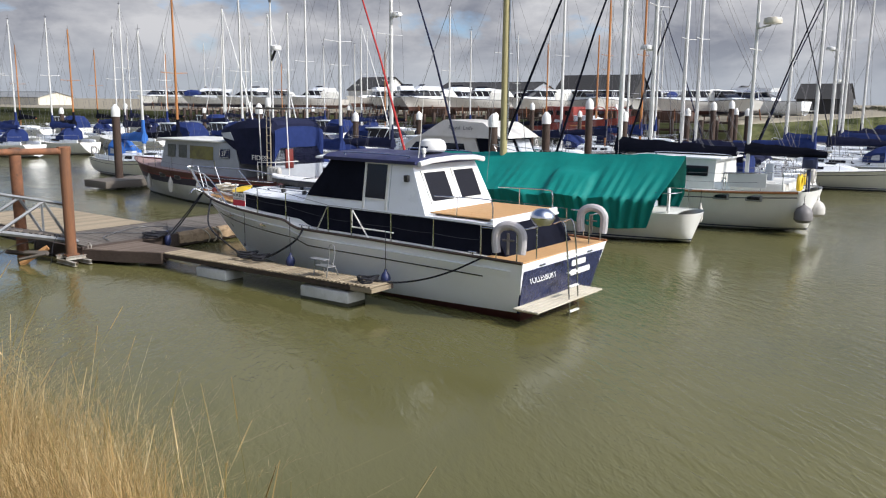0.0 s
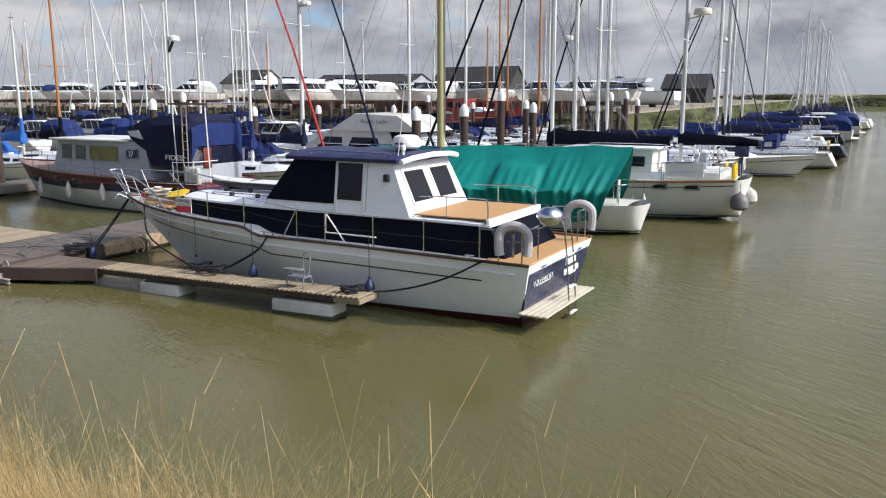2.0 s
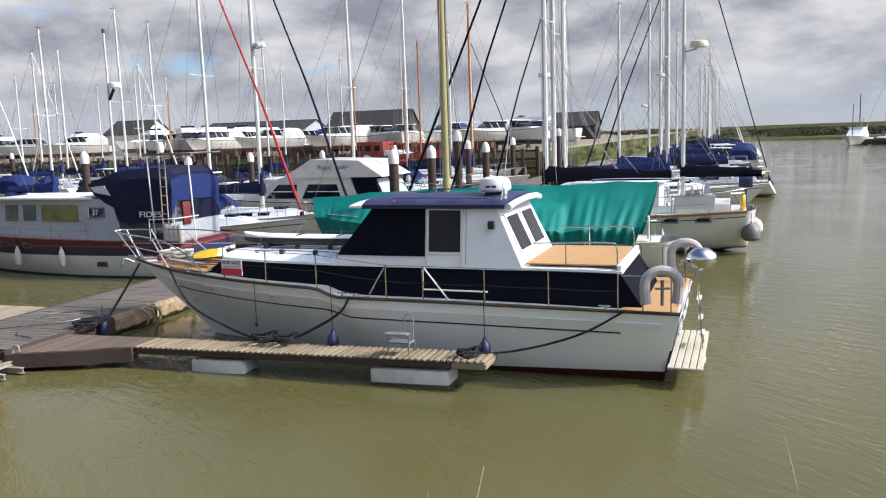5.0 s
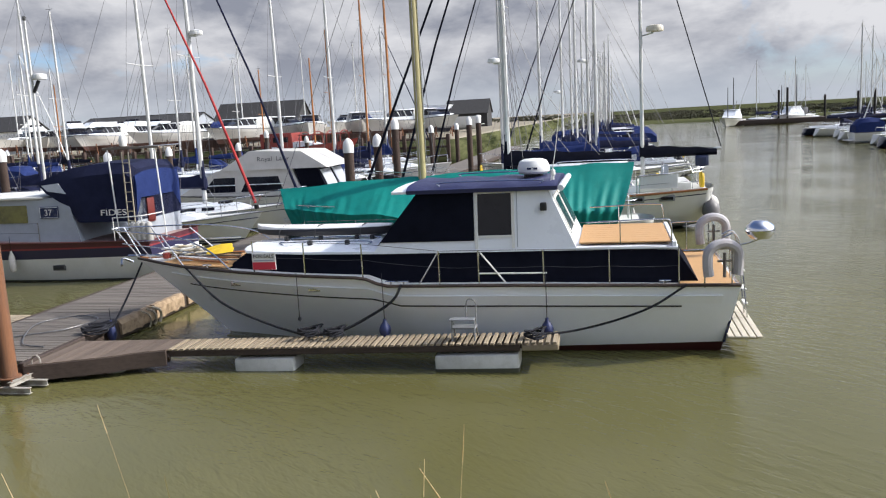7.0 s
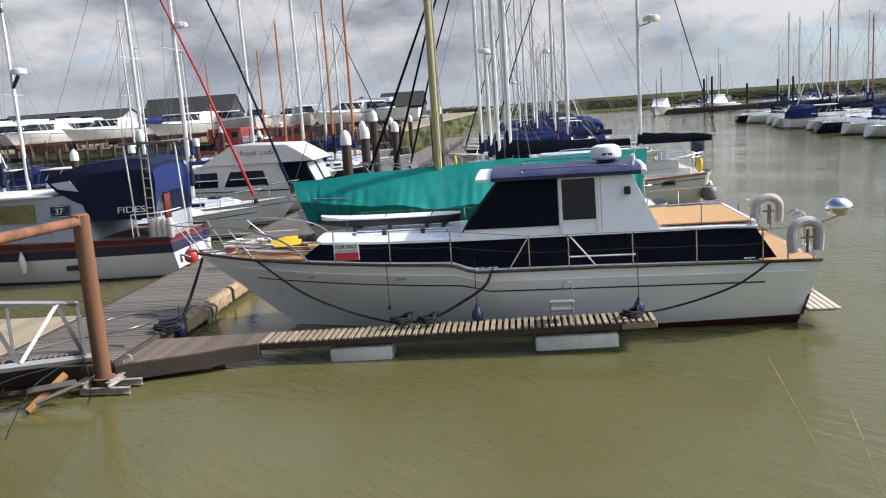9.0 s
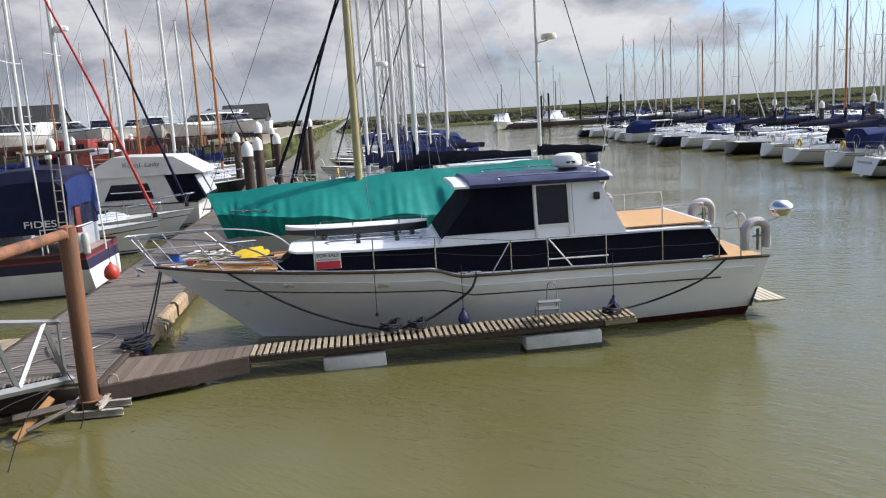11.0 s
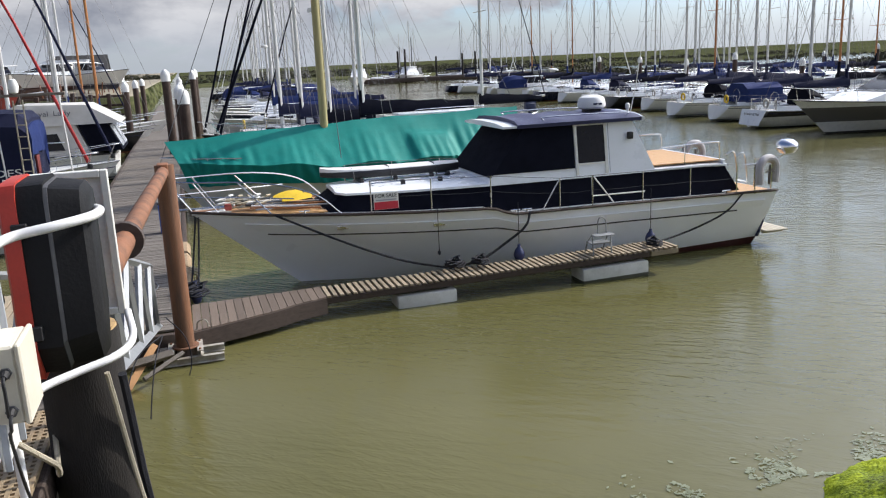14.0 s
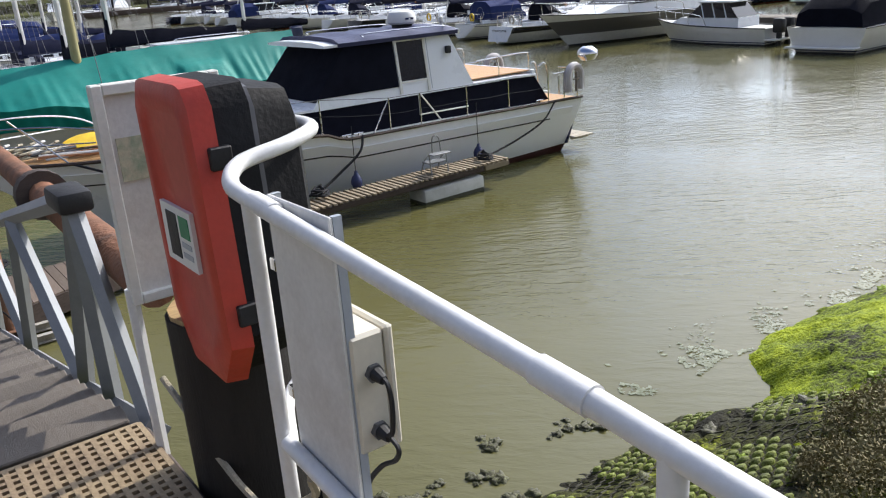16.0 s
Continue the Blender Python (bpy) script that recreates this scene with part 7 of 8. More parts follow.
for s in (13.10, 14.40):
    part("bottom_chord", Geo().tube([GV(s, GA[0], gang(GA[0])), GV(s, GBT[0], gang(GBT[0]))], 0.065, 4), ALU, gw)
    part("top_chord", Geo().tube([GV(s, GA[0] + 0.6, gang(GA[0] + 0.6) + 0.98), GV(s, GBT[0] - 0.25, gang(GBT[0] - 0.25) + 0.98)], 0.045, 4), ALU, gw)
    for i in range(5):
        wc, wb, wa = -1.95 - 1.8 * i, -2.55 - 1.8 * i, -3.72 - 1.8 * i
        wa = max(wa, GA[0] + 0.62)
        part("truss_bar", Geo().tube([GV(s, wa, gang(wa) + 0.03), GV(s, wb, gang(wb) + 0.96)], 0.042, 4), ALU, gw)
        part("truss_bar", Geo().tube([GV(s, wb, gang(wb) + 0.96), GV(s, wc, gang(wc) + 0.03)], 0.042, 4), ALU, gw)
    for w in (GA[0] + 0.03, GBT[0] - 0.25):
        part("end_post", Geo().tube([GV(s, w, gang(w) + 0.02), GV(s, w + (0.57 if w < -8 else 0), gang(w) + 0.99 - (0.14 if w < -8 else 0))], 0.035, 4), ALU, gw)
    part("end_cap", Geo().box(s - 0.07, s + 0.07, -(GA[0] + 0.75), -(GA[0] + 0.5), gang(GA[0] + 0.6) + 0.93, gang(GA[0] + 0.6) + 1.02, 0.02), BLACK, gw)
tread = Geo().box(-0.58, 0.58, -0.055, 0.055, -0.02, 0.02, 0.006).mesh("tread")
tread.materials.append(OLDWOOD)
i = 0
w = GA[0] + 0.1
while w < GBT[0] - 0.05:
    ob = new("tread", tread)
    ob.parent = gw
    ob.matrix_basis = pose(13.75, -w, gang(w) + 0.09 + random.uniform(-0.004, 0.004), -13.8, 0, random.uniform(-0.6, 0.6))
    w += 0.165
for w in (-9, -6.5, -4, -2):
    part("cross_beam", Geo().tube([GV(13.1, w, gang(w) - 0.02), GV(14.4, w, gang(w) - 0.02)], 0.04, 4), ALU, gw)

# grating landing
land = thing("landing", G, "landing of tan perforated grating panels on dark posts", "platform")
z = 2.71
for s0 in (13.16, 13.72, 14.28):
    for w0 in (-13.6, -12.55, -11.45):
        gr = Geo()
        s1, w1 = s0 + 0.54, w0 + 1.06
        n_s, n_w = 13, 25
        for i in range(n_s + 1):
            x = s0 + (s1 - s0) * i / n_s
            gr.box(x - 0.010, x + 0.010, -w1, -w0, z - 0.03, z)
        for j in range(n_w + 1):
            y = -w1 + (w1 - w0) * j / n_w
            gr.box(s0, s1, y - 0.010, y + 0.010, z - 0.03, z - 0.0015)
        part("grating_panel", gr, surf("tan grating", (0.33, 0.25, 0.15), 0.8, var=0.25, scale=5, tint=(0.17, 0.12, 0.08), bump=0.3), land, "tan moulded grating panel", smooth=0)
for s in (13.12, 14.84):
    part("joist", Geo().box(s, s + 0.07, 10.36, 14.6, 2.5, 2.67, 0.01), BEAM, land)
for w in (-10.4, -11.45, -12.52, -13.6):
    part("bearer", Geo().box(13.12, 14.9, -w - 0.05, -w + 0.05, 2.42, 2.52, 0.01), BEAM, land)
for s, w in ((13.2, -10.5), (14.7, -10.5), (13.2, -12.6), (14.7, -12.6)):
    part("landing_post", Geo().tube([GV(s, w, -0.5), GV(s, w, 2.5)], 0.11, 8), DBLACK, land)

TUBEW = surf("white painted tube", (0.76, 0.76, 0.76), 0.32, var=0.12, scale=5, tint=(0.55, 0.53, 0.48), bump=0.05)
rail = thing("handrail", G, "white painted tubular steel handrail with flaking paint", "railing")
R = 0.020
part("top_rail", Geo().tube([GV(13.10, -15.4, 3.44), GV(13.10, -12.61, 3.705), GV(13.105, -11.66, 3.785)], R, 12), TUBEW, rail)
part("hoop_rail", Geo().tube(bend([GV(13.105, -11.66, 3.785), GV(13.10, -11.53, 3.803), GV(13.03, -11.43, 3.825), GV(12.88, -11.395, 3.845), GV(12.765, -11.30, 3.855), GV(12.745, -11.12, 3.85), GV(12.78, -10.98, 3.84)], 6), R, 12), TUBEW, rail)
part("low_hoop_rail", Geo().tube(bend([GV(13.10, -11.66, 3.18), GV(13.02, -11.50, 3.22), GV(12.88, -11.40, 3.24), GV(12.74, -11.32, 3.26), GV(12.68, -11.16, 3.28), GV(12.70, -11.0, 3.36)], 6), R * 0.85, 12), TUBEW, rail)
part("low_rail", Geo().tube([GV(13.10, -11.64, 3.18), GV(13.10, -15.4, 2.86)], R, 12), TUBEW, rail)
for w in (-11.62, -12.76, -13.95, -15.2):
    part("post", Geo().tube([GV(13.10, w, 2.55), GV(13.10, w, 3.79 + 0.095 * (w + 11.72))], R * 0.95, 12), TUBEW, rail)
    part("post_bracket", Geo().box(13.075, 13.135, -w - 0.035, -w + 0.035, 2.56, 2.68, 0.004), ALU, rail)
for w, z_ in ((-12.585, 3.707), (-11.70, 3.781)):
    part("sleeve", Geo().tube([GV(13.10, w - 0.05, z_ - 0.004), GV(13.10, w + 0.05, z_ + 0.004)], R + 0.0035, 12), TUBEW, rail)

# notice board seen from behind, on the rail
nb = thing("notice_board", G, "grimy white notice board fixed to the handrail", "sign board")
part("panel", Geo().box(13.070, 13.080, 11.665, 11.94, 3.10, 3.80, 0.003), surf("grimy white board", (0.68, 0.67, 0.65), 0.5, var=0.16, scale=4, tint=(0.45, 0.42, 0.38)), nb)
for y in (11.665, 11.926):
    part("batten", Geo().box(13.050, 13.070, y, y + 0.014, 3.10, 3.80), GREY, nb)
for z_ in (3.3, 3.62):
    part("clip", Geo().box(13.05, 13.082, 11.64, 11.668, z_, z_ + 0.03, 0.003), STEEL, nb)

# electrical box with two glands and cable on its shoreward face
eb = thing("electrical_box", G, "cream plastic electrical box with black cables", "junction box")
part("case", Geo().box(12.985, 13.069, 11.70, 11.945, 3.27, 3.545, 0.008), CREAM, eb)
part("lid", Geo().box(12.965, 12.985, 11.695, 11.95, 3.265, 3.55, 0.006), CREAM, eb)
for zz in (3.455, 3.32):
    part("gland_nut", Geo().tube([GV(13.02, -11.944, zz), GV(13.02, -11.956, zz)], 0.021, 6), DGREY, eb)
    part("gland", Geo().tube([GV(13.02, -11.955, zz), GV(13.02, -11.985, zz - 0.004)], 0.016, 10, 0.010), BLACK, eb)
part("cable", Geo().tube(bend([GV(13.02, -11.98, 3.455), GV(13.02, -12.0, 3.445), GV(13.018, -12.005, 3.40), GV(13.02, -12.0, 3.34), GV(13.022, -11.985, 3.322)]), 0.006, 6), BLACK, eb)
part("cable", Geo().tube(bend([GV(13.018, -11.98, 3.32), GV(13.016, -12.01, 3.30), GV(13.02, -12.0, 3.27), GV(13.035, -11.96, 3.24), GV(13.045, -11.9, 3.15), GV(13.04, -11.8, 2.9), GV(13.0, -11.6, 2.4)]), 0.006, 6), BLACK, eb)

# tarred pile and the lifebuoy housing on it
tp = thing("timber_pile", G, "thick tarred timber pile with a pale sawn top", "pile")
part("post", Geo().tube([GV(12.92, -10.95, -1.5), GV(12.93, -10.93, 1.5), GV(12.94, -10.90, 3.27)], 0.20, 16, 0.185), DBLACK, tp)
part("sawn_top", Geo().tube([GV(12.94, -10.90, 3.27), GV(12.94, -10.90, 3.285)], 0.175, 16), surf("sawn timber", (0.45, 0.30, 0.14), 0.8, var=0.25, stretch=(1, 12, 1)), tp)

lb = thing("lifebuoy_housing", G, "weathered red and black plastic lifebuoy housing", "lifebuoy housing")


def shell(sx, w0, w1, z0, z1, cut):
    """An eight-cornered outline in the plane of s."""
    rows_ = [(w0, z0 + cut * 2.2), (w0, z1 - cut), (w0 - cut * 0.5, z1 - cut * 0.15), (w0 - cut * 1.1, z1), (w1 + cut * 1.1, z1), (w1 + cut * 0.5, z1 - cut * 0.15),
             (w1, z1 - cut), (w1, z0 + cut * 2.2), (w1 + cut * 1.6, z0), (w0 - cut * 1.6, z0)]
    return [GV(sx, w + 0.06 * (z - 3.6), z) for w, z in rows_]


part("red_cover", Geo().loft([shell(13.03, -10.90, -11.32, 3.175, 4.01, 0.06), shell(13.09, -10.905, -11.31, 3.18, 4.005, 0.06), shell(13.10, -10.92, -11.295, 3.20, 3.985, 0.06), shell(13.10, -10.955, -11.25, 3.26, 3.94, 0.05), shell(13.092, -10.965, -11.24, 3.27, 3.93, 0.05)]), REDP, lb, "scuffed red plastic front cover")
part("black_case", Geo().loft([shell(13.03, -10.91, -11.31, 3.20, 4.0, 0.06), shell(12.93, -10.91, -11.315, 3.20, 4.005, 0.06)]), surf("black case plastic", (0.010, 0.010, 0.011), 0.6, var=0.2, scale=5, bump=0.12, spec=0.2), lb, "black plastic rear case")
part("rear_case", Geo().loft([shell(12.915, -10.92, -11.305, 3.22, 3.985, 0.06), shell(12.80, -10.93, -11.295, 3.22, 3.97, 0.07), shell(12.775, -10.96, -11.26, 3.25, 3.94, 0.08)]), surf("black case plastic", (0.014, 0.014, 0.015), 0.5), lb)
part("case_seam", Geo().loft([shell(12.93, -10.915, -11.31, 3.21, 3.99, 0.06), shell(12.915, -10.915, -11.31, 3.23, 3.99, 0.06)]), DGREY, lb)
for w, zz in ((-11.38, 3.82), (-11.38, 3.40)):
    part("hinge", Geo().box(13.0, 13.06, 11.30 - 0.06 * (zz - 3.6), 11.33 - 0.06 * (zz - 3.6), zz - 0.03, zz + 0.03, 0.004), BLACK, lb)
sticker = part("sticker", Geo().box(13.091, 13.104, 10.98, 11.21, 3.50, 3.67), WPLAS, lb, "green and white instruction sticker")
for i, (y0_, y1_, z0_, z1_, mt_) in enumerate(((11.02, 11.1, 3.52, 3.65, BLACK), (11.12, 11.19, 3.59, 3.65, surf("sticker green", (0.05, 0.25, 0.12), 0.5)), (11.12, 11.19, 3.53, 3.545, GREY), (11.12, 11.19, 3.56, 3.575, GREY))):
    part("sticker_mark", Geo().box(13.104, 13.106, y0_, y1_, z0_, z1_), mt_, sticker)
wb = thing("backing_board", G, "white framed board behind the lifebuoy housing", "sign board")
part("panel", Geo().box(12.75, 13.14, 10.60, 10.62, 3.27, 3.96, 0.003), surf("grimy white board", (0.68, 0.67, 0.65), 0.5), wb)
for a in ((13.115, 13.15, 3.25, 3.97), (12.74, 12.775, 3.25, 3.97)):
    part("frame", Geo().box(a[0], a[1], 10.595, 10.64, a[2], a[3], 0.004), WHITE2, wb)
for zz in (3.25, 3.935):
    part("frame", Geo().box(12.775, 13.115, 10.595, 10.64, zz, zz + 0.035, 0.004), WHITE2, wb)
part("notice", Geo().box(12.95, 13.10, 10.62 + 0.001, 10.626, 3.66, 3.80), surf("faded notice", (0.55, 0.52, 0.38), 0.6, var=0.3, scale=25, tint=(0.2, 0.3, 0.2)), wb)
part("support_post", Geo().tube([GV(13.14, -10.60, 2.6), GV(13.14, -10.60, 3.3)], 0.022, 6), TUBEW, wb)
# slack ropes by the pile
for pts, mt_, lab in (((GV(12.75, -11.1, 3.1), GV(12.7, -10.9, 2.2), GV(12.5, -10.8, 1.2), GV(12.45, -10.9, 0.3), GV(12.7, -11.2, 0.6)), ROPE, "dark hose hanging beside the tarred pile"),
                      ((GV(12.8, -11.2, 3.15), GV(12.72, -11.0, 2.3), GV(12.55, -10.9, 1.5), GV(12.5, -10.9, 0.7)), ROPEW, "pale rope hanging beside the tarred pile"),
                      ((GV(13.12, -10.7, 3.0), GV(13.05, -11.2, 2.75), GV(13.0, -11.5, 2.9), GV(13.08, -11.7, 3.1)), ROPEW, "thin pale rope looped under the housing")):
    lone("rope", Geo().tube(bend(pts), 0.012 if mt_ is ROPEW else 0.02, 6), mt_, G, lab, "rope")

# rusted guide piles and the strut to the shore
RUSTP = surf("streaked rusty pile", (0.20, 0.085, 0.038), 0.75, var=0.25, scale=2.2, fine=30, stretch=(4, 4, 0.35), tint=(0.075, 0.055, 0.045), bump=0.4)
gp = thing("guide_pile", at(12.72, -2.1), "rusty tubular steel guide pile at the walkway's end", "pile", "guide piles")
part("tube", Geo().tube([(0, 0, -2.5), (0, 0, 3.08)], 0.14, 20), RUSTP, gp)
part("weed_band", Geo().tube([(0, 0, -0.4), (0, 0, 0.22)], 0.156, 16), BEAM, gp)
part("collar", Geo().turned([(0.145, 0.24), (0.20, 0.24), (0.205, 0.25), (0.20, 0.262), (0.145, 0.262)], seg=20), RUSTP, gp)
gp2 = thing("guide_pile", at(14.75, -2.4), "rusty tubular steel guide pile beside the gangway", "pile", "guide piles")
part("tube", Geo().tube([(0, 0, -2.5), (0, 0, 3.0)], 0.15, 16), RUST, gp2)
pb = thing("pile_bracket", at(12.72, -2.1), "pale weathered steel pile bracket bolted to the walkway's end", "bracket")
GALV = surf("weathered galvanised steel", (0.42, 0.40, 0.36), 0.6, 0.2, var=0.25, scale=5, tint=(0.20, 0.15, 0.10), bump=0.25)


def channel(a, b, c, z0, z1, across=False):
    """A rolled steel beam from a to b at offset c: web and two flanges."""
    g_ = Geo()
    for h, y0, y1 in (((z0 + 0.012, z1 - 0.012), -0.008, 0.008), ((z0, z0 + 0.013), -0.045, 0.045), ((z1 - 0.013, z1), -0.045, 0.045)):
        g_.box(*((c + y0, c + y1, a, b) if across else (a, b, c + y0, c + y1)), h[0], h[1], 0.002)
    return g_


part("rear_beam", channel(-0.58, 0.36, -0.20, 0.03, 0.14), GALV, pb)
part("front_beam", channel(-0.56, 0.34, 0.22, 0.02, 0.13), GALV, pb)
part("cross_beam", channel(-0.44, 0.28, -0.21, 0.145, 0.235, True), GALV, pb)
part("cross_beam", channel(-0.40, 0.30, 0.22, 0.145, 0.235, True), GALV, pb)
part("packing_block", Geo().box(-0.15, 0.16, -0.34, -0.26, 0.15, 0.30, 0.015), BEAM, pb)
part("packing_block", Geo().box(0.27, 0.40, -0.1, 0.22, 0.14, 0.24, 0.02), OLDWOOD, pb)
for x, y in ((-0.21, 0.22), (0.22, 0.22), (-0.21, -0.20), (0.22, -0.20)):
    part("bolt", Geo().turned([(0.004, 0.262), (0.016, 0.26), (0.016, 0.236), (0.004, 0.234)], seg=6, m=Matrix.Translation((x, y, 0))), RUST, pb)
part("hook", Geo().tube(bend([(-0.2, -0.36, 0.22), (-0.2, -0.36, 0.46), (-0.27, -0.36, 0.53), (-0.35, -0.36, 0.50), (-0.37, -0.36, 0.40)]), 0.014, 6), GALV, pb)
stt = thing("strut", G, "rusty tubular strut from the shore to the guide pile", "strut")
part("tube", Geo().tube([GV(12.74, -2.1, 2.98), GV(12.98, -10.3, 3.18)], 0.085, 12), RUST, stt)
part("flange", Geo().tube([GV(12.915, -7.95, 3.12), GV(12.918, -8.06, 3.123)], 0.15, 16), BEAM, stt)
part("end_plate", Geo().box(12.66, 12.82, 1.94, 2.26, 2.9, 3.1, 0.02), RUST, stt)

# broken timber and cables under the gangway foot
for i, (a, b, r) in enumerate((((13.15, -2.5, 0.45), (13.55, -3.05, 0.02), 0.07), ((13.6, -2.9, 0.30), (12.9, -2.65, 0.34), 0.07), ((14.4, -3.0, 0.25), (13.2, -2.75, 0.28), 0.06), ((13.3, -3.2, 0.2), (12.75, -2.75, 0.36), 0.04))):
    d = GV(*b) - GV(*a)
    lone("broken_plank", Geo().tube([GV(*a), GV(*b)], r, 4), (surf("bare pine", (0.42, 0.22, 0.09), 0.7, var=0.2), OLDWOOD, BEAM, OLDWOOD)[i], G, "broken length of bare timber under the gangway foot", "plank", "broken planks")
for i, pts in enumerate((((13.0, -3.0, 0.75), (13.3, -4.2, 0.8), (13.5, -5.2, 0.2), (13.6, -5.8, -0.3)), ((13.0, -2.9, 0.7), (13.1, -3.6, 0.55), (13.2, -4.2, 0.0), (13.2, -4.4, -0.4)), ((12.95, -2.3, 0.8), (12.7, -2.6, 0.55), (12.65, -2.7, 0.15), (12.8, -2.8, -0.2)))):
    lone("slack_cable", Geo().tube(bend([GV(*p) for p in pts]), 0.009, 6), ROPE, G, "slack dark cable trailing into the water", "cable")
lone("dock_hose", Geo().tube(bend([GV(15.0, -1.2, 0.44), GV(14.2, -0.2, 0.45), GV(13.4, 0.4, 0.45), GV(13.2, 1.3, 0.45), GV(13.9, 1.6, 0.45), GV(14.4, 0.9, 0.45), GV(13.6, -0.6, 0.45), GV(12.9, -0.9, 0.45)]), 0.014, 6), DGREY, G, "grey hose looped over the walkway boards", "hose")
bx = thing("water_point", at(13.1, 6.8, PZ), "blue plastic service pedestal on the walkway", "service pedestal")
part("body", Geo().box(-0.13, 0.13, -0.13, 0.13, 0, 0.75, 0.03), BLUEP, bx)
part("top", Geo().box(-0.15, 0.15, -0.15, 0.15, 0.75, 0.8, 0.02), DGREY, bx)
fender(at(12.5, 0.7, 0.12), 0.10, 0.4, FENDN, "dark navy fender hung at the walkway's edge", 0.3)
fr = thing("frayed_rope", at(12.5, 1.1, 0.0), "frayed pale rope hanging down the walkway's edge", "rope")
for k in range(3):
    part("strand", Geo().tube(bend([(0.08, -0.9 - 0.22 * k, 0.44), (-0.06 - 0.01 * (k % 3), -0.95 - 0.22 * k, 0.36), (-0.05, -1.05 - 0.22 * k, 0.2 - 0.05 * (k % 2)), (-0.03, -1.0 - 0.22 * k, 0.05)]), 0.02 + 0.006 * (k % 3), 6), ROPEW, fr)

pad = Geo()
for w0, w1, seed in ((1.15, 2.5, 1), (2.6, 3.9, 5), (4.1, 5.2, 9)):
    rr = []
    for k in range(15):
        w = w0 + (w1 - w0) * k / 14
        n1_, n2_ = noise.noise((w * 5, seed, 0)), noise.noise((w * 5, seed, 7))
        rr.append([GV(12.74 + 0.05 * n1_, w, 0.43), GV(12.72, w, 0.455 + 0.02 * n2_), GV(12.62, w, 0.45), GV(12.55 - 0.03 * n1_, w, 0.36), GV(12.56 - 0.02 * n2_, w, 0.12 + 0.06 * n1_), GV(12.60, w, 0.13 + 0.06 * n1_), GV(12.61, w, 0.40)])
    pad.loft(rr)
lone("edge_padding", pad, surf("worn tan padding", (0.36, 0.26, 0.16), 0.9, var=0.3, scale=7, tint=(0.15, 0.10, 0.06), bump=0.5), G, "frayed tan carpet padding over the walkway's edge", "padding")

# ---------------------------------------------------------------- grass and weed on the bank
GRASS = bpy.data.materials.new("dry grass")
GRASS.use_nodes = True
q_ = GRASS.node_tree
qb = q_.nodes["Principled BSDF"]
geo_ = q_.nodes.new("ShaderNodeNewGeometry")
rmp = q_.nodes.new("ShaderNodeValToRGB")
rmp.color_ramp.elements[0].color, rmp.color_ramp.elements[1].color = (0.20, 0.17, 0.05, 1), (0.56, 0.37, 0.15, 1)
rmp.color_ramp.elements[0].position, rmp.color_ramp.elements[1].position = 0.1, 0.45
e_ = rmp.color_ramp.elements.new(0.8)
e_.color = (0.74, 0.58, 0.32, 1)
q_.links.new(geo_.outputs["Random Per Island"], rmp.inputs[0])
q_.links.new(rmp.outputs[0], qb.inputs["Base Color"])
qb.inputs["Roughness"].default_value = 0.6
qb.inputs["Subsurface Weight"].default_value = 0.0
trn = q_.nodes.new("ShaderNodeBsdfTranslucent")
q_.links.new(rmp.outputs[0], trn.inputs[0])
mxs = q_.nodes.new("ShaderNodeMixShader")
mxs.inputs[0].default_value = 0.35
outn = q_.nodes["Material Output"]
q_.links.new(qb.outputs[0], mxs.inputs[1])
q_.links.new(trn.outputs[0], mxs.inputs[2])
q_.links.new(mxs.outputs[0], outn.inputs[0])
GREENG = GRASS.copy()
GREENG.name = "green grass"
for n_ in GREENG.node_tree.nodes:
    if n_.bl_idname == "ShaderNodeValToRGB":
        n_.color_ramp.elements[0].color, n_.color_ramp.elements[1].color, n_.color_ramp.elements[2].color = (0.05, 0.09, 0.015, 1), (0.12, 0.16, 0.03, 1), (0.24, 0.22, 0.07, 1)


def blades(rows, mat, name, label, seg=3):
    """Bent, tapering blades: rows of (s, w, z, height, lean, heading, width)."""
    g_ = Geo()
    for s, w, z_, h, lean, hd, wd_ in rows:
        dx, dy = math.cos(hd), math.sin(hd)
        px, py = -dy * wd_ / 2, dx * wd_ / 2
        vs, fs = [], []
        for i in range(seg + 1):
            a = i / seg
            o = lean * h * a * a
            kx = 1 - a * 0.92
            cx, cy, cz = s + dx * o, -w + dy * o, z_ + h * (a - 0.25 * lean * a * a)
            vs += [(cx - px * kx, cy - py * kx, cz), (cx + px * kx, cy + py * kx, cz)]
        for i in range(seg):
            fs.append((2 * i, 2 * i + 1, 2 * i + 3, 2 * i + 2))
        g_.add(vs, fs)
    return lone(name, g_, mat, G, label, "grass", kind="stuff", smooth=0)


rg = random.Random(11)


def bank_z(s, w):
    return height(s, w) - 0.04


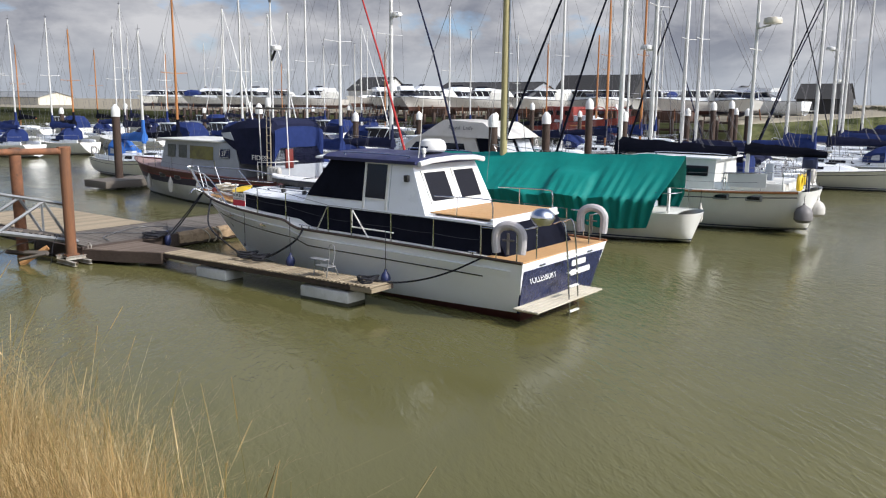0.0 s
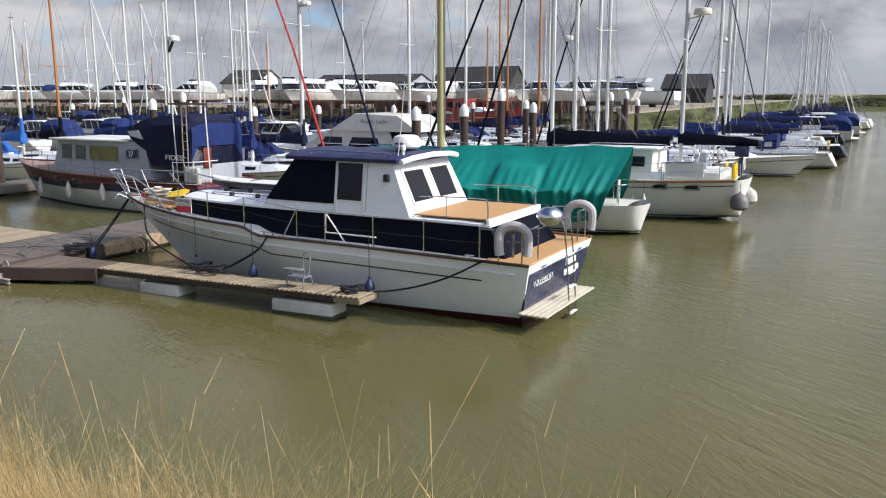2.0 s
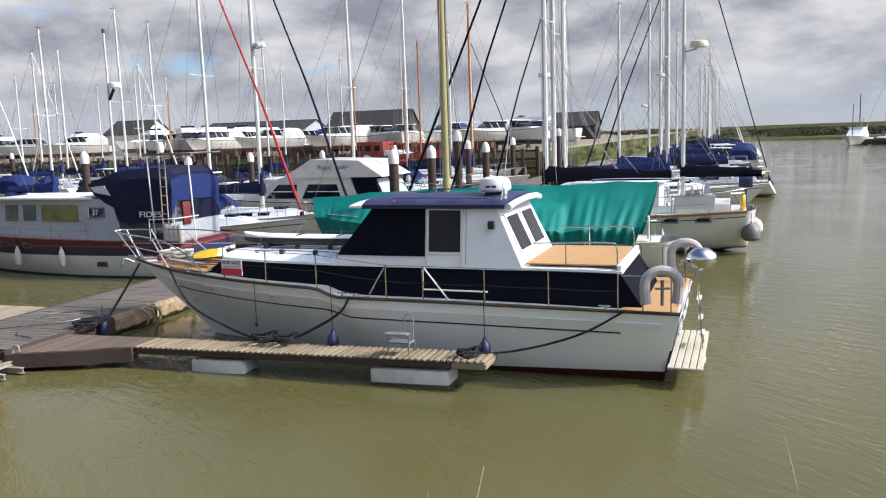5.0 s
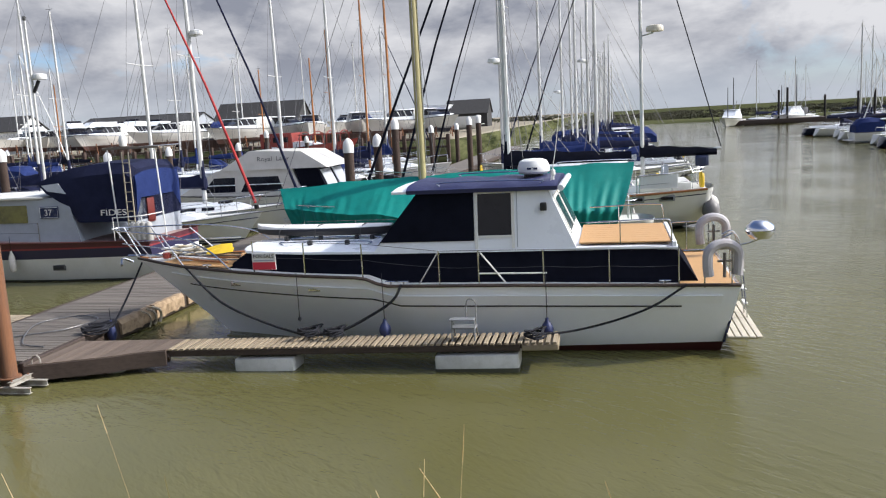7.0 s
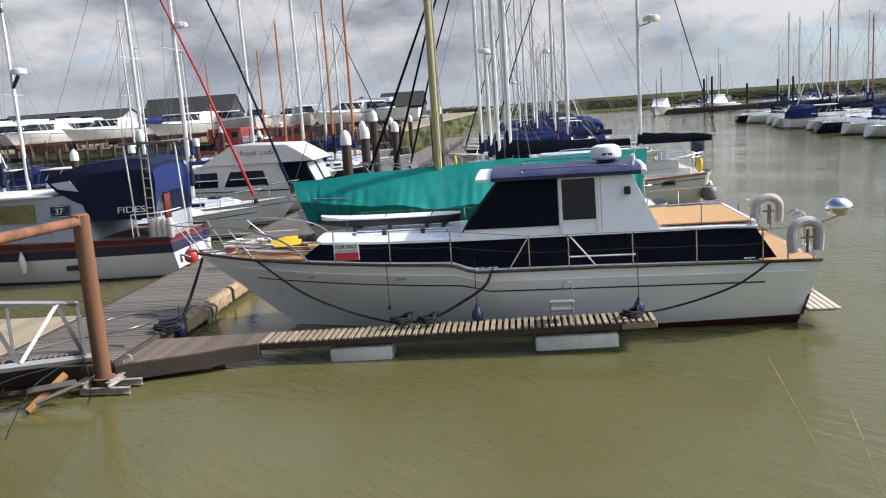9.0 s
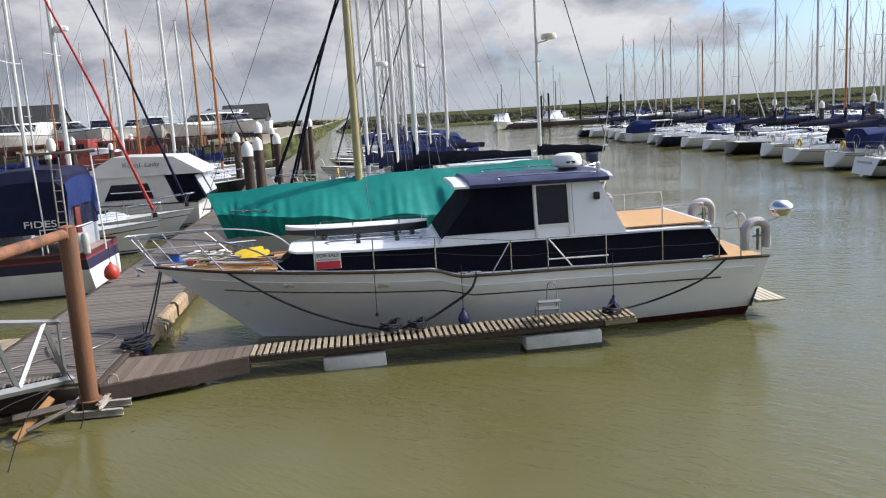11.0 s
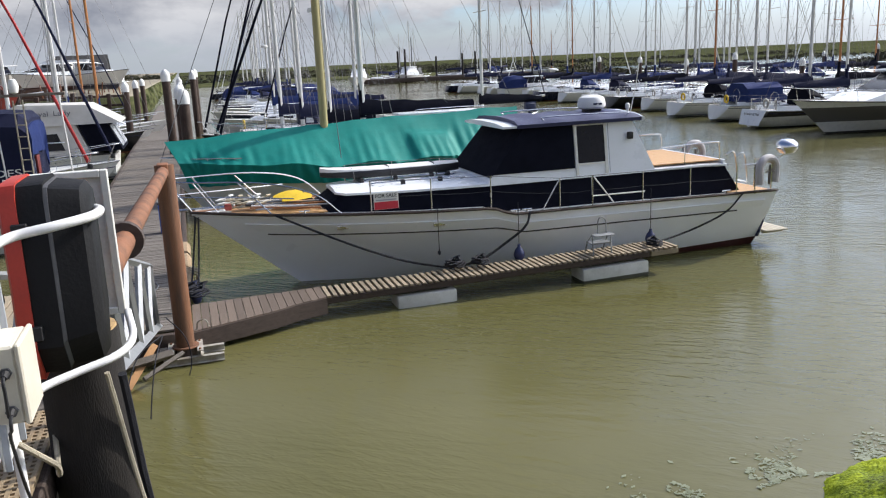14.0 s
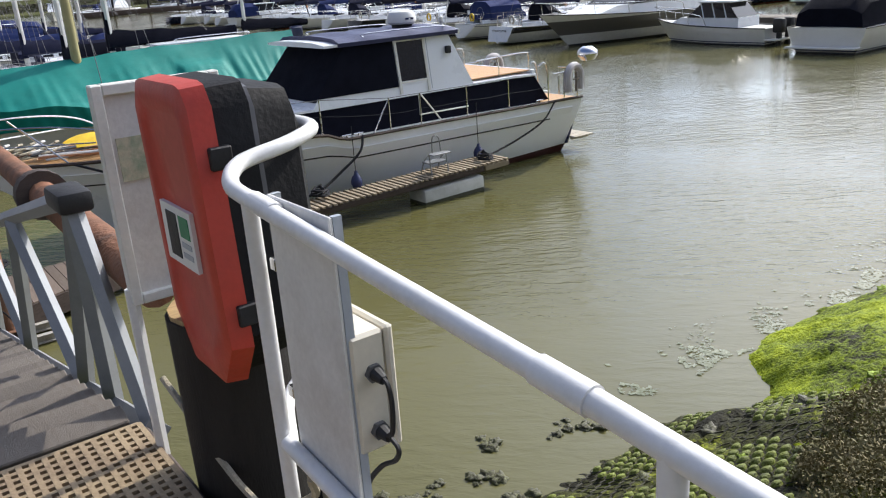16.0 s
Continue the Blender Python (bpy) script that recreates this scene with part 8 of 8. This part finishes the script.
rows = []
TOPS = [(-9, 2.85), (-6.0, 2.95), (-5.4, 3.27), (-4.7, 3.32), (-4.2, 3.30), (-3.5, 3.34), (-2.6, 3.18), (-1.5, 3.08), (-0.6, 3.02), (0.2, 2.84), (1.5, 2.6)]
for i in range(300000):
    s = rg.uniform(-8, 1.5)
    w = rg.gauss(-11.97, 0.25)
    dens = noise.noise((s * 1.4, w * 1.2, 2)) * 0.5 + 0.5
    if rg.random() > (0.25 + 0.75 * dens) * (1.0 if s < -1.6 else 0.7):
        continue
    z0 = bank_z(s, w)
    clump = noise.noise((s * 5.1, w * 5.1, 4))
    h = (lerp_rows(TOPS, s) + 0.10 * noise.noise((s * 2.2, 7, w)) + 0.07 * clump - z0) * rg.triangular(0.4, 1.08, 0.85)
    if h < 0.1:
        continue
    hd = 2.2 + 2.6 * noise.noise((s * 1.7, w * 1.7, 6)) + rg.gauss(0, 0.9)
    rows.append((s, w, z0, h, rg.triangular(0.05, 1.0, 0.3), hd, rg.uniform(0.0016, 0.0036)))
    if rg.random() < 0.10 and h > 0.3:
        # a feathery head: short awns along the tip
        ln = rows[-1][4]
        for k in range(5):
            a = rg.uniform(0.86, 1.0)
            o = ln * h * a * a
            rows.append((s + math.cos(hd) * o, w - math.sin(hd) * o, z0 + h * (a - 0.25 * ln * a * a), rg.uniform(0.015, 0.04), rg.uniform(0.3, 1.2), hd + rg.uniform(-1.5, 1.5), 0.0016))
blades(rows, GRASS, "dry_grass", "dry golden grass along the crest of the bank")
rows = []
for i in range(6000):
    s = rg.uniform(-9, 13)
    w = rg.uniform(-13.0, -10.6)
    rows.append((s, w, bank_z(s, w), rg.uniform(0.08, 0.24), rg.uniform(0.2, 1.0), rg.uniform(0, 6.28), rg.uniform(0.005, 0.01)))
for i in range(7000):
    s, w = rg.gauss(-5.35, 0.26), rg.gauss(-12.05, 0.12)
    rows.append((s, w, bank_z(s, w), (3.03 - bank_z(s, w)) * rg.triangular(0.5, 1.08, 0.85), rg.uniform(0.05, 0.6), rg.uniform(0, 6.28), rg.uniform(0.002, 0.004)))
blades(rows, GREENG, "green_grass", "short green grass at the foot of the dry stems")
# tall seeded stems
g_ = Geo()
for i in range(260):
    s = rg.uniform(-7.5, 7.0) if i < 120 else rg.gauss((-5.0, -4.0, -2.6)[i % 3], 0.5)
    w = rg.uniform(-12.1, -11.2)
    z_ = bank_z(s, w)
    h = rg.uniform(0.5, 1.05) if s < 0.5 else rg.uniform(0.4, 0.85)
    if i >= 210:
        s, w = (rg.uniform(-1.2, 4.2), rg.uniform(-12.3, -11.8)) if i < 232 else (rg.gauss(-6.4, 0.22), rg.uniform(-12.4, -12.0))
        z_ = bank_z(s, w)
        h = (3.10 if i < 232 else 3.30) + rg.uniform(0.0, 0.26) - z_
    hd, ln = rg.uniform(0, 6.28), rg.uniform(0.05, 0.4)
    pts = [GV(s + math.cos(hd) * ln * h * a * a, w + math.sin(hd) * ln * h * a * a, z_ + h * a) for a in (0, 0.35, 0.7, 1.0)]
    g_.tube(pts, 0.0012, 3, 0.0006, cap=False)
    tip = pts[-1]
    d = (pts[-1] - pts[-2]).normalized()
    g_.tube([tip - d * 0.09, tip - d * 0.045, tip + d * 0.03], 0.0022, 4, 0.001)
lone("seed_stems", g_, GRASS, G, "tall dry grass stems with thin seed heads", "grass", kind="stuff")

# weed-covered stones and mesh at the water's edge, dark shrubs above
WEED = surf("bright green weed", (0.26, 0.36, 0.012), 0.7, var=0.25, scale=9, tint=(0.05, 0.07, 0.012), bump=0.6, fine=40)
DWEED = surf("dark bladder weed", (0.04, 0.038, 0.014), 0.55, var=0.25, scale=12, tint=(0.10, 0.11, 0.02), bump=0.6)


def lump(r, seed, flat=0.6, sub=2):
    bm = bmesh.new()
    bmesh.ops.create_icosphere(bm, subdivisions=sub, radius=r)
    for q in bm.verts:
        k = 1 + 0.7 * noise.noise(q.co * (1.8 / r) + Vector((seed, 0, 0))) + 0.45 * noise.noise(q.co * (4.5 / r) + Vector((0, seed, 0)))
        q.co = Vector((q.co.x * k, q.co.y * k, q.co.z * k * flat))
    bm.verts.index_update()
    o = Geo().add([q.co.copy() for q in bm.verts], [[q.index for q in f.verts] for f in bm.faces])
    bm.free()
    return o


stones = [lump(0.11, i * 7.3, 0.7, 3).mesh("stone", 180) for i in range(6)]
for me in stones[:3]:
    me.materials.append(WEED)
for me in stones[3:]:
    me.materials.append(DWEED)
for i in range(36):
    s = rg.uniform(1.0, 12.2)
    w = rg.uniform(-10.6, -8.75)
    if noise.noise((s * 0.8, w * 1.2, 9)) + rg.uniform(-0.3, 0.3) < -0.1 and w > -9.2:
        continue
    bright = noise.noise((s * 0.55, w * 0.7, 4)) > -0.05 - 0.05 * (6 - s)
    ob = new("weedy_stone", stones[rg.randrange(0, 3) if bright else rg.randrange(3, 6)])
    k = rg.uniform(0.4, 1.0)
    ob.matrix_world = G @ pose(s, -w, height(s, w) + 0.01, rg.uniform(-15, 15), rg.uniform(-15, 15), rg.uniform(0, 360)) @ Matrix.Diagonal((k, k, k * 0.8, 1))
    tagged(ob, "stone thick with %s weed at the water's edge" % ("bright green" if bright else "dark brown"), "stone", "weedy stones")
for i in range(44):
    cs_, cw_ = ((11.0, -8.1), (10.6, -8.3), (9.67, -8.1), (10.05, -8.4), (10.0, -8.83), (9.03, -8.33), (8.72, -8.5), (10.7, -8.25))[i % 8]
    s, w = rg.gauss(cs_, 0.09), rg.gauss(cw_, 0.06)
    ob = new("sunken_stone", stones[3 + i % 3])
    k = rg.uniform(0.3, 0.75)
    ob.matrix_world = G @ pose(s, -w, -0.01, 0, 0, rg.uniform(0, 360)) @ Matrix.Diagonal((k, k * 0.8, k * 0.8, 1))
    tagged(ob, "weed-covered stone just breaking the water", "stone", "sunken stones")
# the mat of weed itself, lumpy at hand size
def weed_mat(s0, s1, w0, w1, step):
    ns_, nw_ = int((s1 - s0) / step), int((w1 - w0) / step)
    g2 = Geo()
    for i in range(ns_ + 1):
        for j in range(nw_ + 1):
            s, w = s0 + i * step, w0 + j * step
            e = min(1, i / 6, (ns_ - i) / 6, j / 4, (nw_ - j) / 4)
            hgt = 0.05 * noise.noise((s * 3, w * 3, 1)) + 0.045 * noise.noise((s * 8, w * 8, 2)) + 0.035 * noise.noise((s * 19, w * 19, 3)) + 0.05
            g2.v.append((s, -w, height(s, w) + hgt * e - 0.05 * (1 - e)))
    g2.f = [(i * (nw_ + 1) + j, i * (nw_ + 1) + j + 1, (i + 1) * (nw_ + 1) + j + 1, (i + 1) * (nw_ + 1) + j) for i in range(ns_) for j in range(nw_)]
    return g2


MATW = bpy.data.materials.new("weed mat")
MATW.use_nodes = True
mt = MATW.node_tree
mb = mt.nodes["Principled BSDF"]
mco = mt.nodes.new("ShaderNodeTexCoord")
ma = mt.nodes.new("ShaderNodeTexNoise")
ma.inputs["Scale"].default_value, ma.inputs["Detail"].default_value, ma.inputs["Roughness"].default_value = 1.1, 7, 0.65
mb2 = mt.nodes.new("ShaderNodeTexNoise")
mb2.inputs["Scale"].default_value, mb2.inputs["Detail"].default_value = 28, 6
mt.links.new(mco.outputs["Object"], ma.inputs[0])
mt.links.new(mco.outputs["Object"], mb2.inputs[0])
mr = mt.nodes.new("ShaderNodeValToRGB")
mr.color_ramp.elements[0].position, mr.color_ramp.elements[1].position = 0.42, 0.70
mr.color_ramp.elements[0].color, mr.color_ramp.elements[1].color = (0.022, 0.022, 0.010, 1), (0.30, 0.36, 0.012, 1)
em = mr.color_ramp.elements.new(0.55)
em.color = (0.15, 0.20, 0.012, 1)
mj = mt.nodes.new("ShaderNodeMath")
mj.operation = "MULTIPLY_ADD"
mj.inputs[1].default_value = 0.45
mt.links.new(mb2.outputs[0], mj.inputs[0])
ms_ = mt.nodes.new("ShaderNodeMath")
ms_.operation = "MULTIPLY_ADD"
ms_.inputs[1].default_value, ms_.inputs[2].default_value = 1.0, -0.18
mt.links.new(ma.outputs[0], ms_.inputs[0])
mt.links.new(ms_.outputs[0], mj.inputs[2])
mt.links.new(mj.outputs[0], mr.inputs[0])
mt.links.new(mr.outputs[0], mb.inputs["Base Color"])
mb.inputs["Roughness"].default_value = 0.8
mb.inputs["Specular IOR Level"].default_value = 0.2
mbp = mt.nodes.new("ShaderNodeBump")
mbp.inputs["Strength"].default_value, mbp.inputs["Distance"].default_value = 0.9, 0.03
mt.links.new(mb2.outputs[0], mbp.inputs["Height"])
mt.links.new(mbp.outputs[0], mb.inputs["Normal"])
lone("weed_mat", weed_mat(-1.5, 7.5, -11.3, -7.95, 0.055), MATW, G, "mat of bright green and dark weed on the bank stones", "seaweed", kind="stuff", smooth=180)
MATD = MATW.copy()
MATD.name = "dark weed mat"
for n_ in MATD.node_tree.nodes:
    if n_.bl_idname == "ShaderNodeValToRGB":
        el = n_.color_ramp.elements
        el[0].color, el[1].color, el[2].color = (0.016, 0.015, 0.008, 1), (0.055, 0.06, 0.012, 1), (0.30, 0.34, 0.015, 1)
        el[0].position, el[1].position, el[2].position = 0.44, 0.62, 0.82
lone("dark_weed_mat", weed_mat(7.2, 12.9, -11.3, -8.55, 0.05), MATD, G, "dark brown bladder weed over the bank stones", "seaweed", kind="stuff", smooth=180)
# gabion mesh: hexagons of wire over the stones, each cell bulging with weed
gm, cells = Geo(), Geo()
for i in range(30):
    for j in range(20):
        s = 7.3 + i * 0.108
        w = -10.9 + j * 0.104 + (0.052 if i % 2 else 0)
        if w > -9.05 - 0.25 * noise.noise((s, 0, 3)):
            continue
        ring = []
        jz = 0.03 * noise.noise((s * 4, w * 4, 8))
        for a in range(6):
            ss_, ww_ = s + 0.069 * math.cos(a * math.pi / 3), w + 0.056 * math.sin(a * math.pi / 3)
            ss_ += 0.015 * noise.noise((ss_ * 9, ww_ * 9, 1))
            ww_ += 0.015 * noise.noise((ss_ * 9, ww_ * 9, 5))
            ring.append(GV(ss_, ww_, height(ss_, ww_) + 0.055))
        gm.tube(ring[:4], 0.0065, 4)
        if noise.noise((s * 1.6, w * 1.6, 21)) > -0.1:
            top = GV(s, w, height(s, w) + 0.085 + jz)
            mid = [top + (p - top) * 0.62 + Vector((0, 0, 0.012)) for p in ring]
            base_ = [top + (p - top) * 0.92 - Vector((0, 0, 0.05)) for p in ring]
            cells.add([top] + mid + base_, [(0, 1 + k, 1 + (k + 1) % 6) for k in range(6)] + [(1 + k, 7 + k, 7 + (k + 1) % 6, 1 + (k + 1) % 6) for k in range(6)])
lone("gabion_mesh", gm, surf("weedy wire", (0.045, 0.04, 0.02), 0.6, var=0.25, scale=9, bump=0.2), G, "weed-grown hexagonal wire mesh over the bank stones", "mesh", kind="stuff")
lone("mesh_weed", cells, surf("cell weed", (0.15, 0.185, 0.012), 0.7, var=0.3, scale=5, tint=(0.02, 0.02, 0.008), bump=0.7, fine=60), G, "yellow-green weed bulging through the wire mesh", "seaweed", kind="stuff", smooth=180)
# shrubs of fine twigs and leaves
sh = Geo()
for i in range(52000):
    s = rg.uniform(-3, 11.6)
    w = rg.uniform(-13.4, -10.3)
    c = noise.noise((s * 0.9, w * 1.2, 12)) + 0.4 * noise.noise((s * 3.1, w * 3.1, 5))
    if c < -0.25 + 0.7 * smooth(-11.4, -10.4, w):
        continue
    hh = 0.06 + 0.30 * max(0.0, c + 0.25)
    p0 = GV(s, w, bank_z(s, w) + hh * math.sqrt(rg.random()) + 0.02)
    d1 = Vector((rg.uniform(-1, 1), rg.uniform(-1, 1), rg.uniform(-0.5, 1))).normalized() * rg.uniform(0.018, 0.045)
    d2 = d1.cross(Vector((rg.uniform(-1, 1), rg.uniform(-1, 1), rg.uniform(-1, 1)))).normalized() * rg.uniform(0.006, 0.014)
    sh.add([p0, p0 + d1 * 0.5 + d2, p0 + d1, p0 + d1 * 0.5 - d2], [(0, 1, 2, 3)])
# fuller bushes by the landing
for cx, cw, r in ((6.6, -10.5, 0.30), (7.7, -11.0, 0.42), (8.3, -10.9, 0.36), (8.6, -11.4, 0.50), (7.9, -11.7, 0.5), (9.3, -11.5, 0.42), (6.9, -11.5, 0.45), (5.6, -11.2, 0.4), (9.0, -11.0, 0.3)):
    for k in range(4200):
        a, b = rg.uniform(0, 6.2832), math.acos(rg.uniform(-0.1, 1))
        k_ = r * (0.72 + 0.28 * rg.random()) * (1 + 0.35 * noise.noise((math.cos(a) * 2 + cx, math.sin(a) * 2, b * 2)))
        s, w = cx + k_ * math.sin(b) * math.cos(a), cw + k_ * math.sin(b) * math.sin(a)
        p0 = GV(s, w, bank_z(cx, cw) + k_ * 0.95 * math.cos(b))
        d1 = Vector((rg.uniform(-1, 1), rg.uniform(-1, 1), rg.uniform(-0.3, 1))).normalized() * rg.uniform(0.02, 0.045)
        d2 = d1.cross(Vector((rg.uniform(-1, 1), rg.uniform(-1, 1), rg.uniform(-1, 1)))).normalized() * rg.uniform(0.005, 0.010)
        sh.add([p0, p0 + d1 * 0.5 + d2, p0 + d1, p0 + d1 * 0.5 - d2], [(0, 1, 2, 3)])
SHRUB = surf("dark shrub leaf", (0.17, 0.155, 0.062), 0.75, var=0.25, scale=9, tint=(0.24, 0.18, 0.09), bump=0)
lone("sea_purslane", sh, SHRUB, G, "low dark brown-green leafy shrubs on the bank", "shrub", kind="stuff", smooth=0)
# bushes along the far sea wall
far_ = Geo()
for i in range(3600):
    if i < 2300:
        w = rg.uniform(-20, 230)
        s = rg.uniform(-80, -72) if i % 5 < 3 else rg.uniform(-73, -63)
        r = rg.uniform(0.6, 1.5) * (0.8 + 0.7 * noise.noise((w * 0.06, s * 0.1, 3)))
    else:
        # broken hedges across the marsh
        k = i % 4
        s = rg.uniform(-230, 60)
        w = (250, 330, 430, 560)[k] + 0.25 * s + 14 * noise.noise((s * 0.02, k, 1))
        r = rg.uniform(1.0, 2.4) * (0.6 + 1.2 * max(-0.3, noise.noise((s * 0.03, k, 8))))
    base = height(s, w)
    for k in range(36):
        a, b = rg.uniform(0, 6.28), math.acos(rg.uniform(0, 1))
        c = Vector((s + 1.3 * r * math.sin(b) * math.cos(a), -w + 1.9 * r * math.sin(b) * math.sin(a), base + r * math.cos(b) * rg.uniform(0.7, 1.0)))
        rr_ = rg.uniform(0.2, 0.5)
        far_.add([c + Vector((rr_ * rg.uniform(-1, 1), rr_ * rg.uniform(-1, 1), rr_ * rg.uniform(-1, 1))) for _ in range(4)], [(0, 1, 2), (1, 2, 3)])
lone("far_scrub", far_, surf("far scrub", (0.055, 0.058, 0.030), 0.9, var=0.25, scale=0.4, tint=(0.09, 0.075, 0.04), bump=0), G, "dark scrub along the far sea wall", "bush", kind="stuff", smooth=0)
# pale weed afloat along the water's edge
fw_ = Geo()
for i in range(5200):
    s = rg.uniform(0.5, 8.6)
    edge_w = -8.62 + 0.25 * noise.noise((s * 0.8, 3, 3))
    w = edge_w + abs(rg.gauss(0, 0.30))
    if noise.noise((s * 1.7, w * 2.4, 14)) + 0.5 * noise.noise((s * 5, w * 6, 2)) < 0.12:
        continue
    a, r = rg.uniform(0, 6.28), rg.uniform(0.012, 0.05)
    k = rg.uniform(0.25, 0.6)
    ca, sa = math.cos(a) * r, math.sin(a) * r
    z = 0.004 + 0.006 * rg.random()
    c = GV(s, w, z)
    fw_.add([c + Vector((ca, sa, 0)), c + Vector((-sa * k, ca * k, 0.002)), c + Vector((-ca, -sa, 0)), c + Vector((sa * k, -ca * k, 0.001))], [(0, 1, 2, 3)])
lone("floating_weed", fw_, surf("pale drowned weed", (0.15, 0.17, 0.09), 0.5, var=0.25, scale=3, tint=(0.24, 0.26, 0.17), bump=0.1), G, "pale green weed afloat along the water's edge", "seaweed", kind="stuff", smooth=0)
